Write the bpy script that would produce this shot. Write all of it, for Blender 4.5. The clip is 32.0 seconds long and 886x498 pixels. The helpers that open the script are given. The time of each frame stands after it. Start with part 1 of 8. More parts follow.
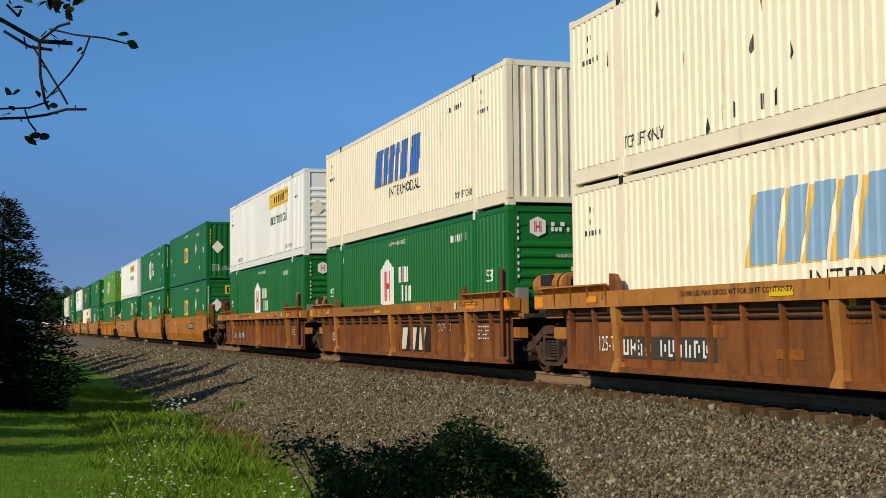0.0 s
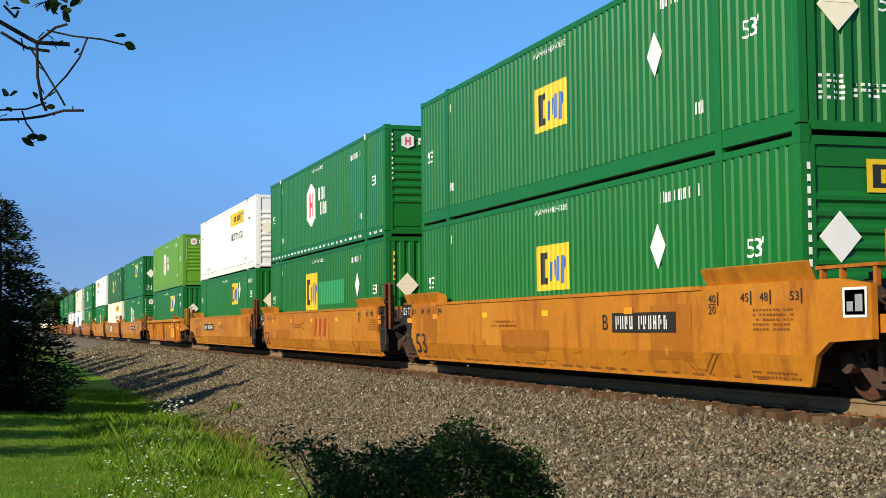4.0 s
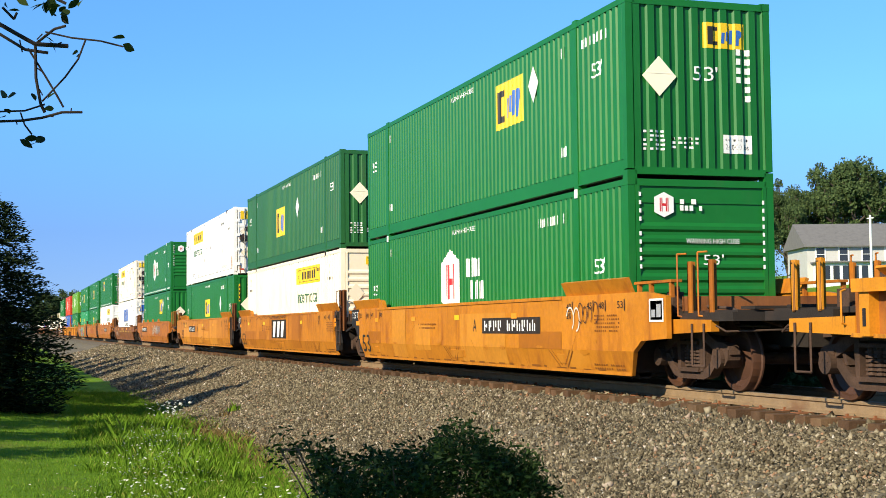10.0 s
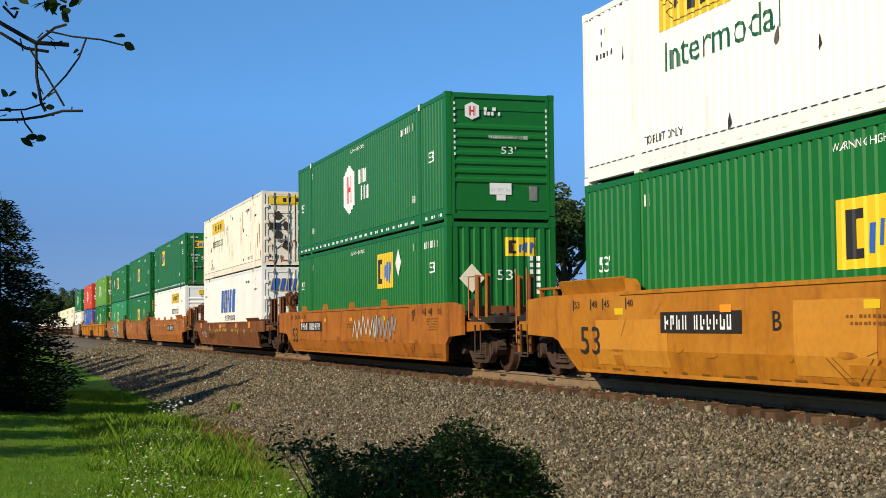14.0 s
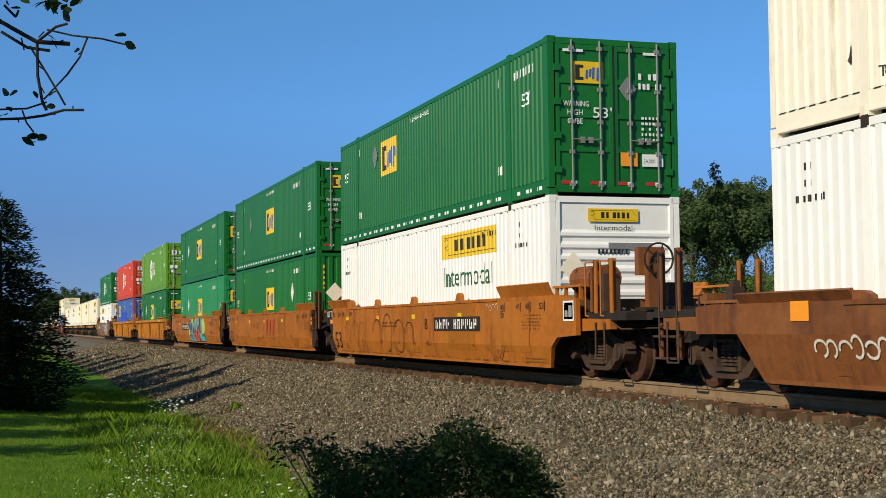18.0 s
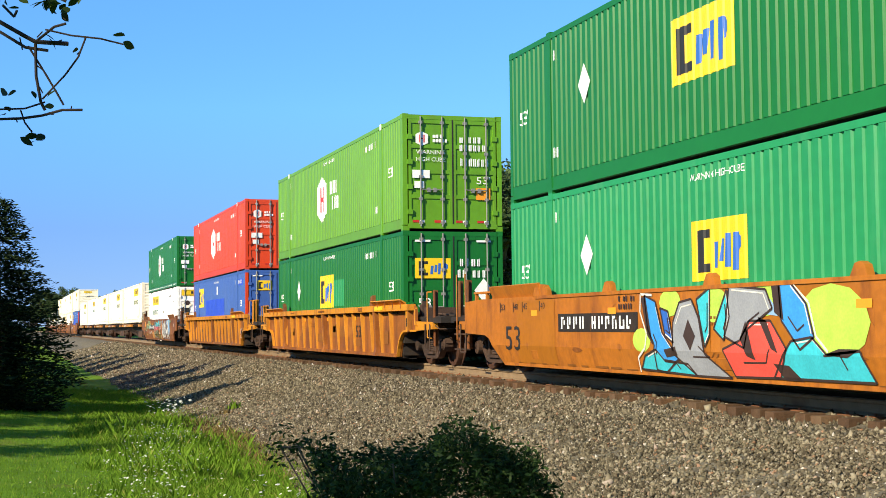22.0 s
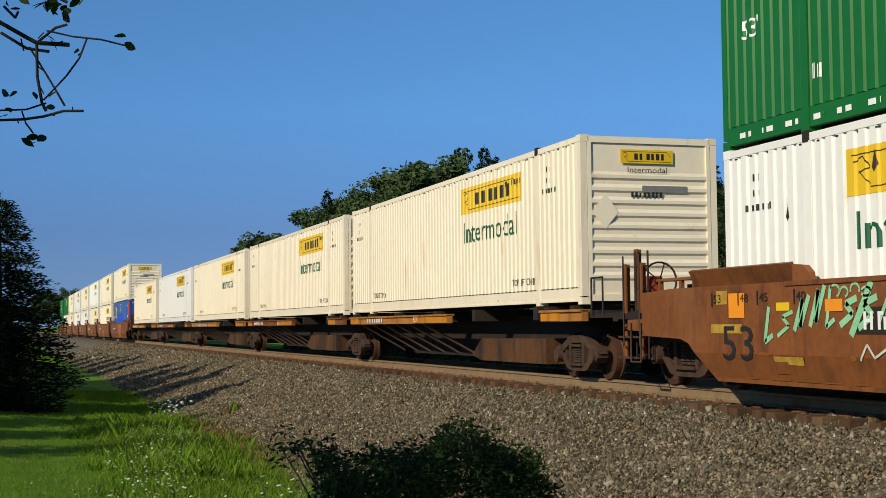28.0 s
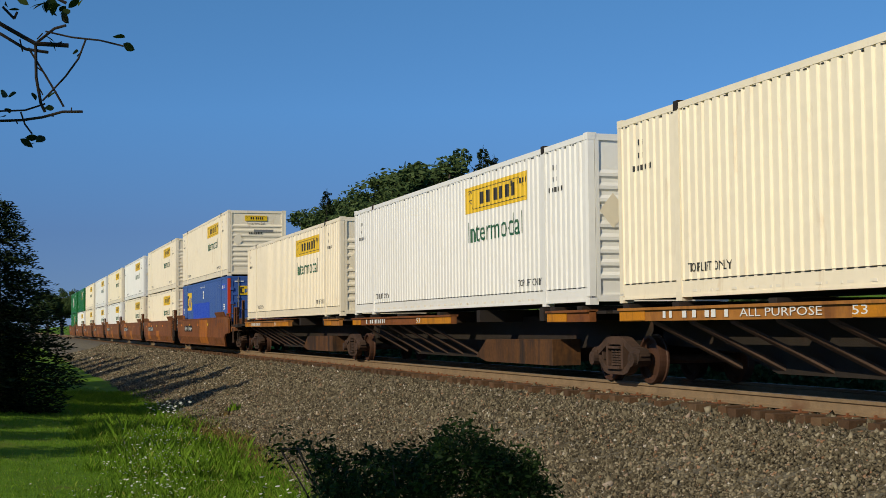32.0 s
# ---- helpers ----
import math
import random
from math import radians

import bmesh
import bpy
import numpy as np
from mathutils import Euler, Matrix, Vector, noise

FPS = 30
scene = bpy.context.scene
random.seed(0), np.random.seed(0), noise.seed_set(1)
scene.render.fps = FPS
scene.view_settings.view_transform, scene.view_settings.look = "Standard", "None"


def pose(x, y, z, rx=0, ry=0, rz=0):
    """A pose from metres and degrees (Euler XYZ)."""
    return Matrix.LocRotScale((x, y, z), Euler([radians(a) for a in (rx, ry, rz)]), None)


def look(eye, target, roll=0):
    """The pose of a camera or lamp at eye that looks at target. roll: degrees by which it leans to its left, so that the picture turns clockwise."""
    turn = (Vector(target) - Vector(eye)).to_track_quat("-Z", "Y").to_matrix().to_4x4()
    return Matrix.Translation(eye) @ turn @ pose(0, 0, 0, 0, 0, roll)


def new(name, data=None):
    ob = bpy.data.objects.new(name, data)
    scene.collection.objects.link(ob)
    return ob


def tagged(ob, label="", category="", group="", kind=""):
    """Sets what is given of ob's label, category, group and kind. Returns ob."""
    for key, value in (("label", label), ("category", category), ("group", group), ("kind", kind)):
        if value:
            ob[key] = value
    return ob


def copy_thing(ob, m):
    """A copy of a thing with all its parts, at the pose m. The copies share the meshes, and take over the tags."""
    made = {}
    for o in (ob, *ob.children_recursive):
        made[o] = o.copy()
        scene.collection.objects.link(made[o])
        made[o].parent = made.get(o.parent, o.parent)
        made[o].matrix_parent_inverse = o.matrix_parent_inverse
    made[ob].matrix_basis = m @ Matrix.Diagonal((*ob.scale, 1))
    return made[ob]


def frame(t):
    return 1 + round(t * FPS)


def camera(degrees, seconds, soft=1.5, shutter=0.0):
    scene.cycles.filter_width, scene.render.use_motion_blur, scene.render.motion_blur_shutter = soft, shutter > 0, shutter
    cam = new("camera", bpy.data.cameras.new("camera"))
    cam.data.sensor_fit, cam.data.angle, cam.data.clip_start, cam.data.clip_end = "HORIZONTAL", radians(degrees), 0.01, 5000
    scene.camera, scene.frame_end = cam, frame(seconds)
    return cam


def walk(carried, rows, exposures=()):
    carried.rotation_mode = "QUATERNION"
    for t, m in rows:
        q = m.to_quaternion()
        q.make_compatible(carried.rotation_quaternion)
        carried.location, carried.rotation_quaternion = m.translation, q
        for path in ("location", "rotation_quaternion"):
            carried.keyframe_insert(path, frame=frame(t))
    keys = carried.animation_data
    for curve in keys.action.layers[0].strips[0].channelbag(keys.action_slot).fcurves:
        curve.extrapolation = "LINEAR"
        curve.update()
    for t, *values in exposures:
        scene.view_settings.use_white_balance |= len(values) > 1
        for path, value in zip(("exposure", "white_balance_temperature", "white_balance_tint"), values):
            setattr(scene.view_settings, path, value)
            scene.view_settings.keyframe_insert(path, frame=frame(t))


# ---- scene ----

# ---------------------------------------------------------------- camera
EYE = (0.0, 0.0, 0.94)          # rail top is z = 0
ROLL = -0.56
AIM = [(0, 17.526, 3.122), (1, 17.558, 3.145), (2, 17.589, 3.15), (3.5, 17.624, 3.172), (5.5, 17.674, 3.192), (7, 17.697, 3.216), (8, 17.66, 3.2), (9, 17.68, 3.222), (10.5, 17.7, 3.253), (12, 17.691, 3.219), (13, 17.697, 3.192), (14.5, 17.655, 3.188), (16.5, 17.619, 3.138), (18, 17.626, 3.155), (20, 17.69, 3.155), (22, 17.688, 3.155), (24, 17.691, 3.177), (25.5, 17.683, 3.192), (27.5, 17.643, 3.195), (30, 17.658, 3.192), (32, 17.687, 3.227)]


def aimed(yaw, pitch):
    """Looks along the line (towards -x), turned by yaw towards the track (+y)."""
    a, b = radians(yaw), radians(pitch)
    way = Vector((-math.cos(a) * math.cos(b), math.sin(a) * math.cos(b), math.sin(b)))
    return look(EYE, Vector(EYE) + way * 20, ROLL)


cam = camera(35.82, 32.0, soft=0.75)
walk(cam, [(t, aimed(a, b)) for t, a, b in AIM],
     exposures=[(0, -0.30), (1, -0.08), (2, 0.10), (3, 0.27), (3.5, 0.31), (6, 0.28), (7, 0.28), (8, 0.38), (9, 0.6), (10, 0.7), (11, 0.38), (12, -0.07), (13, -0.08), (14, 0.08), (14.5, 0.08), (17, -0.14), (18, -0.08), (19, 0.03), (20, 0.42), (21, 0.7), (22, 0.72), (23, 0.64),
                (24, 0.5), (25, 0.38), (25.5, 0.3), (27.5, -0.20), (28, -0.26), (29, -0.40), (32, -0.44)])

# train: how far it has gone along +x at each time, and each stack's leading end at 16 s
GONE = [(0, -214.66), (2, -187.78), (4, -160.81), (6, -133.77), (8, -106.66), (10, -79.64), (12, -52.85), (14, -26.31), (16, 0.0), (18, 26.32), (20, 52.9), (22, 79.49), (24, 105.86), (26, 132.07), (28, 158.22), (30, 184.32), (32, 210.43)]
LEAD = {0: 208.92, 1: 189.57, 2: 170.11, 3: 146.19, 4: 126.79, 5: 107.46, 6: 83.91, 7: 60.16, 8: 40.85, 9: 21.28, 10: -2.48, 11: -25.47, 12: -49.14, 13: -68.6, 14: -88.05, 15: -111.74, 16: -135.01, 17: -158.57, 18: -179.6, 19: -196.74, 20: -214.13, 21: -231.45, 22: -249.3, 23: -270.6, 24: -290.0}

# ---------------------------------------------------------------- light
SUN_AZ, SUN_EL = 59.0, 29.5      # degrees: turned from +x towards -y; height
sun_way = Vector((math.cos(radians(SUN_AZ)) * math.cos(radians(SUN_EL)), -math.sin(radians(SUN_AZ)) * math.cos(radians(SUN_EL)),
                  math.sin(radians(SUN_EL))))
world = bpy.data.worlds.new("world")
scene.world = world
world.use_nodes = True
wn, wl = world.node_tree.nodes, world.node_tree.links
sky = wn.new("ShaderNodeTexSky")
sky.sky_type = "NISHITA"
sky.sun_disc = False
sky.sun_elevation = radians(SUN_EL)
sky.sun_rotation = radians(90 + SUN_AZ)
sky.altitude = 4000
sky.air_density, sky.dust_density, sky.ozone_density = 1.0, 0.0, 6.0
sky_way, sky_up, sky_unit = wn.new("ShaderNodeTexCoord"), wn.new("ShaderNodeVectorMath"), wn.new("ShaderNodeVectorMath")
sky_up.inputs[1].default_value = (0, 0, 0.04)      # clear evening air: little whitening at the skyline
sky_unit.operation = "NORMALIZE"
wl.new(sky_way.outputs["Generated"], sky_up.inputs[0])
wl.new(sky_up.outputs[0], sky_unit.inputs[0])
wl.new(sky_unit.outputs[0], sky.inputs["Vector"])
deep = wn.new("ShaderNodeHueSaturation")
deep.inputs["Saturation"].default_value = 1.05
wl.new(sky.outputs["Color"], deep.inputs["Color"])
sky_height, haze, hazy = wn.new("ShaderNodeSeparateXYZ"), wn.new("ShaderNodeValToRGB"), wn.new("ShaderNodeMix")
wl.new(sky_way.outputs["Generated"], sky_height.inputs[0])
wl.new(sky_height.outputs["Z"], haze.inputs["Fac"])
while len(haze.color_ramp.elements) < 4:
    haze.color_ramp.elements.new(0.5)
for stop, (h, tone) in zip(haze.color_ramp.elements, ((0.0, (0.56, 0.45, 0.46)), (0.07, (0.70, 0.63, 0.64)), (0.155, (0.98, 1.12, 1.06)), (0.24, (1.08, 1.28, 1.16)))):
    stop.position, stop.color = h, (*tone, 1)
hazy.data_type, hazy.blend_type = "RGBA", "MULTIPLY"        # evening haze dulls the low sky
hazy.inputs["Factor"].default_value = 1.0
wl.new(deep.outputs[0], hazy.inputs["A"])
wl.new(haze.outputs["Color"], hazy.inputs["B"])
wl.new(hazy.outputs["Result"], wn["Background"].inputs["Color"])
wn["Background"].inputs["Strength"].default_value = 0.146
sun = new("sun", bpy.data.lights.new("sun", "SUN"))
sun.data.energy, sun.data.angle, sun.data.color = 4.75, radians(0.5), (1.0, 0.875, 0.635)
sun.matrix_world = look(sun_way * 100, (0, 0, 0))


# ---------------------------------------------------------------- materials
def mat(name, base, rough=0.6, metal=0.0, vary=0.25, scale=3.0, dirt=None, dirt_amount=0.3, streak=False, bump=0.0, bump_scale=60.0, each=0.06,
        spec=0.4, dirt_scale=1.2, bleach=None):
    """A painted or natural surface: tone by two noises, patches or runs of dirt, a small tone shift per object, fine relief."""
    m = bpy.data.materials.new(name)
    m.use_nodes = True
    n, l = m.node_tree.nodes, m.node_tree.links
    b = n["Principled BSDF"]
    b.inputs["Roughness"].default_value, b.inputs["Metallic"].default_value = rough, metal
    b.inputs["Specular IOR Level"].default_value = spec
    co = n.new("ShaderNodeTexCoord")
    mp = n.new("ShaderNodeMapping")
    l.new(co.outputs["Object"], mp.inputs["Vector"])
    info = n.new("ShaderNodeObjectInfo")
    shift = n.new("ShaderNodeVectorMath")
    shift.operation = "MULTIPLY_ADD"
    l.new(info.outputs["Random"], shift.inputs[0])
    shift.inputs[1].default_value = (37, 17, 53)
    l.new(co.outputs["Object"], shift.inputs[2])
    n1, n2 = n.new("ShaderNodeTexNoise"), n.new("ShaderNodeTexNoise")
    n1.inputs["Scale"].default_value, n1.inputs["Detail"].default_value = scale, 6
    n2.inputs["Scale"].default_value, n2.inputs["Detail"].default_value = scale * 11, 3
    l.new(shift.outputs[0], n1.inputs["Vector"])
    l.new(shift.outputs[0], n2.inputs["Vector"])
    mix = n.new("ShaderNodeMath")
    mix.operation = "ADD"
    l.new(n1.outputs["Fac"], mix.inputs[0])
    l.new(n2.outputs["Fac"], mix.inputs[1])
    rng = n.new("ShaderNodeMapRange")
    rng.inputs["From Min"].default_value, rng.inputs["From Max"].default_value = 0.6, 1.4
    rng.inputs["To Min"].default_value, rng.inputs["To Max"].default_value = 1 - vary, 1 + vary
    l.new(mix.outputs[0], rng.inputs["Value"])
    tone = n.new("ShaderNodeMath")
    tone.operation = "MULTIPLY_ADD"
    l.new(info.outputs["Random"], tone.inputs[0])
    tone.inputs[1].default_value = 2 * each
    tone.inputs[2].default_value = 1 - each
    both = n.new("ShaderNodeMath")
    both.operation = "MULTIPLY"
    l.new(rng.outputs[0], both.inputs[0])
    l.new(tone.outputs[0], both.inputs[1])
    col = n.new("ShaderNodeVectorMath")
    col.operation = "SCALE"
    col.inputs[0].default_value = base
    l.new(both.outputs[0], col.inputs["Scale"])
    out = col.outputs[0]
    if dirt:
        n3 = n.new("ShaderNodeTexNoise")
        n3.inputs["Scale"].default_value, n3.inputs["Detail"].default_value, n3.inputs["Roughness"].default_value = dirt_scale, 8, 0.65
        if streak:
            mp2 = n.new("ShaderNodeMapping")
            mp2.inputs["Scale"].default_value = (2.4, 2.4, 0.5)
            l.new(shift.outputs[0], mp2.inputs["Vector"])
            l.new(mp2.outputs[0], n3.inputs["Vector"])
        else:
            l.new(shift.outputs[0], n3.inputs["Vector"])
        r3 = n.new("ShaderNodeMapRange")
        r3.inputs["From Min"].default_value, r3.inputs["From Max"].default_value = 0.68 - 0.35 * dirt_amount, 0.80 - 0.25 * dirt_amount
        r3.inputs["To Max"].default_value = min(1.0, 0.35 + dirt_amount)
        l.new(n3.outputs["Fac"], r3.inputs["Value"])
        blend = n.new("ShaderNodeMix")
        blend.data_type = "RGBA"
        l.new(r3.outputs[0], blend.inputs["Factor"])
        l.new(out, blend.inputs["A"])
        blend.inputs["B"].default_value = (*dirt, 1)
        out = blend.outputs["Result"]
    if bleach:
        n5 = n.new("ShaderNodeTexNoise")
        n5.inputs["Scale"].default_value, n5.inputs["Detail"].default_value, n5.inputs["Roughness"].default_value = 0.55, 7, 0.6
        mp5 = n.new("ShaderNodeMapping")
        mp5.inputs["Location"].default_value, mp5.inputs["Scale"].default_value = (11, 5, 3), (1.0, 1.0, 1.7)
        l.new(shift.outputs[0], mp5.inputs["Vector"])
        l.new(mp5.outputs[0], n5.inputs["Vector"])
        r5 = n.new("ShaderNodeMapRange")
        r5.inputs["From Min"].default_value, r5.inputs["From Max"].default_value, r5.inputs["To Max"].default_value = 0.53, 0.68, 0.75
        l.new(n5.outputs["Fac"], r5.inputs["Value"])
        blend5 = n.new("ShaderNodeMix")
        blend5.data_type = "RGBA"
        l.new(r5.outputs[0], blend5.inputs["Factor"])
        l.new(out, blend5.inputs["A"])
        blend5.inputs["B"].default_value = (*bleach, 1)
        out = blend5.outputs["Result"]
    l.new(out, b.inputs["Base Color"])
    if bump:
        n4 = n.new("ShaderNodeTexNoise")
        n4.inputs["Scale"].default_value, n4.inputs["Detail"].default_value = bump_scale, 4
        l.new(co.outputs["Object"], n4.inputs["Vector"])
        bp = n.new("ShaderNodeBump")
        bp.inputs["Strength"].default_value, bp.inputs["Distance"].default_value = bump, 0.02
        l.new(n4.outputs["Fac"], bp.inputs["Height"])
        l.new(bp.outputs[0], b.inputs["Normal"])
    return m


RUST, SOOT = (0.13, 0.05, 0.02), (0.03, 0.026, 0.022)
M = {
    "green": mat("green_paint", (0.008, 0.142, 0.020), 0.42, vary=0.10, scale=0.5, dirt=(0.022, 0.15, 0.028), dirt_amount=0.30, streak=True),
    "deep_green": mat("deep_green_paint", (0.018, 0.120, 0.030), 0.5, vary=0.12, scale=0.5, dirt=(0.05, 0.11, 0.04), dirt_amount=0.35, streak=True),
    "mint": mat("faded_green_paint", (0.020, 0.260, 0.085), 0.45, vary=0.12, scale=0.5, dirt=(0.06, 0.28, 0.12), dirt_amount=0.35, streak=True),
    "lime": mat("light_green_paint", (0.125, 0.315, 0.014), 0.42, vary=0.14, scale=0.5, dirt=(0.12, 0.24, 0.02), dirt_amount=0.45, streak=True),
    "red": mat("red_paint", (0.60, 0.052, 0.012), 0.45, vary=0.10, scale=0.5, dirt=(0.45, 0.065, 0.025), dirt_amount=0.35, streak=True),
    "blue": mat("blue_paint", (0.045, 0.110, 0.36), 0.45, vary=0.10, scale=0.5, dirt=(0.09, 0.15, 0.36), dirt_amount=0.4, streak=True),
    "blue_patch": mat("fresh_blue_paint", (0.02, 0.07, 0.52), 0.4, vary=0.05),
    "white": mat("white_paint", (0.88, 0.87, 0.83), 0.42, vary=0.05, scale=0.5, dirt=(0.60, 0.52, 0.40), dirt_amount=0.22, streak=True),
    "cream": mat("aged_white_paint", (0.89, 0.80, 0.62), 0.5, vary=0.06, scale=0.5, dirt=(0.58, 0.40, 0.22), dirt_amount=0.26, streak=True),
    "worn_white": mat("rust_run_white_paint", (0.86, 0.79, 0.65), 0.5, vary=0.06, scale=0.5, dirt=(0.50, 0.32, 0.15), dirt_amount=0.33, streak=True),
    "roof": mat("roof_paint", (0.45, 0.43, 0.39), 0.6, vary=0.2, dirt=RUST, dirt_amount=0.2),
    "orange": mat("orange_yellow_paint", (0.47, 0.172, 0.010), 0.5, vary=0.18, scale=0.9, dirt=(0.29, 0.088, 0.010), dirt_amount=0.5, streak=True, bump=0.1, bleach=(0.56, 0.225, 0.020)),
    "old_orange": mat("weathered_orange_paint", (0.39, 0.124, 0.010), 0.58, vary=0.24, scale=0.9, dirt=(0.20, 0.058, 0.010), dirt_amount=0.5, streak=True, bump=0.15, bleach=(0.46, 0.160, 0.018)),
    "brown": mat("rust_brown_paint", (0.205, 0.068, 0.016), 0.65, vary=0.25, scale=0.9, dirt=(0.095, 0.034, 0.014), dirt_amount=0.55, streak=True, bump=0.2, bleach=(0.25, 0.10, 0.032)),
    "yellow_rail": mat("yellow_sill_paint", (0.56, 0.22, 0.012), 0.55, vary=0.18, dirt=RUST, dirt_amount=0.45, streak=True),
    "rusty_orange": mat("rusting_orange_paint", (0.315, 0.102, 0.012), 0.6, vary=0.25, scale=0.9, dirt=(0.17, 0.052, 0.014), dirt_amount=0.8, streak=True, bump=0.2, bleach=(0.40, 0.15, 0.020)),
    "overspray": mat("yellow_overspray", (0.42, 0.25, 0.03), 0.7, vary=0.4, scale=8),
    "primer": mat("orange_patch_paint", (0.85, 0.30, 0.02), 0.5, vary=0.08),
    "faded_ink": mat("faded_brown_lettering", (0.22, 0.078, 0.012), 0.6, vary=0.3),
    "orange_pale": mat("faded_orange_panel", (0.56, 0.230, 0.022), 0.5, vary=0.15, scale=0.9, dirt=(0.40, 0.135, 0.012), dirt_amount=0.45, streak=True),
    "orange_deep": mat("repainted_orange_panel", (0.36, 0.122, 0.008), 0.5, vary=0.15, scale=0.9, dirt=(0.26, 0.085, 0.010), dirt_amount=0.4, streak=True),
    "grime": mat("grimy_steel", (0.022, 0.016, 0.012), 0.75, metal=0.0, vary=0.4, scale=4, dirt=(0.062, 0.028, 0.014), dirt_amount=0.4, bump=0.3),
    "dusty": mat("dusty_rust_steel", (0.066, 0.036, 0.023), 0.8, vary=0.45, scale=4, dirt=(0.022, 0.014, 0.010), dirt_amount=0.5, bump=0.3),
    "tread": mat("worn_wheel_steel", (0.078, 0.036, 0.022), 0.6, metal=0.2, vary=0.2, scale=6, dirt=RUST, dirt_amount=0.4),
    "shine": mat("bright_rail_steel", (0.30, 0.26, 0.22), 0.55, metal=0.7, vary=0.15, scale=5),
    "rail": mat("dusty_rail_steel", (0.235, 0.160, 0.090), 0.75, vary=0.3, scale=5, dirt=RUST, dirt_amount=0.3, bump=0.2),
    "tie": mat("creosoted_timber", (0.100, 0.052, 0.024), 0.9, vary=0.5, scale=6, dirt=(0.17, 0.11, 0.058), dirt_amount=0.45, bump=0.5, bump_scale=40, each=0.3),
    "worn_orange": mat("worn_brown_orange_paint", (0.215, 0.074, 0.013), 0.62, vary=0.25, scale=0.9, dirt=(0.11, 0.038, 0.013), dirt_amount=0.6, streak=True, bump=0.2, bleach=(0.29, 0.11, 0.022)),
    "underbox": mat("grimy_lit_sill_brown", (0.105, 0.045, 0.014), 0.7, vary=0.45, scale=1.2, dirt=(0.030, 0.018, 0.012), dirt_amount=0.7, streak=True),
    "tan": mat("weathered_tan_orange_paint", (0.40, 0.165, 0.032), 0.6, vary=0.22, scale=0.9, dirt=(0.17, 0.062, 0.018), dirt_amount=0.5, streak=True, bump=0.2, bleach=(0.50, 0.235, 0.055)),
    "pit": mat("black_end_steel", (0.020, 0.018, 0.017), 0.55, vary=0.35, scale=3, dirt=(0.09, 0.04, 0.018), dirt_amount=0.35, bump=0.15),
    "board": mat("grey_number_board", (0.060, 0.050, 0.042), 0.6, vary=0.25, scale=2),
    "plate": mat("rusty_plate", (0.22, 0.085, 0.035), 0.8, vary=0.3, scale=8),
    "steel": mat("galvanised_steel", (0.30, 0.29, 0.27), 0.5, metal=0.4, vary=0.15, scale=6),
    "black": mat("black_lettering", (0.022, 0.022, 0.022), 0.6, vary=0.15),
    "letter": mat("white_lettering", (0.82, 0.82, 0.80), 0.5, vary=0.05),
    "ink_green": mat("dark_green_lettering", (0.012, 0.10, 0.045), 0.5, vary=0.1),
    "logo_yellow": mat("yellow_panel_paint", (0.80, 0.52, 0.015), 0.45, vary=0.06),
    "logo_blue": mat("blue_logo_paint", (0.035, 0.13, 0.46), 0.45, vary=0.08),
    "logo_red": mat("red_logo_paint", (0.62, 0.025, 0.03), 0.45, vary=0.08),
    "logo_pale": mat("pale_blue_logo_paint", (0.26, 0.42, 0.62), 0.45, vary=0.08),
    "logo_amber": mat("amber_logo_paint", (0.78, 0.47, 0.08), 0.45, vary=0.08),
    "car_red": mat("faded_red_lettering", (0.42, 0.055, 0.025), 0.55, vary=0.2),
    "spray_white": mat("white_spray_paint", (0.66, 0.62, 0.55), 0.5, vary=0.2),
    "spray_cyan": mat("turquoise_spray_paint", (0.05, 0.48, 0.55), 0.5, vary=0.2),
    "spray_green": mat("pale_green_spray_paint", (0.30, 0.62, 0.36), 0.5, vary=0.2),
    "spray_lime": mat("lime_spray_paint", (0.42, 0.60, 0.08), 0.5, vary=0.2),
    "spray_dark": mat("dark_spray_paint", (0.05, 0.03, 0.025), 0.5, vary=0.2),
    "spray_grey": mat("grey_spray_paint", (0.30, 0.31, 0.33), 0.5, vary=0.2),
    "spray_blue": mat("sky_blue_spray_paint", (0.05, 0.30, 0.72), 0.5, vary=0.2),
    "spray_navy": mat("navy_spray_paint", (0.016, 0.020, 0.075), 0.5, vary=0.2),
    "spray_coral": mat("coral_spray_paint", (0.72, 0.085, 0.060), 0.5, vary=0.2),
    "spray_olive": mat("olive_spray_paint", (0.14, 0.125, 0.018), 0.5, vary=0.2),
    "rust_run": mat("rust_stain", (0.30, 0.135, 0.045), 0.8, vary=0.4, scale=6),
    "reflector": mat("red_reflector", (0.5, 0.03, 0.02), 0.3),
}


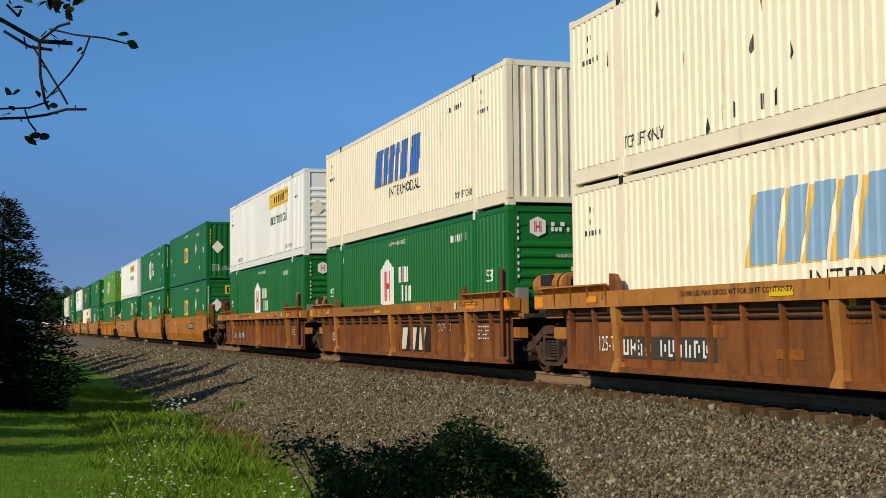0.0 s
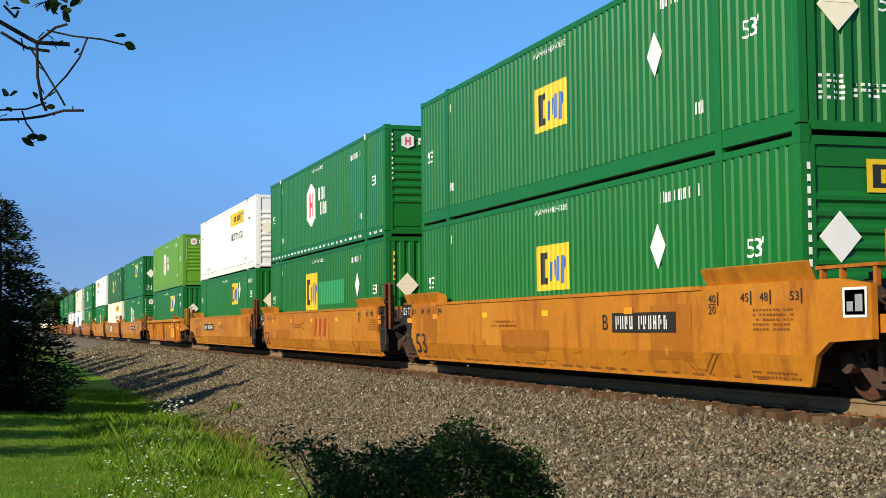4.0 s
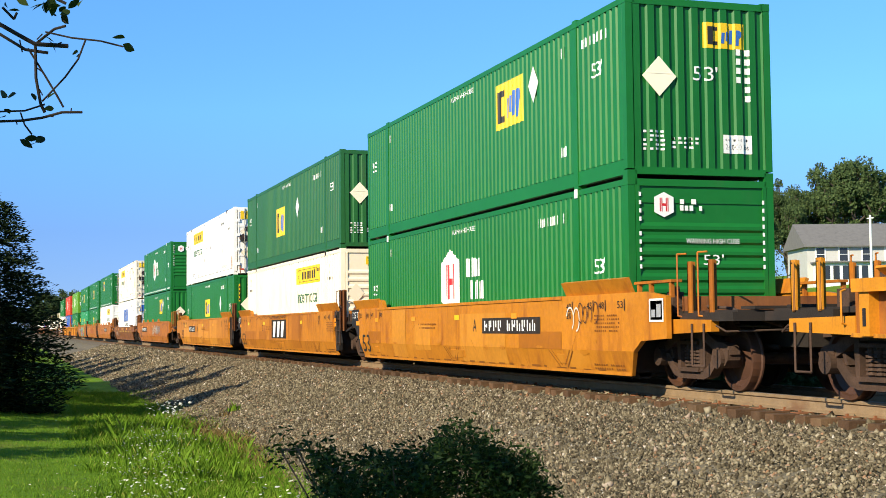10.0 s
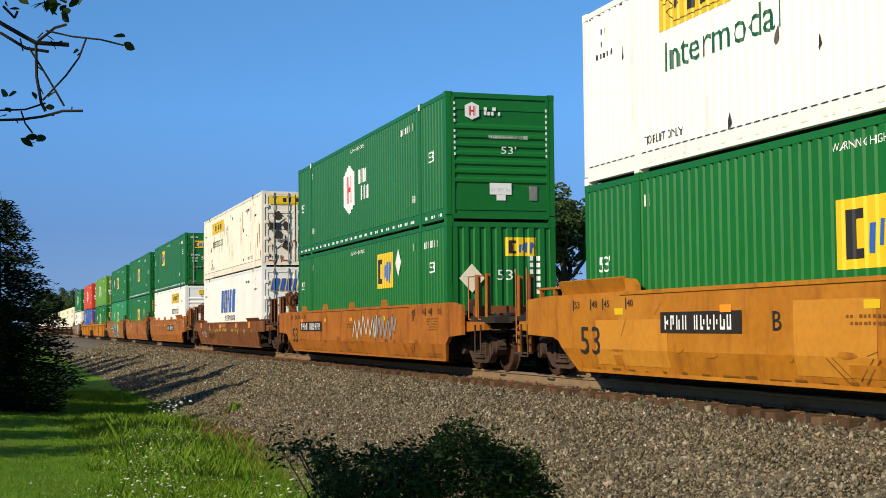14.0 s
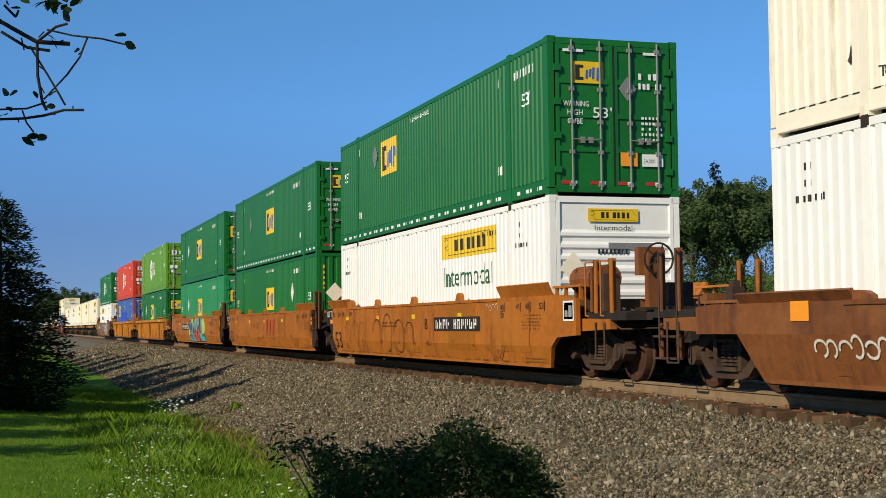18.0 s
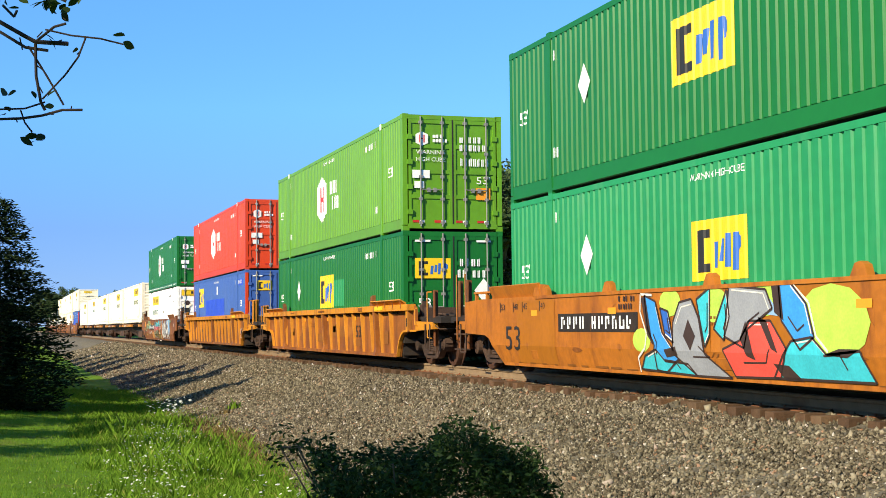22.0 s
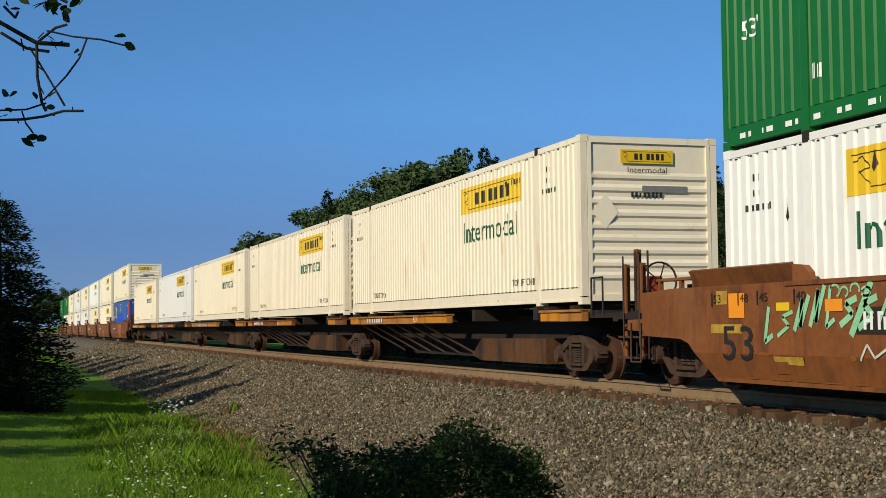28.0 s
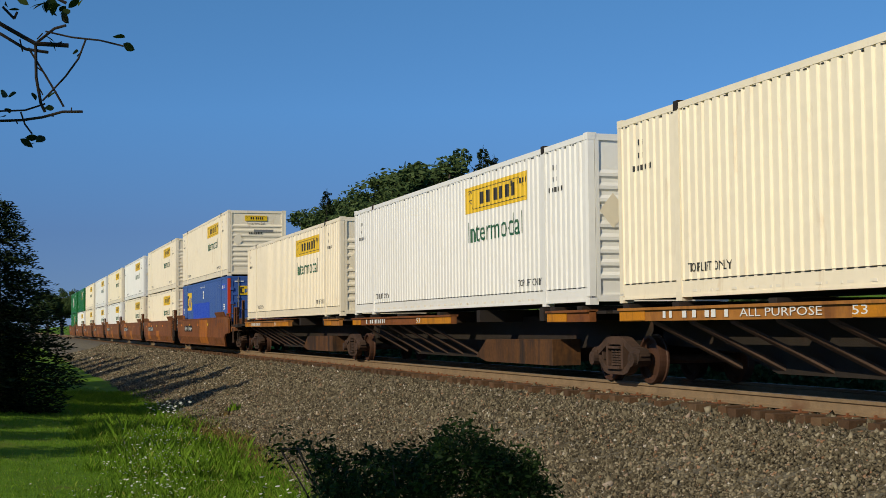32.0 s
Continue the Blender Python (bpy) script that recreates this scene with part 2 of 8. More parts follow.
# ---------------------------------------------------------------- mesh helpers
class Geo:
    """Collects plain faces for one mesh."""

    def __init__(self):
        self.v, self.f = [], []

    def add(self, vs, fs):
        k = len(self.v)
        self.v += [tuple(p) for p in vs]
        self.f += [tuple(i + k for i in q) for q in fs]
        return self

    def box(self, x0, x1, y0, y1, z0, z1):
        return self.add([(x, y, z) for x in (x0, x1) for y in (y0, y1) for z in (z0, z1)],
                        [(0, 1, 3, 2), (4, 6, 7, 5), (0, 4, 5, 1), (2, 3, 7, 6), (0, 2, 6, 4), (1, 5, 7, 3)])

    def slab(self, poly, y0, y1):
        """A plate: the outline poly of (x, z), from y0 to y1."""
        n = len(poly)
        area = sum(poly[i][0] * poly[(i + 1) % n][1] - poly[(i + 1) % n][0] * poly[i][1] for i in range(n))
        if area < 0:
            poly = poly[::-1]
        vs = [(x, y0, z) for x, z in poly] + [(x, y1, z) for x, z in poly]
        return self.add(vs, [tuple(range(n)), tuple(range(2 * n - 1, n - 1, -1))] +
                        [(i + n, (i + 1) % n + n, (i + 1) % n, i) for i in range(n)])

    def rod(self, a, b, r, n=8, r2=None):
        a, b = Vector(a), Vector(b)
        q = (b - a).to_track_quat("Z", "Y")
        r2 = r if r2 is None else r2
        ring = [q @ Vector((math.cos(2 * math.pi * i / n), math.sin(2 * math.pi * i / n), 0)) for i in range(n)]
        return self.add([a + p * r for p in ring] + [b + p * r2 for p in ring],
                        [(i, (i + 1) % n, (i + 1) % n + n, i + n) for i in range(n)] + [tuple(range(n - 1, -1, -1)), tuple(range(n, 2 * n))])

    def path(self, pts, r, n=6):
        for a, b in zip(pts, pts[1:]):
            self.rod(a, b, r, n)
        return self

    def ring(self, centre, axis_y_radius, r, n=20, m=6):
        """A wheel rim in the y-z plane."""
        cx, cy, cz = centre
        pts = [(cx, cy + axis_y_radius * math.cos(2 * math.pi * i / n), cz + axis_y_radius * math.sin(2 * math.pi * i / n)) for i in range(n + 1)]
        return self.path(pts, r, m)

    def mesh(self, name):
        me = bpy.data.meshes.new(name)
        me.from_pydata(self.v, [], self.f)
        me.update()
        return me


def part(name, geo, material, parent=None, label="", place=None):
    """Links one mesh object under a thing or a part. geo: a Geo or a mesh."""
    me = geo if isinstance(geo, bpy.types.Mesh) else geo.mesh(name)
    if not me.materials:
        me.materials.append(material)
    ob = new(name, me)
    if parent:
        ob.parent = parent
    if place is not None:
        ob.matrix_basis = place
    if label:
        ob["label"] = label
    return ob


def thing(name, label, category, group="", at=(0, 0, 0)):
    ob = new(name)
    ob.empty_display_size = 0.2
    ob.location = at
    return tagged(ob, label, category, group)


FONT_CACHE = {}


def letters(text, height, width=None):
    """Flat letters as (x, z) points and faces, from x = 0 to the right, standing on z = 0."""
    if text not in FONT_CACHE:
        cu = bpy.data.curves.new("letters", "FONT")
        cu.body, cu.resolution_u = text, 2
        ob = bpy.data.objects.new("letters", cu)
        me = ob.to_mesh()
        FONT_CACHE[text] = ([(v.co.x, v.co.y) for v in me.vertices], [tuple(p.vertices) for p in me.polygons])
        ob.to_mesh_clear()
        bpy.data.objects.remove(ob)
    vs, fs = FONT_CACHE[text]
    x0, x1 = min(v[0] for v in vs), max(v[0] for v in vs)
    z0, z1 = min(v[1] for v in vs), max(v[1] for v in vs)
    k = height / (z1 - z0)
    kx = width / (x1 - x0) if width else k
    return [((x - x0) * kx, (z - z0) * k) for x, z in vs], fs


class Flat:
    """Flat marks in (x, z), one material: polygons and letters."""

    def __init__(self):
        self.v, self.f = [], []

    def poly(self, pts):
        n = len(pts)
        area = sum(pts[i][0] * pts[(i + 1) % n][1] - pts[(i + 1) % n][0] * pts[i][1] for i in range(n))
        k = len(self.v)
        self.v += pts if area > 0 else pts[::-1]
        self.f.append(tuple(range(k, k + n)))
        return self

    def rect(self, x0, x1, z0, z1):
        return self.poly([(min(x0, x1), z0), (max(x0, x1), z0), (max(x0, x1), z1), (min(x0, x1), z1)])

    def text(self, text, x, z, height, width=None):
        vs, fs = letters(text, height, width)
        k = len(self.v)
        self.v += [(x + a, z + b) for a, b in vs]
        self.f += [tuple(i + k for i in q) for q in fs]
        return self

    def bars(self, x, z, n, w, h, gap=0.35, seed=1):
        """Unreadable writing: n short upright bars."""
        rnd = random.Random(seed)
        for i in range(n):
            a = x + i * w
            if rnd.random() < 0.88:
                b = w * (1 - gap) * rnd.uniform(0.6, 1.0)
                for o, c in ((0.0, 0.42), (0.58, 0.42)) if h > 0.12 else ((0.0, 1.0),):
                    self.rect(a + o * b, a + (o + c) * b, z, z + h * rnd.uniform(0.85, 1.0))
        return self

    def stroke(self, pts, w):
        for (ax, az), (bx, bz) in zip(pts, pts[1:]):
            dx, dz = bx - ax, bz - az
            k = w / 2 / max(1e-6, math.hypot(dx, dz))
            self.poly([(ax + dz * k, az - dx * k), (bx + dz * k, bz - dx * k), (bx - dz * k, bz + dx * k), (ax - dz * k, az + dx * k)])
        return self


LAYER = {"board": 1, "tan": 0.5, "brown": 0.3, "rusty_orange": 0.4, "overspray": 1.2, "rust_run": 2.4, "cream": 1.6, "black": 2, "logo_blue": 2.2, "spray_blue": 2.4, "spray_navy": 2.1, "spray_coral": 3.5, "spray_olive": 3, "logo_red": 2, "logo_pale": 2, "ink_green": 2, "letter": 2, "grime": 1, "faded_ink": 2, "orange_pale": 0, "orange_deep": 0.3, "old_orange": 0.6, "orange": 1.5, "yellow_rail": 1, "spray_cyan": 2.5, "spray_grey": 3,
         "car_red": 3.5, "spray_dark": 5, "spray_white": 4, "spray_green": 1.7, "spray_lime": 1.2, "primer": 2, "logo_amber": 1}


def wrap(flat, depth, folds, name, layer=1):
    """Lays flat marks on a folded wall that faces -y: cut at each fold, then pushed to the wall's depth."""
    bm = bmesh.new()
    vs = [bm.verts.new((x, 0, z)) for x, z in flat.v]
    for q in flat.f:
        try:
            bm.faces.new([vs[i] for i in q])
        except ValueError:
            pass
    x0, x1 = min(v[0] for v in flat.v), max(v[0] for v in flat.v)
    for c in folds:
        if x0 < c < x1:
            bmesh.ops.bisect_plane(bm, geom=bm.verts[:] + bm.edges[:] + bm.faces[:], plane_co=(c, 0, 0), plane_no=(1, 0, 0), dist=1e-5)
    for v in bm.verts:
        v.co.y = depth(v.co.x) - 0.002 - 0.0028 * layer
    me = bpy.data.meshes.new(name)
    bm.to_mesh(me)
    bm.free()
    return me


# ---------------------------------------------------------------- containers
BOX_L, BOX_W, BOX_H = 16.154, 2.59, 2.896
PITCH = 0.222
POSTS = (2.02, BOX_L - 2.02)


def folds_between(x0, x1):
    """Fold lines of a corrugated wall between two edges, with the depth at each (0 is the outer face)."""
    out, n = [(x0, 0.012)], max(1, round((x1 - x0) / PITCH))
    w = (x1 - x0) / n
    for i in range(n):
        a = x0 + i * w
        out += [(a + 0.08 * w, 0.032), (a + 0.26 * w, 0.032), (a + 0.40 * w, 0.004), (a + 0.97 * w, 0.004)]
    out.append((x1, 0.012))
    return out


def side_folds():
    e = [0.13, POSTS[0] - 0.09, POSTS[0] + 0.09, POSTS[1] - 0.09, POSTS[1] + 0.09, BOX_L - 0.13]
    return [folds_between(-e[2 * i + 1], -e[2 * i]) for i in (2, 1, 0)]


SIDE = side_folds()
SIDE_X = [p for s in SIDE for p in s]


def fold_depth(table):
    xs, ys = [p[0] for p in table], [p[1] for p in table]
    return lambda x: float(np.interp(x, xs, ys))


def folded(runs, z0, z1):
    """A corrugated wall that faces -y, its outer face at y = 0, with a flat back."""
    g = Geo()
    for run in runs:
        vs, n = [], len(run)
        for x, d in run:
            vs += [(x, d, z0), (x, d, z1)]
        g.add(vs, [(2 * i, 2 * i + 2, 2 * i + 3, 2 * i + 1) for i in range(n - 1)])
        g.add([(run[0][0], 0.05, z0), (run[-1][0], 0.05, z0), (run[-1][0], 0.05, z1), (run[0][0], 0.05, z1)], [(3, 2, 1, 0)])
    return g


HALF = BOX_W / 2
NEAR_SIDE = pose(0, -HALF, 0)
FAR_SIDE = Matrix.Translation((-BOX_L, HALF, 0)) @ Matrix.Rotation(math.pi, 4, "Z")
LEAD_END = Matrix.Rotation(math.pi / 2, 4, "Z")          # wall space x to the right when seen from +x
REAR_END = Matrix.Translation((-BOX_L, 0, 0)) @ Matrix.Rotation(-math.pi / 2, 4, "Z")
SHARED = {}


def shared(key, make):
    if key not in SHARED:
        SHARED[key] = make()
    return SHARED[key]


def frame_meshes(c):
    """Meshes of the frame of one colour."""
    def rail(z0, z1, dy):
        return Geo().box(-BOX_L + 0.18, -0.18, -dy, 0.06, z0, z1).mesh("rail")
    return {
        "bottom": shared(("bottom", c), lambda: Geo().box(-BOX_L + 0.13, -0.13, 0.004, 0.09, 0.05, 0.29).box(-BOX_L + 0.13, -0.13, -0.004, 0.05, 0.05, 0.09).mesh("bottom_rail")),
        "top": shared(("top", c), lambda: Geo().box(-BOX_L + 0.16, -0.16, -0.002, 0.07, BOX_H - 0.115, BOX_H - 0.02).mesh("top_rail")),
        "corner": shared(("corner", c), lambda: Geo().slab([(-0.13, 0.14), (-0.004, 0.14), (-0.004, BOX_H - 0.12), (-0.13, BOX_H - 0.12)], 0.002, 0.12).mesh("corner_post")),
        "post": shared(("post", c), lambda: Geo().box(-0.088, 0.088, 0.0, 0.05, 0.13, BOX_H - 0.115).box(0.055, 0.085, -0.010, 0.0, 0.13, BOX_H - 0.115).mesh("lift_post")),
        "casting": shared(("casting", c), lambda: Geo().box(-0.178, 0.0, -0.003, 0.16, 0.0, 0.118).mesh("corner_casting")),
        "lift": shared(("lift", c), lambda: Geo().box(-0.09, 0.09, -0.008, 0.16, 0.0, 0.13).mesh("lift_casting")),
        "side": shared(("side", c), lambda: folded(SIDE, 0.30, BOX_H - 0.115).mesh("side_panel")),
        "roof": shared(("roof", c), lambda: Geo().box(-BOX_L + 0.1, -0.1, -HALF + 0.07, HALF - 0.07, BOX_H - 0.06, BOX_H - 0.03).mesh("roof")),
        "floor": shared(("floor", c), lambda: Geo().box(-BOX_L + 0.1, -0.1, -HALF + 0.09, HALF - 0.09, 0.06, 0.14).mesh("floor")),
        "header": shared(("header", c), lambda: Geo().box(-HALF + 0.13, HALF - 0.13, 0.0, 0.10, BOX_H - 0.13, BOX_H - 0.02).mesh("end_header")),
        "sill": shared(("sill", c), lambda: Geo().box(-HALF + 0.13, HALF - 0.13, 0.0, 0.10, 0.055, 0.17).mesh("end_sill")),
        "ribbed_end": shared(("vend", c), lambda: folded([folds_between_wide()], 0.17, BOX_H - 0.13).mesh("end_wall")),
    }


def folds_between_wide():
    out, n = [], 9
    x0, x1 = -HALF + 0.13, HALF - 0.13
    w = (x1 - x0) / n
    for i in range(n):
        a = x0 + i * w
        out += [(a + 0.02 * w, 0.006), (a + 0.46 * w, 0.006), (a + 0.58 * w, 0.040), (a + 0.90 * w, 0.040)]
    return out + [(x1, 0.006)]


def slatted_end():
    """An end wall with lying ribs, facing -y."""
    g = Geo().box(-HALF + 0.13, HALF - 0.13, 0.03, 0.06, 0.17, BOX_H - 0.13)
    return g.mesh("end_wall")


def slat_mesh():
    g, z = Geo(), 0.0
    g.add([(x, y, zz) for x in (-HALF + 0.2, HALF - 0.2) for y, zz in ((0.031, z - 0.02), (0.0, z + 0.02), (0.0, z + 0.075), (0.031, z + 0.135))],
          [(0, 4, 5, 1), (1, 5, 6, 2), (2, 6, 7, 3), (0, 1, 2, 3), (7, 6, 5, 4)])
    return g.mesh("slat")


def door_leaf():
    """One door leaf from x = 0 to 1.13, facing -y: a frame, three sunk panels with pressed ribs."""
    w, z0, z1 = 1.125, 0.17, BOX_H - 0.13
    g = Geo().box(0.0, w, 0.03, 0.06, z0, z1)
    for x0, x1 in ((0.0, 0.07), (w - 0.07, w)):
        g.box(x0, x1, 0.004, 0.031, z0, z1)
    for z in np.linspace(z0, z1 - 0.1, 5):
        g.box(0.07, w - 0.07, 0.006, 0.031, z, z + 0.1)
    return g.mesh("door_leaf")


def lock_rod(x):
    g = Geo().rod((x, -0.03, 0.1), (x, -0.03, BOX_H - 0.06), 0.019, 8)
    for z in (0.16, 0.75, 1.3, 1.9, 2.65):
        g.box(x - 0.045, x + 0.045, -0.045, 0.01, z, z + 0.07)
    return g.mesh("lock_rod")


def handle(x, side):
    return Geo().rod((x, -0.05, 1.02), (x + 0.42 * side, -0.05, 1.0), 0.014, 6).box(x + 0.36 * side - 0.04, x + 0.36 * side + 0.04, -0.06, 0.0, 0.95, 1.06).mesh("door_handle")


def hexagon(x, z, w, h):
    return [(x, z + h / 2), (x + w / 2, z + h * 0.3), (x + w / 2, z - h * 0.3), (x, z - h / 2), (x - w / 2, z - h * 0.3), (x - w / 2, z + h * 0.3)]


def emblem(flats, x, z, w, h):
    """White hexagon with red pillars, and white blocks to its right."""
    flats["letter"].poly(hexagon(x, z, w, h))
    r = flats["logo_red"]
    for k in (-0.22, 0.09):
        r.rect(x + k * w, x + (k + 0.05) * w, z - 0.27 * h, z + 0.27 * h).rect(x + (k + 0.085) * w, x + (k + 0.135) * w, z - 0.27 * h, z + 0.27 * h)
    r.rect(x - 0.085 * w, x + 0.09 * w, z - 0.05 * h, z + 0.05 * h)


def wordmark(flat, x, z, w, h, seed):
    """Two stacked rows of plain upright blocks."""
    flat.bars(x, z + 0.52 * h, 3, w / 4.2, 0.46 * h, 0.12, seed).bars(x, z, 5, w / 5, 0.44 * h, 0.12, seed + 1)


def yellow_logo(flats, x, z, w, h):
    """Yellow panel with a black block and blue leaning blocks."""
    flats["logo_yellow"].rect(x, x + w, z, z + h)
    flats["black"].rect(x + 0.10 * w, x + 0.24 * w, z + 0.14 * h, z + 0.84 * h).rect(x + 0.24 * w, x + 0.36 * w, z + 0.14 * h, z + 0.28 * h).rect(x + 0.24 * w, x + 0.36 * w, z + 0.70 * h, z + 0.84 * h)
    u = flats["logo_blue"]
    for k, a, b in ((0.42, 0.2, 0.62), (0.53, 0.3, 0.66), (0.63, 0.2, 0.74), (0.77, 0.14, 0.74)):
        u.poly([(x + k * w, z + a * h), (x + (k + 0.075) * w, z + a * h), (x + (k + 0.095) * w, z + b * h), (x + (k + 0.02) * w, z + b * h)])
    u.poly([(x + 0.86 * w, z + 0.42 * h), (x + 0.92 * w, z + 0.5 * h), (x + 0.92 * w, z + 0.66 * h), (x + 0.86 * w, z + 0.74 * h)])


def banner(flats, x, z, w, h):
    """Yellow banner with an outlined scroll and a row of black blocks."""
    flats["logo_yellow"].rect(x, x + w, z, z + h)
    b = flats["black"]
    b.stroke([(x + 0.04 * w, z + 0.85 * h), (x + 0.88 * w, z + 0.85 * h), (x + 0.95 * w, z + 0.5 * h)], 0.025 * h)
    b.stroke([(x + 0.08 * w, z + 0.5 * h), (x + 0.14 * w, z + 0.14 * h), (x + 0.96 * w, z + 0.14 * h)], 0.025 * h)
    b.stroke([(x + 0.05 * w, z + 0.7 * h), (x + 0.1 * w, z + 0.8 * h), (x + 0.13 * w, z + 0.55 * h), (x + 0.07 * w, z + 0.45 * h)], 0.03 * h)
    for i, k in enumerate((0.26, 0.36, 0.49, 0.58, 0.67, 0.77)):
        b.rect(x + k * w, x + (k + (0.05 if i % 2 else 0.065)) * w, z + 0.27 * h, z + 0.72 * h)


def swoosh(flats, x, z, w, h, main, edge):
    """A row of leaning blocks in two colours."""
    for k, wid in ((0.0, 0.15), (0.19, 0.09), (0.31, 0.10), (0.45, 0.06), (0.56, 0.13), (0.76, 0.17)):
        for fl, o in ((flats[edge], 0.022), (flats[main], 0.0)):
            a = x + (k - o) * w
            lean = 0.05 * w
            fl.poly([(a, z - o * h), (a + wid * w, z - o * h), (a + wid * w + lean, z + h - o * h), (a + lean, z + h - o * h)])


MARK_NAMES = {"letter": "white_lettering", "black": "black_lettering", "logo_yellow": "yellow_panel", "logo_blue": "blue_emblem", "logo_red": "red_emblem",
              "ink_green": "green_lettering", "logo_amber": "amber_emblem", "logo_pale": "pale_blue_emblem", "blue_patch": "repainted_patch",
              "mint": "repainted_patch", "steel": "data_plate", "cream": "data_plate", "reflector": "reflector", "rust_run": "rust_stain", "spray_dark": "rust_stain", "worn_white": "scuff", "primer": "orange_patch"}


def stick(flats, root, depth, folds, place):
    for key, fl in flats.items():
        if fl.f:
            part(MARK_NAMES.get(key, "marking"), wrap(fl, depth, folds, MARK_NAMES.get(key, "marking"), LAYER.get(key, 1) + (1 if key == "logo_red" else 0)), M[key], root, place=place)


def container(colour, livery, end, label, rail_dashes=False, rusty=False, patch=None, logo=None, diamond=3.95):
    """A 53 ft box: leading end at x = 0, floor at z = 0. livery and end say what is painted on it and which end leads."""
    root = thing("container", label, "shipping container", "containers on the train")
    c, fm = M[colour], frame_meshes(colour)
    lead_is_door = end == "door"
    for place in (NEAR_SIDE, FAR_SIDE):
        part("side_panel", fm["side"], c, root, place=place)
        part("bottom_rail", fm["bottom"], c, root, place=place)
        part("top_rail", fm["top"], c, root, place=place)
        for x in POSTS:
            part("lift_post", fm["post"], c, root, place=place @ pose(-x, 0, 0))
            if colour in ("white", "cream", "worn_white"):
                part("lift_casting", shared("dark_lift", lambda: Geo().box(-0.075, 0.075, -0.010, 0.16, 0.0, 0.14).mesh("lift_casting")), M["grime"], root, "dark steel lift casting", place @ pose(-x, 0, BOX_H - 0.125))
            else:
                part("lift_casting", fm["lift"], c, root, place=place @ pose(-x, 0, BOX_H - 0.115))
            part("lift_casting", fm["lift"], c, root, place=place @ pose(-x, 0, 0))
            if livery == "hexagon":
                part("casting_plate", shared("casting_plate", lambda: Geo().box(-0.06, 0.06, -0.022, 0.02, 0.0, 0.15).mesh("casting_plate")), M["letter"], root, "white painted casting plate", place @ pose(-x, 0, BOX_H - 0.15))
        part("corner_post", fm["corner"], c, root, place=place)
        part("corner_post", fm["corner"], c, root, place=place @ pose(0.134 - BOX_L, 0, 0))
        for z in (0, BOX_H - 0.118):
            part("corner_casting", fm["casting"], c, root, place=place @ pose(0, 0, z))
            part("corner_casting", fm["casting"], c, root, place=place @ pose(0.178 - BOX_L, 0, z))
    part("roof", fm["roof"], M["roof"], root, "weathered ribbed roof")
    part("floor", fm["floor"], M["grime"], root, "dark underfloor")
    for place in (LEAD_END, REAR_END):
        part("end_header", fm["header"], c, root, place=place)
        part("end_sill", fm["sill"], c, root, place=place)
    part("end_wall", fm["ribbed_end"], c, root, place=REAR_END)
    flats = {k: Flat() for k in M}
    ends = {k: Flat() for k in M}
    s = 1 if not lead_is_door else -1

    def along(u):                     # u metres from the box's nose; x of that place
        return -u if not lead_is_door else -(BOX_L - u)

    def span(u0, u1):                 # leftmost x of a mark between u0 and u1 from the nose
        return min(along(u0), along(u1))

    w, e = flats["letter"], ends["letter"]
    ink = "letter" if colour in ("green", "deep_green", "mint", "lime", "red", "blue") else "black"
    w = flats[ink]
    # small writing that every box carries
    if ink == "letter":
        centred = logo is not None and colour in ("green", "mint")
        z53 = 1.42 if livery == "hexagon" or patch or centred else 1.78
        w.text("53'", -1.32, z53, 0.26, 0.42).text("53'", -BOX_L + 0.55, z53, 0.26, 0.42)
        w.bars(-2.66, 0.62, 3, 0.10, 0.19, 0.45, 3).bars(-2.62, 2.36, 2, 0.11, 0.2, 0.45, 4).bars(-BOX_L + 2.2, 0.62, 3, 0.10, 0.19, 0.45, 5).bars(-BOX_L + 2.25, 2.36, 2, 0.11, 0.2, 0.45, 6)
    else:
        for u in (1.55, BOX_L - 0.75):
            w.bars(-u, 2.42, 2, 0.10, 0.10, 0.5, 3).bars(-u, 2.22, 2, 0.10, 0.09, 0.5, 4).bars(-u - 0.2, 2.03, 8, 0.085, 0.09, 0.45, 5)
    w.bars(-1.72 if livery == "yellow" and (not logo or colour == "blue") else -3.85, 2.36, 7, 0.155, 0.17 if ink == "letter" else 0.11, 0.45, 9)
    if ink == "letter" and livery != "yellow":
        w.text("WARNING HIGH CUBE", -8.9, 2.57, 0.10, 1.5)
    if livery == "yellow":
        u0, z0, lw, lh = logo or (6.05, 1.55, 1.52, 0.90)
        yellow_logo(flats, -u0 if logo else span(u0 - lw, u0), z0, lw, lh)
        x = along(diamond)
        zd = 1.72 if logo else 2.14
        if colour == "blue":
            flats["letter"].rect(-8.05, -7.65, 2.05, 2.42)
            flats["black"].bars(-8.0, 2.15, 3, 0.12, 0.2, 0.4, 7)
            flats["blue_patch"].rect(-1.75, -0.75, 2.30, 2.56)
        else:
            part("placard", Geo().slab([(x, zd - 0.34), (x + 0.25, zd), (x, zd + 0.34), (x - 0.25, zd)], -0.010, -0.003), M["letter" if not rail_dashes else "steel"], root, "flat diamond placard holder", NEAR_SIDE)
        w.text("WARNING HIGH CUBE", -8.9, 2.57, 0.10, 1.5)
    if livery == "hexagon":
        emblem(flats, -9.05, 1.56, 1.3, 1.42)
        wordmark(w, -7.95, 1.15, 1.35, 0.9, 21)
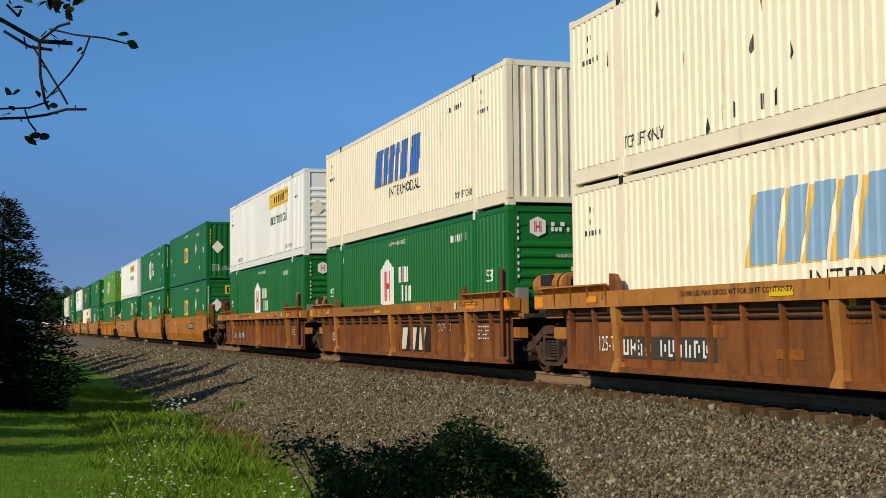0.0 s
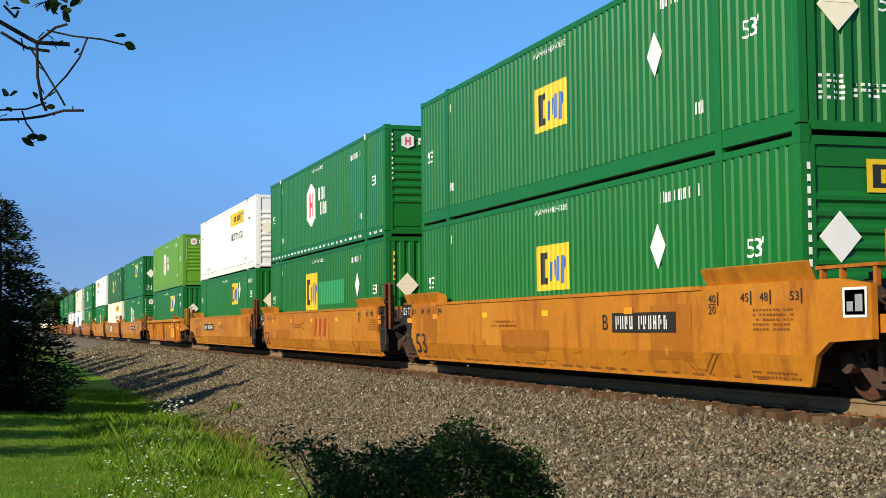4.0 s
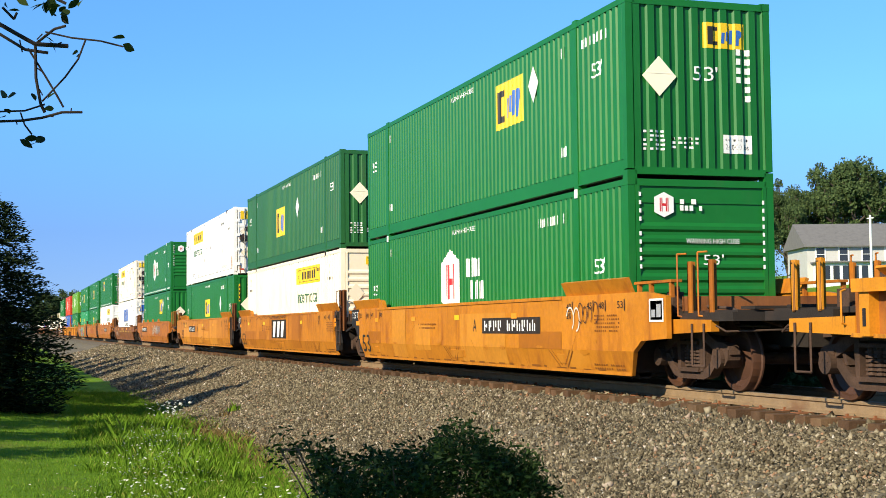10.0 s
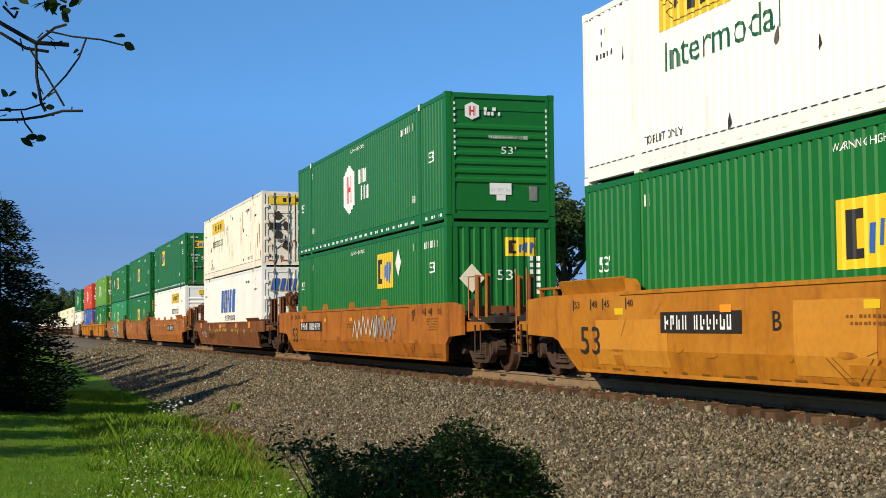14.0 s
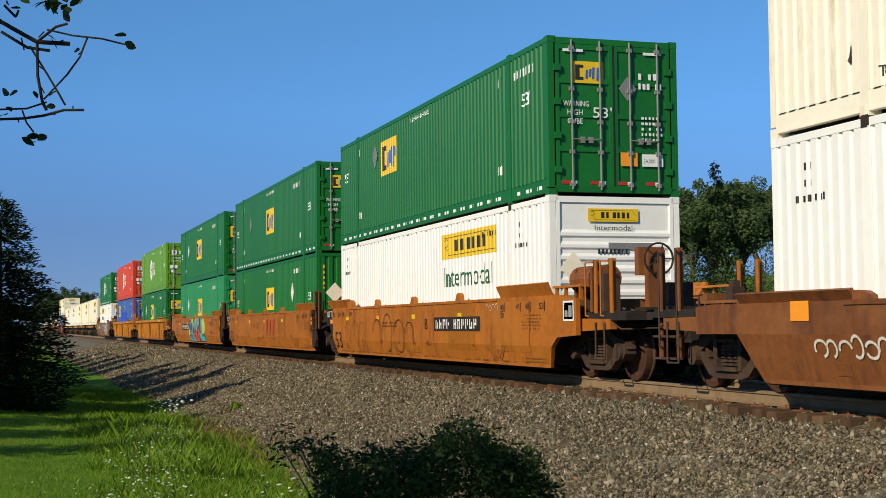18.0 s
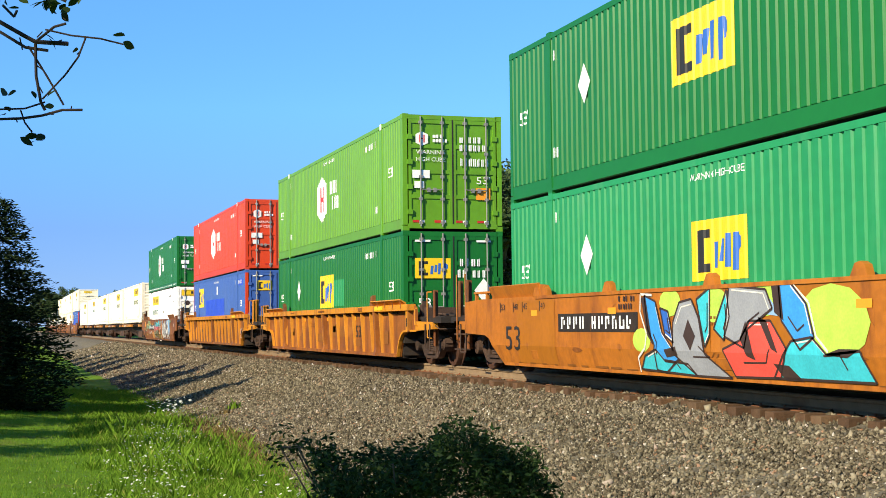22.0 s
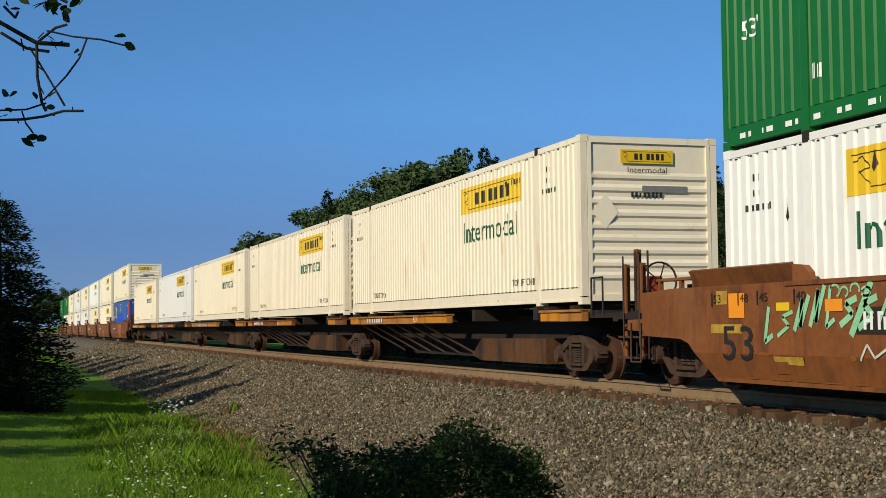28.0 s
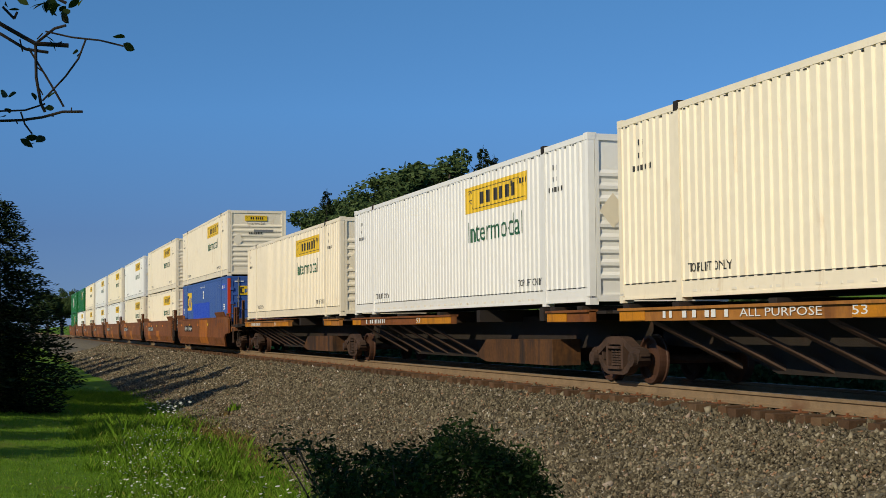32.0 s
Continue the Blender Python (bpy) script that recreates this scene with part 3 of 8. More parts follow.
    if livery == "banner":
        banner(flats, span(2.8, 6.45), 2.02, 3.62, 0.55)
        flats["ink_green"].text("Intermodal", span(3.0, 6.3), 1.40, 0.44, 3.2)
        flats["black"].text("TOP LIFT ONLY", -3.35, 0.40, 0.13, 1.2).text("TOP LIFT ONLY", -BOX_L + 2.3, 0.40, 0.13, 1.2)
        for k in range(22):
            flats["worn_white"].rect(-BOX_L + 2.4 + k * 0.52, -BOX_L + 2.66 + k * 0.52, 0.12, 0.155)
        flats["black"].rect(-BOX_L + 0.2, -0.2, 0.282, 0.294)
        for i in range(40):
            flats["black"].rect(-BOX_L + 0.3 + i * 0.39, -BOX_L + 0.36 + i * 0.39, BOX_H - 0.15, BOX_H - 0.13)
    if livery in ("swoosh", "pale_swoosh", "blue_swoosh"):
        if livery == "blue_swoosh":
            swoosh(flats, -10.5, 1.25, 4.1, 0.98, "logo_blue", "logo_amber")
            flats["black"].text("INTERMODAL", -9.4, 0.88, 0.24, 2.8)
        else:
            swoosh(flats, -10.25, 1.3, 4.4, 0.95, "logo_blue" if livery == "swoosh" else "logo_pale", "logo_amber")
            flats["black"].text("INTERMODAL", -8.8, 0.93, 0.26, 2.75)
        flats["black"].text("TOP LIFT ONLY", -3.35, 0.40, 0.15, 1.2)
    if livery == "plain":
        flats["black"].text("TOP LIFT ONLY", -BOX_L + 2.15, 0.42, 0.2, 1.35)
        flats["black"].bars(-10.9, 0.42, 5, 0.35, 0.22, 0.86, 51)
        flats["steel"].poly([(-6.6, 1.0), (-6.25, 1.4), (-6.6, 1.8), (-6.95, 1.4)])
    if rusty:
        rnd = random.Random(len(label))
        for i in range(34 if colour == "worn_white" else 8):
            x, z, h = rnd.choice(SIDE[1] if i % 3 else SIDE[2])[0], rnd.uniform(0.6, 2.7), rnd.uniform(0.2, 0.9)
            flats["rust_run"].poly([(x - 0.012, z), (x + 0.012, z), (x + 0.02, z - h * 0.5), (x + 0.004, z - h), (x - 0.015, z - h * 0.6)])
        for i in range(14):
            x, z = rnd.uniform(-15, -1), rnd.uniform(0.25, 2.4)
            flats["spray_dark"].poly([(x, z), (x + rnd.uniform(0.02, 0.1), z + rnd.uniform(0.02, 0.09)), (x + 0.03, z + rnd.uniform(0.1, 0.32)), (x - 0.03, z + 0.05)])
    if rail_dashes:
        x = -BOX_L + 0.45
        while x < -0.4:
            if all(abs(x + 0.14 + p) > 0.25 for p in POSTS):
                flats["letter"].rect(x, x + 0.29, 0.12, 0.19)
            x += 0.56
    if patch:
        flats[patch[0]].rect(*patch[1:])
    stick(flats, root, fold_depth(SIDE_X), [p[0] for p in SIDE_X], NEAR_SIDE)
    # leading end
    if end == "ribs":
        part("end_wall", fm["ribbed_end"], c, root, place=LEAD_END)
        depth = fold_depth(folds_between_wide())
        folds = [p[0] for p in folds_between_wide()]
        if livery == "yellow":
            yellow_logo(ends, 0.08, 2.12, 0.75, 0.42)
            if logo and colour == "green":
                for x in (-1.10, 1.03):
                    ends["logo_yellow"].rect(x, x + 0.07, 1.75, 2.5)
                    for k in range(4):
                        ends["black"].rect(x + 0.01, x + 0.06, 1.80 + 0.17 * k, 1.88 + 0.17 * k)
            e.text("53'", -0.12, 1.58, 0.24, 0.46).rect(0.40, 0.92, 0.42, 0.72)
            ends["black"].text("24,000 lbs", 0.44, 0.47, 0.10, 0.44).bars(0.44, 0.62, 8, 0.055, 0.04, 0.3, 60)
            for k in range(6):
                e.rect(0.83, 0.91, 2.02 - 0.15 * k, 2.12 - 0.15 * k)
                if k < 4:
                    e.rect(0.66, 0.74, 2.02 - 0.15 * k, 2.12 - 0.15 * k)
            for k in range(5):
                e.bars(-1.0, 0.72 - 0.07 * k, 4, 0.10, 0.04, 0.3, 61 + k).bars(-0.5, 0.62 - 0.07 * (k % 3), 5, 0.10, 0.04, 0.3, 66 + k)
            part("placard", Geo().slab([(-0.72, 1.30), (-0.42, 1.62), (-0.72, 1.94), (-1.02, 1.62)], -0.012, -0.002).box(-0.95, -0.49, -0.016, -0.011, 1.66, 1.675), M["cream"], root, "cream diamond placard holder", LEAD_END)
        else:
            ends["black"].bars(0.7, 2.1, 3, 0.15, 0.3, 0.3, 64).bars(0.7, 0.45, 4, 0.11, 0.12, 0.3, 65)
    elif end == "slats":
        wall = part("end_wall", shared(("slats", colour), slatted_end), c, root, place=LEAD_END)
        for x in (-HALF + 0.165, HALF - 0.165):
            part("end_stile", shared(("stile", colour), lambda: Geo().box(-0.035, 0.035, -0.002, 0.05, 0.17, BOX_H - 0.13).mesh("end_stile")), c, wall, place=pose(x, 0, 0))
        for k in range(9 if livery == "banner" else 7):
            part("slat", shared(("slat", colour), slat_mesh), c, wall, place=pose(0, 0, 0.42 + k * 0.215 if livery == "banner" else 0.86 + k * 0.20))
        if livery != "banner":
            for z in (0.30, 2.55):
                part("pressed_panel", shared(("pressed", colour, z), lambda: Geo().box(-HALF + 0.20, HALF - 0.20, 0.012, 0.03, z - 0.05, z + (0.42 if z < 1 else 0.16)).mesh("pressed_panel")), c, wall)
            part("vent_cover", shared("vent_cover", lambda: Geo().box(0.68, 0.86, -0.012, 0.03, 0.48, 0.80).box(0.72, 0.82, -0.02, -0.011, 0.52, 0.68).mesh("vent_cover")), M["steel"], wall, "grey metal vent cover")
        depth, folds = (lambda x: 0.0), []
        if livery == "hexagon":
            emblem(ends, -0.68, 2.47, 0.34, 0.4)
            wordmark(e, -0.4, 2.38, 0.42, 0.2, 71)
            e.text("WARNING HIGH CUBE", -0.3, 1.86, 0.08, 0.95).text("53'", 0.0, 1.52, 0.17, 0.36).rect(-0.28, 0.24, 0.60, 0.86).rect(-0.12, 0.10, 0.47, 0.595)
            ends["black"].text("24,000 lbs", -0.25, 0.66, 0.09, 0.46)
            for k in range(9):
                e.rect(-1.115, -1.075, 2.6 - k * 0.13 - (0.1 if k > 3 else 0), 2.665 - k * 0.13 - (0.1 if k > 3 else 0)).rect(1.075, 1.115, 2.5 - k * 0.13, 2.565 - k * 0.13)
        if livery == "yellow":
            yellow_logo(ends, -0.36, 2.18, 0.86, 0.42)
            e.text("53'", 0.05, 1.45, 0.2, 0.4)
            part("placard", Geo().slab([(-0.76, 1.30), (-0.46, 1.62), (-0.76, 1.94), (-1.06, 1.62)], -0.012, -0.002), M["letter"], root, "white diamond placard holder", LEAD_END)
            for k in range(9):
                e.rect(-1.215, -1.165, 2.45 - k * 0.15, 2.54 - k * 0.15).rect(1.165, 1.215, 2.40 - k * 0.15, 2.49 - k * 0.15)
        if livery == "banner":
            banner(ends, -0.55, 2.42, 1.0, 0.24)
            ends["black"].text("Intermodal", -0.42, 2.26, 0.10, 0.75).bars(-0.36, 1.83, 10, 0.078, 0.1, 0.3, 73)
            ends["steel"].rect(-0.15, 0.72, 1.93, 2.04)
            ends["cream"].poly([(-0.85, 1.28), (-0.6, 1.58), (-0.85, 1.88), (-1.1, 1.58)])
    else:
        for i, x in enumerate((-1.14, 0.015)):
            leaf = part("door", shared(("door", colour), door_leaf), c, root, place=LEAD_END @ pose(x, 0, 0))
            for k, rx in enumerate((0.3, 0.86)):
                part("lock_rod", shared(("rod", k), lambda: lock_rod(rx)), M["steel"], leaf, "galvanised lock rod")
                part("door_handle", shared(("handle", k), lambda: handle(rx, 1 if k == 0 else -1)), M["steel"], leaf)
            for k in range(4):
                part("hinge", shared(("hinge", colour), lambda: Geo().box(-0.07, 0.06, -0.03, 0.02, 0.0, 0.12).mesh("hinge")), c, leaf, place=pose(1.09 if i else 0.03, 0, 0.4 + k * 0.62))
        part("door_seal", shared("door_seal", lambda: Geo().box(-0.016, 0.016, -0.004, 0.02, 0.17, BOX_H - 0.13).mesh("door_seal")), M["pit"], root, "black rubber door seal", LEAD_END)
        depth, folds = (lambda x: 0.001), []
        if livery == "yellow" and diamond == 3.6:
            yellow_logo(ends, -1.0, 1.72, 0.92, 0.50)
            e.text("53'", -0.92, 1.02, 0.22, 0.40).bars(0.16, 2.02, 4, 0.15, 0.20, 0.3, 81).bars(0.10, 1.74, 6, 0.13, 0.20, 0.3, 82).rect(-1.0, -0.6, 2.62, 2.67).rect(0.6, 0.98, 2.62, 2.67)
            e.poly([(0.78, 1.12), (1.03, 1.42), (0.78, 1.72), (0.53, 1.42)])
            for k in range(5):
                e.bars(0.12, 1.02 - 0.07 * k, 8, 0.10, 0.04, 0.3, 83 + k)
        elif livery == "yellow":
            yellow_logo(ends, -0.82, 2.05, 0.62, 0.4)
            e.rect(-1.0, -0.6, 2.62, 2.67).rect(0.6, 0.98, 2.62, 2.67)
            if colour == "blue":
                e.bars(0.42, 1.50, 4, 0.10, 0.11, 0.25, 81).bars(0.42, 1.34, 6, 0.075, 0.11, 0.25, 82)
                for k in range(3):
                    e.bars(-0.2, 0.62 - 0.08 * k, 5, 0.12, 0.05, 0.3, 86 + k)
            else:
                e.text("WARNING", -1.0, 1.62, 0.1, 0.5).text("HIGH", -0.92, 1.46, 0.1, 0.3).text("CUBE", -0.92, 1.3, 0.1, 0.3).text("53'", -0.42, 1.42, 0.2, 0.38)
                e.bars(0.5, 2.16, 4, 0.10, 0.12, 0.25, 80).bars(0.5, 1.98, 6, 0.085, 0.12, 0.25, 81).rect(0.55, 0.98, 0.55, 0.78)
                ends["black"].text("24,000 lbs", 0.58, 0.60, 0.09, 0.36)
                for k in range(5):
                    e.bars(0.55, 1.42 - 0.10 * k, 6, 0.075, 0.055, 0.3, 83 + k)
            if colour == "blue":
                yellow_logo(ends, 0.22, 2.05, 0.62, 0.4)
            if colour != "blue":
                ends["steel"].poly([(0.28, 1.75), (0.46, 1.98), (0.28, 2.21), (0.1, 1.98)])
                ends["primer"].rect(0.12, 0.46, 0.55, 0.8)
        elif livery == "hexagon":
            emblem(ends, -0.8, 2.28, 0.32, 0.36)
            wordmark(e, -0.52, 2.2, 0.4, 0.2, 83)
            ends["letter"].text("WARNING", -0.95, 1.9, 0.1, 0.75).text("HIGH CUBE", -0.95, 1.72, 0.1, 0.75)
            e.bars(0.18, 2.2, 5, 0.12, 0.16, 0.25, 84).bars(0.18, 2.0, 6, 0.12, 0.16, 0.25, 85).bars(0.2, 1.62, 7, 0.11, 0.2, 0.2, 86).text("53'", 0.62, 1.18, 0.18, 0.36)
            e.rect(-1.05, -0.6, 1.3, 1.5).rect(-1.0, -0.75, 1.05, 1.22)
            ends["primer"].rect(0.6, 0.98, 0.78, 1.08)
        elif livery == "banner":
            banner(ends, -1.02, 2.38, 2.05, 0.34)
            for z in (1.85, 0.95):
                ends["cream"].poly([(-0.72, z - 0.24), (-0.42, z), (-0.72, z + 0.24), (-1.02, z)])
            ends["black"].rect(-1.04, -0.56, 1.42, 1.68)
            ends["logo_yellow"].bars(-1.0, 1.58, 5, 0.085, 0.05, 0.3, 91).bars(-1.0, 1.50, 5, 0.085, 0.05, 0.3, 92).rect(0.72, 1.02, 0.86, 1.32)
            ends["black"].bars(-1.0, 1.34, 6, 0.075, 0.045, 0.3, 93).bars(0.72, 1.62, 4, 0.085, 0.09, 0.3, 94).bars(0.72, 1.5, 6, 0.06, 0.08, 0.3, 95).rect(0.74, 1.0, 1.22, 1.30).rect(0.74, 1.0, 0.88, 0.98)
            ends["steel"].rect(0.28, 0.48, 0.90, 1.16)
            for z in (1.85, 0.95):
                ends["steel"].stroke([(-0.72, z - 0.24), (-0.42, z), (-0.72, z + 0.24), (-1.02, z), (-0.72, z - 0.24)], 0.018)
            if rusty:
                stain = random.Random(5 + len(colour))
                for k in range(30):
                    x, z, h = stain.uniform(-1.05, 1.0), stain.choice((0.3, 0.42, 0.85, 1.1, 1.75)) + stain.uniform(-0.1, 0.15), stain.uniform(0.06, 0.4)
                    d = stain.uniform(0.012, 0.05)
                    ends["rust_run" if k % 4 else "spray_dark"].poly([(x - d, z), (x + d, z + 0.01), (x + d * 0.7, z - h * 0.6), (x + d * 0.2, z - h), (x - d * 0.8, z - h * 0.5)])
                for k in range(4 if colour == "worn_white" else 1):
                    x, z, r_ = -0.68 + 0.3 * (k % 2), 1.95 - 0.38 * k, stain.uniform(0.10, 0.19)
                    ends["spray_dark"].poly([(x + r_ * stain.uniform(0.6, 1.1) * math.cos(q * 0.7), z + r_ * stain.uniform(0.7, 1.3) * math.sin(q * 0.7)) for q in range(9)])
        elif livery == "blue_swoosh":
            swoosh(ends, -0.98, 1.98, 1.86, 0.46, "logo_blue", "logo_amber")
            ends["black"].text("INTERMODAL", -0.4, 1.76, 0.13, 1.35).text("24,000 lbs", -1.05, 1.36, 0.12, 0.44).bars(-1.05, 1.53, 9, 0.05, 0.035, 0.3, 96).bars(-0.55, 1.40, 4, 0.15, 0.17, 0.3, 97).bars(0.2, 1.38, 7, 0.12, 0.17, 0.3, 98)
        for k in range(4):
            ends["reflector"].rect(-1.05 + k * 0.56, -0.88 + k * 0.56, 0.2, 0.26)
            e.rect(-0.87 + k * 0.56, -0.75 + k * 0.56, 0.2, 0.26)
    stick(ends, root, depth, folds, LEAD_END)
    return root


# ---------------------------------------------------------------- railcars
WHEEL_R = 0.457


def lathe_y(profile, n=28):
    """Turns (radius, y) points round the y axis."""
    g = Geo()
    m = len(profile)
    vs = [(r * math.cos(2 * math.pi * i / n), y, r * math.sin(2 * math.pi * i / n)) for i in range(n) for r, y in profile]
    g.add(vs, [(i * m + k, i * m + k + 1, (i + 1) % n * m + k + 1, (i + 1) % n * m + k) for i in range(n) for k in range(m - 1)])
    return g


def wheel_mesh(side):
    """A wheel whose outer face looks along y * side, the rail's middle at y = 0."""
    pts = [(0.0, 0.10), (0.10, 0.10), (0.12, 0.04), (0.30, 0.0), (0.385, 0.03), (0.40, 0.085), (0.452, 0.085), (WHEEL_R, 0.05), (WHEEL_R + 0.004, -0.03),
           (WHEEL_R + 0.028, -0.045), (WHEEL_R + 0.028, -0.07), (0.40, -0.075), (0.34, -0.02), (0.14, -0.02), (0.12, -0.07), (0.0, -0.07)]
    g = lathe_y([(r, y * side) for r, y in pts])
    g.f = [f if side > 0 else f[::-1] for f in g.f]
    return g.mesh("wheel")


def axle_mesh():
    g = Geo().rod((0, -1.08, 0), (0, 1.08, 0), 0.085, 12)
    for s in (-1, 1):
        g.rod((0, s * 0.93, 0), (0, s * 1.14, 0), 0.125, 14)
        for k in range(3):
            a = 2 * math.pi * k / 3
            g.rod((0.07 * math.cos(a), s * 1.13, 0.07 * math.sin(a)), (0.07 * math.cos(a), s * 1.165, 0.07 * math.sin(a)), 0.02, 6)
    return g.mesh("axle")


def side_frame_mesh():
    """A cast side frame: arched top member, bellied bottom member, columns and journal pedestals."""
    g = Geo()
    upper = [(-1.14, 0.52), (-1.10, 0.63), (-0.98, 0.675), (-0.78, 0.69), (-0.58, 0.78), (-0.40, 0.865), (-0.2, 0.89)]
    lower = [(-0.98, 0.50), (-0.76, 0.54), (-0.60, 0.61), (-0.40, 0.71), (-0.2, 0.735)]
    g.slab(upper + [(-x, z) for x, z in upper[::-1]] + [(-x, z) for x, z in lower] + lower[::-1], -0.08, 0.08)
    belly = [(-0.86, 0.50), (-0.70, 0.34), (-0.54, 0.20), (-0.36, 0.155)]
    inner = [(-0.70, 0.52), (-0.56, 0.40), (-0.44, 0.31), (-0.32, 0.285)]
    g.slab(belly + [(-x, z) for x, z in belly[::-1]] + [(-x, z) for x, z in inner] + inner[::-1], -0.075, 0.075)
    for k in (-1, 1):
        g.slab([(k * 0.29, 0.27), (k * 0.37, 0.27), (k * 0.40, 0.76), (k * 0.29, 0.76)], -0.09, 0.09)
        g.slab([(k * 0.80, 0.38), (k * 1.02, 0.36), (k * 1.10, 0.44), (k * 1.12, 0.58), (k * 0.80, 0.62)], -0.10, 0.10)
        g.slab([(k * 0.56, 0.44), (k * 0.62, 0.44), (k * 0.70, 0.62), (k * 0.64, 0.64)], -0.06, 0.06)
        g.rod((k * 0.9, -0.16, WHEEL_R), (k * 0.9, 0.16, WHEEL_R), 0.135, 14)
    g.box(-0.30, 0.30, -0.13, 0.13, 0.26, 0.315).box(-0.27, 0.27, -0.12, 0.12, 0.655, 0.70)
    return g.mesh("side_frame")


def spring_mesh():
    g = Geo()
    for x in (-0.17, 0.0, 0.17):
        for k in range(6):
            g.rod((x, 0, 0.335 + k * 0.05), (x, 0, 0.365 + k * 0.05), 0.078, 10)
        g.rod((x, 0, 0.32), (x, 0, 0.66), 0.05, 8)
    return g.mesh("spring_nest")


def bogie(parent, x, size=1.0):
    root = part("bogie", shared("bolster", lambda: Geo().box(-0.24, 0.24, -1.02, 1.02, 0.56, 0.80).box(-0.35, 0.35, -0.35, 0.35, 0.8, 0.93)
                                .box(-0.9, -0.78, -0.7, 0.7, 0.36, 0.5).box(0.78, 0.9, -0.7, 0.7, 0.36, 0.5).mesh("bogie")), M["grime"], parent, "grimy cast-steel bogie", pose(x, 0, 0) @ Matrix.Diagonal((size, 1, size, 1)))
    for y in (-1.0, 1.0):
        part("side_frame", shared("side_frame", side_frame_mesh), M["dusty"], root, place=pose(0, y, 0))
        part("spring_nest", shared("spring", spring_mesh), M["dusty"], root, place=pose(0, y, 0))
    for s in (1, -1):
        ws = part("wheelset", shared("axle", axle_mesh), M["dusty"], root, place=pose(0.9 * s, 0, WHEEL_R))
        part("wheel", shared("wheel_l", lambda: wheel_mesh(-1)), M["tread"], ws, "rusty steel wheel with a worn tread", pose(0, -0.755, 0))
        part("wheel", shared("wheel_r", lambda: wheel_mesh(1)), M["tread"], ws, "rusty steel wheel with a worn tread", pose(0, 0.755, 0))
    return root


TOP, FLOOR_Z, YS = 1.43, 0.17, 1.56


def ladder(g, x, y, z0, z1, w, r=0.016):
    g.rod((x - w / 2, y, z0), (x - w / 2, y, z1), r, 6).rod((x + w / 2, y, z0), (x + w / 2, y, z1), r, 6)
    z = z0 + 0.06
    while z < z1:
        g.rod((x - w / 2, y, z), (x + w / 2, y, z), r * 0.9, 6)
        z += 0.34
    return g


def stake(g, x, y, z0, z1):
    """An angle-iron guide upright."""
    g.box(x - 0.06, x + 0.06, y - 0.012, y + 0.012, z0, z1).box(x - 0.06, x - 0.04, y - 0.012, y + 0.11, z0, z1)
    return g


def brake_wheel(x, y, z, r=0.27):
    g = Geo().ring((x, y, z), r, 0.017, 22)
    for k in range(5):
        a = 2 * math.pi * k / 5
        g.rod((x, y, z), (x, y + r * math.cos(a), z + r * math.sin(a)), 0.012, 5)
    return g.rod((x - 0.15, y, z), (x + 0.04, y, z), 0.05, 8)


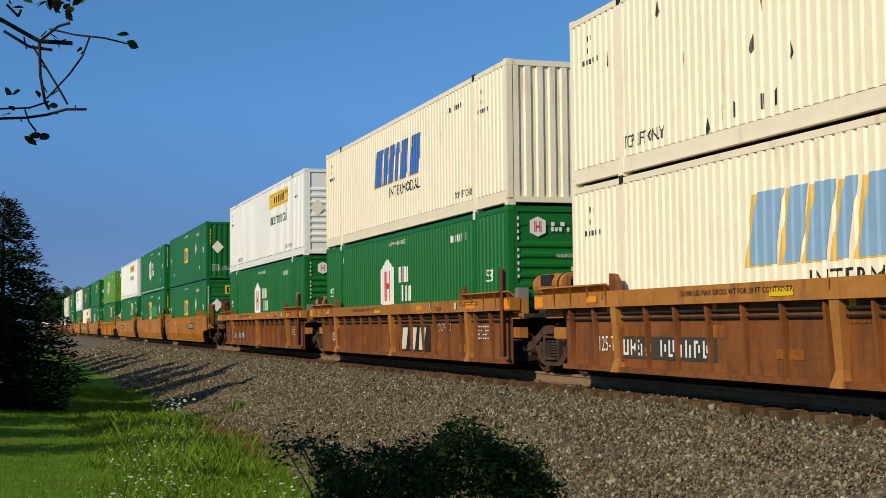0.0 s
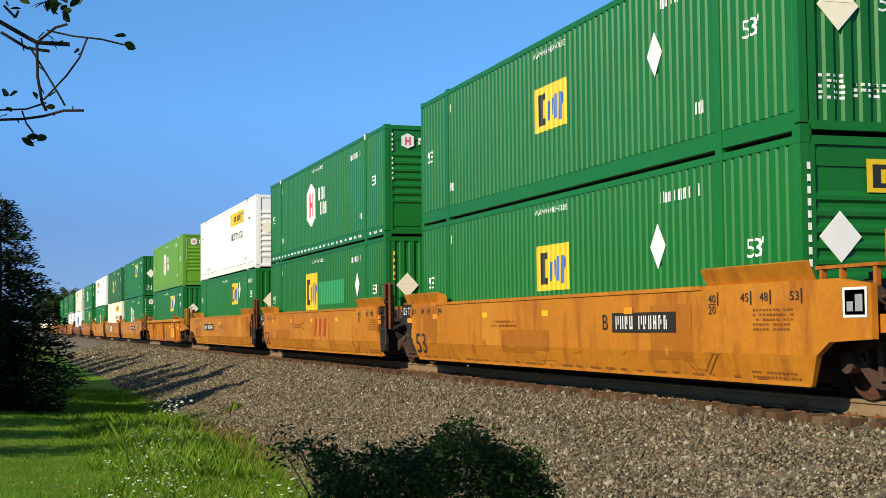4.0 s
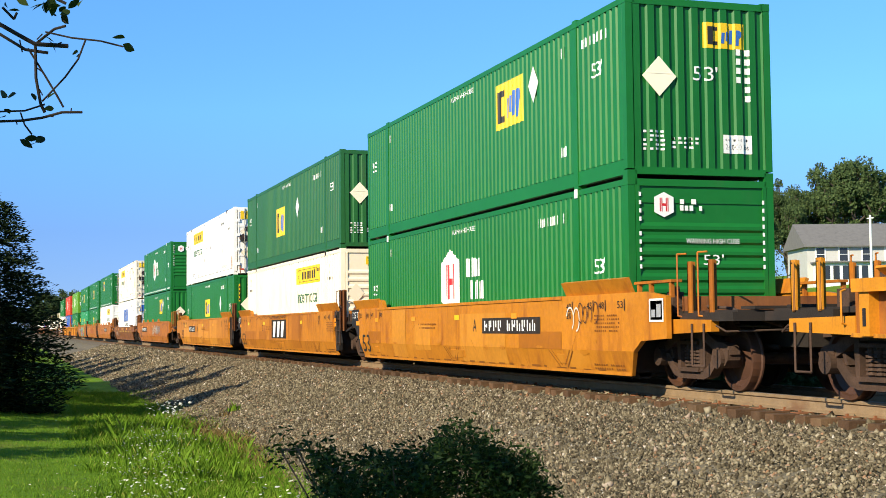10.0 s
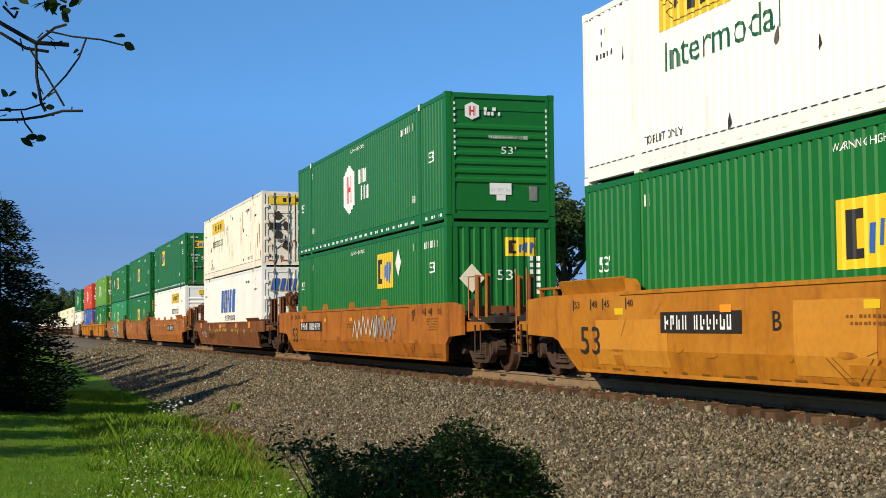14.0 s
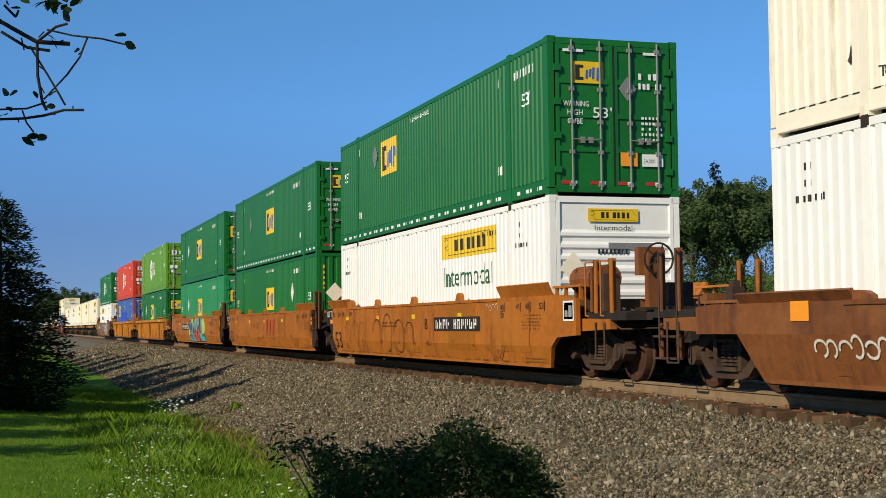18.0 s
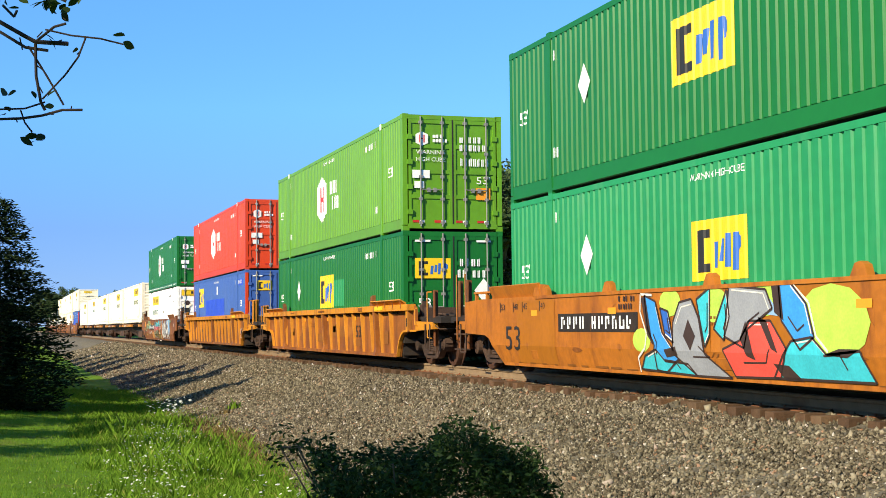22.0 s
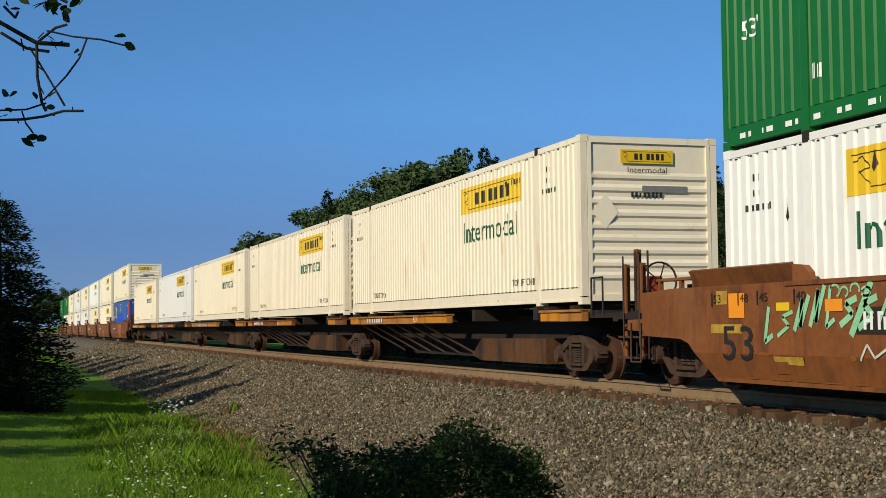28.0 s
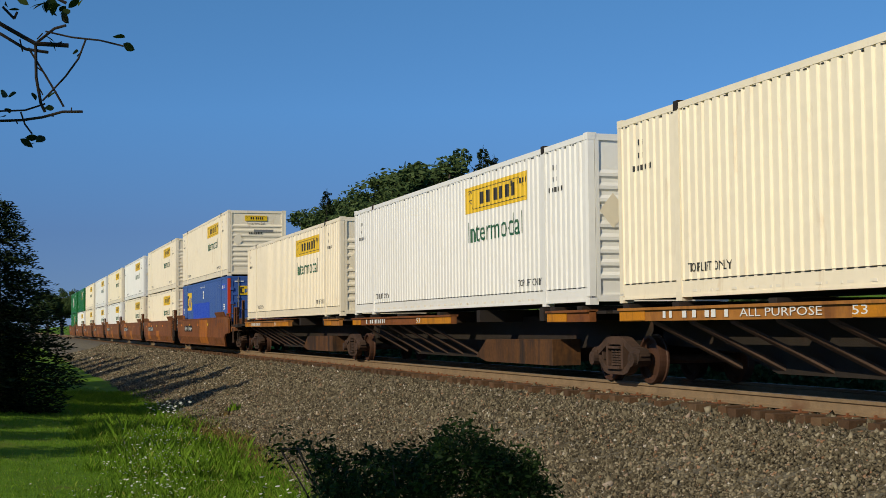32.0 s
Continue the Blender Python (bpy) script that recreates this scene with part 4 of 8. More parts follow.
def coupled_end(root, paint, s, x0, brake, high, ribbed=False):
    """Platform, draft gear, coupler, ladders, rails. s: 1 at the leading end, -1 at the rear; x0: where the box ends."""
    def X(u):
        return x0 + s * u

    def bx(g, u0, u1, *rest):
        a, b = sorted((X(u0), X(u1)))
        return g.box(a, b, *rest)
    part("end_platform", bx(bx(Geo(), 0.45, 3.35, -1.32, 1.32, 1.06, 1.13), 1.9, 3.4, -1.42, 1.42, 0.98, 1.10), M["grime"], root, "grimy steel end platform")
    part("draft_sill", bx(bx(Geo(), 0.1, 3.5, -0.36, 0.36, 0.62, 1.04), 0.2, 0.45, -1.4, 1.4, 0.5, 1.2), M["grime"], root)
    cp = Geo()
    cp.slab([(X(3.4), 0.74), (X(3.68), 0.76), (X(3.72), 0.70), (X(3.86), 0.72), (X(3.86), 1.0), (X(3.72), 1.02), (X(3.66), 0.94), (X(3.4), 0.96)], -0.13, 0.13)
    part("coupler", cp, M["dusty"], root, "rusty knuckle coupler")
    part("air_hose", Geo().path([(X(3.3), 0.45, 0.72), (X(3.5), 0.46, 0.5), (X(3.75), 0.36, 0.34), (X(3.9), 0.2, 0.36)], 0.025), M["black"], root, "black rubber air hose")
    tall = M["yellow_rail"] if ribbed else paint if paint is M["brown"] else M["old_orange"]
    loop = M["dusty"] if paint is M["brown"] else tall
    for y in (-1, 1):
        part("end_sill", Geo().slab([(X(1.45), 1.02), (X(2.82), 1.00), (X(2.82), 0.84), (X(1.45), 0.80)], *sorted((y * 1.31, y * 1.436))), M["yellow_rail"] if ribbed and paint is not M["brown"] else paint, root)
        part("step_stirrup", Geo().path([(X(2.32), y * 1.46, 0.95), (X(2.32), y * 1.46, 0.36), (X(2.66), y * 1.46, 0.36), (X(2.66), y * 1.46, 0.95)], 0.016), M["dusty"], root)
        if s > 0:
            stakes = ((2.05, 0.86, 1.98), (2.66, 0.86, 1.98)) if brake != "short" else ((2.60, 0.45, 1.72),)
        else:
            stakes = () if ribbed and paint is M["brown"] else ((2.30, 0.90, 1.72), (2.86, 0.90, 1.72)) if ribbed else ((2.56, 0.42, 2.02), (3.12, 0.42, 2.02))
        for k, (u, z0, z1) in enumerate(stakes):
            part("guide_stake", stake(Geo(), X(u), y * 1.33, z0, z1 - (0.0 if high else 0.15)), (M["brown"] if brake == "short" or s < 0 and not ribbed and (k == 0 or paint is M["old_orange"]) else tall), root)
            part("hand_rail", Geo().path([(X(u - 0.02), y * 1.38, z0 + 0.18), (X(u - 0.17), y * 1.44, z0 + 0.2), (X(u - 0.17), y * 1.44, z1 - 0.04), (X(u - 0.02), y * 1.37, z1 - 0.04)], 0.014), loop, root)
        if s < 0 and not ribbed:
            for z in (0.40, 0.72, 0.98):
                part("ladder_step", bx(Geo(), 2.5, 3.2, *sorted((y * 1.30, y * 1.42)), z, z + 0.03), M["dusty"], root)
        part("grab_iron", Geo().path([(X(1.62), y * 1.44, 0.92), (X(1.62), y * 1.50, 0.94), (X(1.62), y * 1.50, 1.30), (X(1.62), y * 1.44, 1.32)], 0.013), loop, root)
        part("uncoupling_lever", Geo().path([(X(2.9), y * 1.40, 0.92), (X(3.1), y * 1.36, 0.84), (X(3.45), y * 0.7, 0.86), (X(3.6), y * 0.2, 0.95)], 0.014), M["dusty"], root)
    part("end_crossbeam", bx(Geo(), 1.75, 2.0, -1.3, 1.3, 1.13, 1.34), M["dusty"] if ribbed else M["brown"], root)
    part("train_pipe", Geo().path([(X(0.5), -1.05, 1.18), (X(1.6), -1.15, 1.22), (X(2.4), -0.9, 1.16), (X(3.2), -0.55, 0.9)], 0.025), M["dusty"], root)
    part("retainer_valve", bx(bx(Geo(), 1.15, 1.34, -1.24, -1.06, 1.13, 1.42), 1.19, 1.30, -1.20, -1.10, 1.42, 1.50), M["dusty"], root)
    part("crossover_step", bx(Geo(), 3.05, 3.4, -1.1, 1.1, 1.14, 1.18), M["grime"], root)
    part("brake_rod", Geo().rod((X(0.4), -0.9, 0.8), (X(3.0), -0.5, 0.62), 0.03, 6).rod((X(1.6), -1.1, 0.95), (X(3.2), -0.75, 0.9), 0.02, 6), M["grime"], root)
    part("brake_cylinder", Geo().rod((X(2.55), -0.95, 0.9), (X(2.0), -0.95, 0.9), 0.13, 12), M["dusty"], root)
    if brake in ("drum", "wheel"):
        part("brake_stand", bx(bx(Geo(), 2.9, 3.05, -0.85, -0.6, 1.1, 2.1), 2.75, 2.9, -0.95, -0.5, 1.7, 2.15), M["brown"], root)
        if brake == "drum":
            part("air_reservoir", Geo().rod((X(1.05), -1.15, 1.68), (X(2.1), -1.10, 1.68), 0.23, 16), M["brown"], root, "rusty air reservoir drum")
            part("reservoir_saddle", bx(bx(Geo(), 1.2, 1.28, -1.35, -0.9, 1.12, 1.86), 1.88, 1.96, -1.35, -0.9, 1.12, 1.86), M["brown"], root)
            part("pipe_bracket", bx(Geo(), 2.2, 2.3, -1.3, -1.0, 1.1, 1.75), M["dusty"], root)
        part("brake_wheel", brake_wheel(X(3.15), -0.72, 1.95, 0.25), M["grime"], root, "spoked hand brake wheel")
        part("brake_box", bx(Geo(), 2.2, 2.45, -0.2, 0.25, 1.13, 1.6), M["dusty"], root)


def joint_end(root, paint, s, x0, plate, ribbed=False):
    """Half of an articulated joint over a shared bogie."""
    def X(u):
        return x0 + s * u

    def bx(g, u0, u1, *rest):
        a, b = sorted((X(u0), X(u1)))
        return g.box(a, b, *rest)
    part("end_platform", bx(Geo(), 0.10, 1.35, -1.3, 1.3, 1.04, 1.12), M["grime"], root)
    part("draft_sill", bx(bx(Geo(), 0.05, 1.5, -0.4, 0.4, 0.66, 1.04), 0.05, 0.25, -1.34, 1.34, 0.4, 1.25), M["grime"], root)
    if ribbed:
        for y in (-1, 1):
            part("end_box", bx(Geo(), 0.30, 0.80 if s > 0 else 1.05, *sorted((y * 1.20, y * 1.378)), 1.02, 1.40), M["tan"], root)
            part("guide_stake", stake(Geo(), X(0.45 if s > 0 else 0.08), y * (1.62 if s > 0 else 1.34), 0.30 if s > 0 else 1.1, 1.98 if s > 0 else 1.74), M["brown"], root)
        part("orange_patch", bx(Geo(), 0.46 if s > 0 else 0.70, 0.80 if s > 0 else 1.08, -1.592, -1.586, TOP - 0.22, TOP - 0.03), M["primer"], root, "bright orange reflective patch")
        part("hose", Geo().path([(X(0.3), -0.95, 0.92), (X(0.8), -0.9, 0.80), (X(1.3), -0.9, 0.82), (X(1.6), -0.9, 0.95)], 0.022), M["black"], root, "black rubber brake hose")
        part("brake_beam", bx(Geo(), 0.05, 0.75, -1.36, -1.2, 0.66, 0.86), M["tan"], root)
        if not plate:
            part("slack_adjuster", bx(Geo(), 0.3, 0.55, -1.3, -1.1, 1.12, 1.62), M["steel"], root)
            part("ladder_rung", Geo().path([(X(0.55), -1.42, 1.14), (X(0.55), -1.5, 1.14), (X(1.0), -1.5, 1.14), (X(1.0), -1.42, 1.14)], 0.014).path([(X(0.55), -1.42, 0.62), (X(0.55), -1.5, 0.62), (X(1.0), -1.5, 0.62), (X(1.0), -1.42, 0.62)], 0.014), M["dusty"], root)
        if plate:
            drum = part("air_reservoir", Geo().rod((X(2.25), -0.95, 1.63), (X(0.9), -0.92, 1.63), 0.22, 18), M["tan"], root, "orange air reservoir drum")
            part("drum_cap", Geo().rod((X(2.31), -0.952, 1.63), (X(2.25), -0.95, 1.63), 0.15, 16, 0.22), M["tan"], drum)
            part("drum_plate", bx(Geo(), 1.35, 1.85, -1.168, -1.1, 1.62, 1.82), M["black"], drum, "black data plate with white border")
            part("drum_band", Geo().rod((X(1.1), -0.925, 1.63), (X(1.04), -0.924, 1.63), 0.227, 18), M["grime"], drum)
            part("drum_saddle", bx(Geo(), 1.0, 2.1, -1.1, -0.7, 1.05, 1.44), M["grime"], root)
        return
    for y in (-1, 1):
        if plate:
            part("end_plate", Geo().slab([(X(0.0), 1.42), (X(1.02), 1.42), (X(1.04), 0.99), (X(0.72), 0.95), (X(0.42), 0.72), (X(0.10), 0.34), (X(-0.18), 0.32)], *sorted((y * 1.40, y * 1.50))), M["pit"], root, "black steel end plate")
            part("guide_stake", stake(Geo(), X(0.98), y * 1.3, 1.1, 1.62), M["brown"], root)
        else:
            part("end_plate", Geo().slab([(X(0.0), 1.40), (X(0.36), 1.40), (X(0.36), 0.98), (X(0.62), 0.52), (X(0.56), 0.30), (X(0.2), 0.28)], *sorted((y * 1.40, y * 1.50))), M["pit"], root, "black steel end plate")
            part("side_ladder", ladder(Geo(), X(0.56), y * 1.52, 0.45, 1.45, 0.44), M["dusty"], root)
            for u in (0.36, 0.78):
                part("guide_stake", stake(Geo(), X(u), y * 1.42, 0.85, 2.02), M["brown"], root)
                part("hand_rail", Geo().path([(X(u - 0.02), y * 1.44, 1.52), (X(u - 0.12), y * 1.50, 1.54), (X(u - 0.12), y * 1.50, 1.98), (X(u - 0.02), y * 1.44, 2.0)], 0.013), M["dusty"], root)
    part("end_box", Geo().slab([(X(0.25), 1.0), (X(0.25), 1.42), (X(0.9), 1.42), (X(1.4), 1.2), (X(1.4), 1.0)], -1.12, 1.12), M["old_orange"], root)
    part("brake_gear", bx(bx(Geo(), 0.55, 0.8, -1.22, -1.12, 0.98, 1.34), 0.95, 1.1, -1.2, -1.12, 1.05, 1.28).rod((X(0.3), -1.2, 0.9), (X(1.3), -1.15, 0.98), 0.03, 6), M["dusty"], root)
    part("hose", Geo().path([(X(0.4), -1.25, 0.98), (X(0.8), -1.34, 0.84), (X(1.2), -1.34, 0.9), (X(1.5), -1.2, 1.08)], 0.022), M["black"], root, "black rubber brake hose")
    if plate:
        fl = Flat().text("125 T", min(X(0.32), X(0.92)), 1.19, 0.17, 0.58)
        part("white_lettering", wrap(fl, lambda x: 0.0, [], "white_lettering"), M["letter"], root, place=pose(0, -1.502, 0))
        part("orange_reflector", bx(Geo(), 0.03, 0.30, -1.512, -1.504, 1.13, 1.36), M["old_orange"], root)
        part("orange_reflector", bx(Geo(), 0.04, 0.52, -1.515, -1.504, 1.0, 1.115), M["primer"], root)
        part("yellow_reflector", bx(Geo(), 0.03, 0.18, -1.512, -1.504, 0.64, 0.86), M["logo_yellow"], root)
    else:
        for z in (1.12, 0.98):
            part("orange_reflector", bx(Geo(), 0.03, 0.26, -1.512, -1.504, z, z + 0.1), M["primer"], root)


LOW_TOP, LOW_CREASE = 1.17, 0.78      # the low-sided brown well car
CREASE, LEAN = 0.54, 0.25          # height of the fold in a smooth side, and how far it leans in per metre below


def well_body(root, style, paint, lead, rear, bulkhead, lugs=False, TOP=TOP, CREASE=CREASE, flare=0.22):
    """Sides, floor and end bulkheads of a well. lead, rear: True where the end carries a coupler."""
    u1 = BOX_L
    arch = [(0.06, FLOOR_Z), (0.14, 0.36), (0.28, 0.56), (0.46, 0.70), (0.66, 0.765), (1.46, 0.78)]        # wheel arch of a ribbed end
    for y in (-1, 1):
        lo, hi = sorted((y * 1.48, y * YS))
        if lead and style == "ribbed":
            front = arch + [(1.46, TOP - 0.1), (1.2, TOP)]
        elif lead:
            front = [(0.40, FLOOR_Z), (0.62, 0.52), (0.92, 0.70), (1.75, 0.74), (1.75, TOP - 0.08), (1.1, TOP)]
        else:
            front = [(0.40, FLOOR_Z), (0.40, TOP)] if style == "ribbed" else [(0.30, FLOOR_Z), (0.12, 0.50), (0.03, 0.74), (0.0, TOP)]
        if rear and style == "ribbed" and paint is not M["brown"]:
            back = [(-u1 - 1.2, TOP), (-u1 - 1.46, TOP - 0.1)] + [(-u1 - u, z) for u, z in arch[::-1]]
        elif rear and style == "smooth":
            back = [(-u1 - 1.1, TOP), (-u1 - 2.05, TOP - 0.04), (-u1 - 2.05, 0.76), (-u1 - 0.85, 0.72), (-u1 - 0.62, 0.66), (-u1 + 0.02, FLOOR_Z)]
        else:
            back = [(-u1, TOP), (-u1, FLOOR_Z)] if style == "ribbed" else [(-u1, TOP), (-u1 + 0.02, 0.74), (-u1 + 0.10, 0.50), (-u1 + 0.30, FLOOR_Z)]
        if CREASE > 0.7:
            front, back = [(0.08, FLOOR_Z + 0.04), (1.5, 0.775), (1.5, TOP - 0.03), (1.2, TOP)], [(-u1 - 1.2, TOP), (-u1 - 1.6, TOP - 0.03), (-u1 - 1.6, 0.775), (-u1 - 0.08, FLOOR_Z + 0.04)]
        outline = front + back
        if style == "smooth":
            # the plate is vertical down to the crease, then leans in to the bottom flange
            def edge(ends):              # where an end's outline meets the crease
                for (xa, za), (xc, zc) in zip(ends, ends[1:]):
                    if min(za, zc) <= CREASE <= max(za, zc) and za != zc:
                        return xa + (xc - xa) * (CREASE - za) / (zc - za)
            xf, xb = (edge(front), edge(back)) if CREASE < 0.7 else (0.50, -u1 - 0.50)
            upper = [(xf, CREASE)] + [p for p in outline if p[1] > min(CREASE, 0.77)] + [(xb, CREASE)]
            side = part("side_plate", Geo().slab(upper, lo, hi), paint, root)
            low, xe, xr = y * (YS - (CREASE - FLOOR_Z) * LEAN), outline[0][0], outline[-1][0]
            part("lower_plate", Geo().add([(xf, y * YS, CREASE), (xb, y * YS, CREASE), (xr, low, FLOOR_Z), (xe, low, FLOOR_Z),
                                           (xf, y * 1.485, CREASE), (xb, y * 1.485, CREASE), (xr, low - y * 0.05, FLOOR_Z), (xe, low - y * 0.05, FLOOR_Z)],
                                          [(0, 1, 2, 3), (7, 6, 5, 4), (0, 3, 7, 4), (1, 5, 6, 2), (2, 6, 7, 3)] if y < 0 else [(3, 2, 1, 0), (4, 5, 6, 7), (4, 7, 3, 0), (2, 6, 5, 1), (3, 7, 6, 2)]), paint, root)
            def in_(z, out=0.0):
                return y * (YS - (CREASE - z) * LEAN + out)
            for u, w in ((14.55, 0.3), (8.3, 0.9), (2.4, 0.35)):
                part("lift_pad", Geo().add([(-u, in_(0.46), 0.46), (-u + w, in_(0.46), 0.46), (-u + w, in_(0.30), 0.30), (-u, in_(0.30), 0.30),
                                            (-u, in_(0.46, 0.010), 0.455), (-u + w, in_(0.46, 0.010), 0.455), (-u + w, in_(0.30, 0.010), 0.305), (-u, in_(0.30, 0.010), 0.305)],
                                           [(4, 5, 6, 7), (0, 4, 7, 3), (1, 2, 6, 5), (0, 1, 5, 4), (3, 7, 6, 2)]), paint, root)
            part("top_flange", Geo().box(-u1 + 1.9, -2.1, *sorted((y * 1.40, y * (YS + 0.02))), TOP - 0.05, TOP + 0.006), paint, root)
            part("bottom_flange", Geo().box(-u1 + (0.05 if rear else 0.32), 0.38 if lead else 0.28, *sorted((y * 1.40, y * (YS - (CREASE - FLOOR_Z) * LEAN + 0.012))), FLOOR_Z - 0.01, FLOOR_Z + 0.045), paint, root)
            if lugs:
                for u in (14.2, 11.2, 7.9, 4.5):
                    part("guide_lug", Geo().slab([(-u - 0.17, TOP), (-u + 0.17, TOP), (-u + 0.12, TOP + 0.13), (-u + 0.03, TOP + 0.17), (-u - 0.07, TOP + 0.15)], *sorted((y * 1.47, y * 1.57))), paint, root)
        else:
            side = part("side_plate", Geo().slab(outline, *sorted((y * 1.37, y * 1.42))), paint, root)
            single = paint is not M["brown"]
            bright = M["yellow_rail"] if single else M["tan"]
            deep = 0.15 if single else 0.25          # height of the top chord
            part("top_chord", Geo().box(-u1 - (1.30 if single else 1.75 if rear else 1.10), 1.30 if single else 0.82, *sorted((y * 1.38, y * 1.585)), TOP - deep, TOP), bright, root)
            part("bottom_chord", Geo().box(-u1 + 0.05, 0.40 if not lead else 0.05, *sorted((y * 1.40, y * 1.53)), FLOOR_Z - 0.01, FLOOR_Z + 0.07), paint, root)
            for z in (TOP - deep - 0.10, TOP - deep - 0.19) if not single else (TOP - deep - 0.05,):
                part("side_pipe", Geo().rod((-u1 + 0.1, y * 1.455, z), (0.42 if not single else 0.0, y * 1.455, z), 0.020, 6), M["grime"], root)
            rib = shared(("rib", paint.name, y), lambda: Geo().add(
                [(x, yy, z) for z, d in ((FLOOR_Z + 0.06, 1.465), (TOP - deep, 1.535)) for x, yy in ((-0.032, y * 1.41), (0.032, y * 1.41), (0.026, y * d), (-0.026, y * d))],
                [(0, 1, 5, 4), (1, 2, 6, 5), (2, 3, 7, 6), (3, 0, 4, 7)]).mesh("rib"))
            for k in range(19):
                if -u1 + 0.1 < 0.42 - k * 0.954 < (0.1 if lead else 0.4):
                    part("rib", rib, (M["orange_pale"] if paint in (M["rusty_orange"], M["worn_orange"]) else M["tan"]) if single else M["brown"] if k % 4 else bright, root, place=pose(0.42 - k * 0.954, 0, 0))
            post = shared(("post", paint.name, y), lambda: Geo().add(
                [(x, yy, z) for z, d, w in ((FLOOR_Z - 0.012, 1.57, 0.13), (FLOOR_Z + 0.2, 1.51, 0.075), (TOP - deep, 1.57, 0.10)) for x, yy in ((-w, y * 1.41), (w, y * 1.41), (w, y * d), (-w, y * d))],
                [q for k in (0, 4) for q in ((k, k + 1, k + 5, k + 4), (k + 1, k + 2, k + 6, k + 5), (k + 2, k + 3, k + 7, k + 6), (k + 3, k, k + 4, k + 7))] + [(0, 3, 2, 1)]).mesh("post"))
            for u in (13.95, 7.9, 1.9):
                part("post", post, bright if not single else paint, root, place=pose(-u, 0, 0))
            for s, x0, coupled in ((1, 0.0, lead), (-1, -u1, rear)):
                a, b = sorted((x0 + s * 0.80, x0 - s * 2.05))
                w = (b - a) / 4
                for k in range(4):
                    c = a + w * k
                    # tilted guide plates on brackets over the chord
                    part("guide_plate", Geo().add([(c + 0.012, y * 1.47, TOP + 0.004), (c + w - 0.012, y * 1.47, TOP + 0.004), (c + w - 0.012, y * 1.62, TOP + 0.10), (c + 0.012, y * 1.62, TOP + 0.10),
                                                   (c + 0.012, y * 1.47, TOP + 0.05), (c + w - 0.012, y * 1.47, TOP + 0.05), (c + w - 0.012, y * 1.61, TOP + 0.125), (c + 0.012, y * 1.61, TOP + 0.125)],
                                                  [(0, 1, 2, 3), (7, 6, 5, 4), (3, 2, 6, 7), (0, 4, 5, 1), (0, 3, 7, 4), (1, 5, 6, 2)] if y < 0 else [(3, 2, 1, 0), (4, 5, 6, 7), (7, 6, 2, 3), (1, 5, 4, 0), (4, 7, 3, 0), (2, 6, 5, 1)]), bright, root)
                    part("guide_gusset", Geo().add([(c + q, yy, z) for q in (w - 0.07, w - 0.03) for yy, z in ((y * 1.585, TOP - deep + 0.02), (y * 1.585, TOP), (y * 1.615, TOP + 0.09))],
                                                   [(0, 1, 2), (5, 4, 3), (0, 3, 4, 1), (1, 4, 5, 2), (2, 5, 3, 0)]), paint, root)
                cap = x0 - s * 2.05
                part("guide_cap", Geo().slab([(cap, TOP), (cap - s * 0.30, TOP), (cap - s * 0.26, TOP + 0.16), (cap - s * 0.16, TOP + 0.26), (cap, TOP + 0.28)], *sorted((y * 1.46, y * 1.55))), M["brown"], root)
                if coupled and not single:
                    part("orange_patch", Geo().box(*sorted((x0 + s * 1.35, x0 + s * 1.72)), -1.592, -1.586, TOP - 0.22, TOP - 0.03), M["primer"], root, "bright orange reflective patch") if y < 0 else None
                if coupled and single:
                    lip = [(x0 + s * u, z) for u, z in arch]
                    part("wheel_arch", Geo().slab(lip + [(x - s * 0.035, z + 0.045) for x, z in lip[::-1]], *sorted((y * 1.40, y * 1.50))), bright, root)
                    part("end_post", Geo().box(*sorted((x0 + s * 1.02, x0 + s * 1.20)), *sorted((y * 1.42, y * 1.55)), 0.79, TOP - deep), bright, root)
                    part("post_slot", Geo().box(*sorted((x0 + s * 1.08, x0 + s * 1.14)), *sorted((y * 1.551, y * 1.556)), 0.90, 1.10), M["pit"], root)
        if bulkhead:
            for s, x0 in ((1, 0.0), (-1, -u1)):
                X = (lambda u: x0 + s * u)
                a, b = X(0.5), X(-2.05)
                g = Geo()
                lo_y, hi_y = y * 1.50, y * 1.60
                g.add([(a, lo_y, TOP), (b, lo_y, TOP), (b, hi_y, TOP + flare), (a, hi_y, TOP + flare), (a, lo_y - y * 0.06, TOP), (b, lo_y - y * 0.06, TOP), (b, hi_y - y * 0.06, TOP + flare + 0.02), (a, hi_y - y * 0.06, TOP + flare + 0.02)],
                      [(0, 1, 2, 3), (7, 6, 5, 4), (0, 3, 7, 4), (1, 5, 6, 2), (3, 2, 6, 7), (0, 4, 5, 1)])
                part("guide_flare", g, paint, root)
                if s < 0:
                    part("guide_cap", Geo().slab([(b, TOP), (X(-2.42), TOP), (X(-2.40), TOP + flare * 0.45), (X(-2.28), TOP + flare * 0.85), (b, TOP + flare * 0.95)], *sorted((y * 1.46, y * 1.55))), paint, root)
                if (lead if s > 0 else rear):
                    frame_ = Geo().box(*sorted((X(0.52), X(1.75))), *sorted((y * 1.30, y * 1.47)), TOP + flare - 0.10, TOP + flare - 0.06)
                    for u in (0.60, 1.0, 1.65):
                        frame_.box(*sorted((X(u), X(u + 0.06))), *sorted((y * 1.40, y * 1.46)), TOP - 0.1, TOP + flare - 0.09)
                    part("guide_frame", frame_, M["brown"] if paint is M["brown"] else M["old_orange"], root)
                elif s < 0:
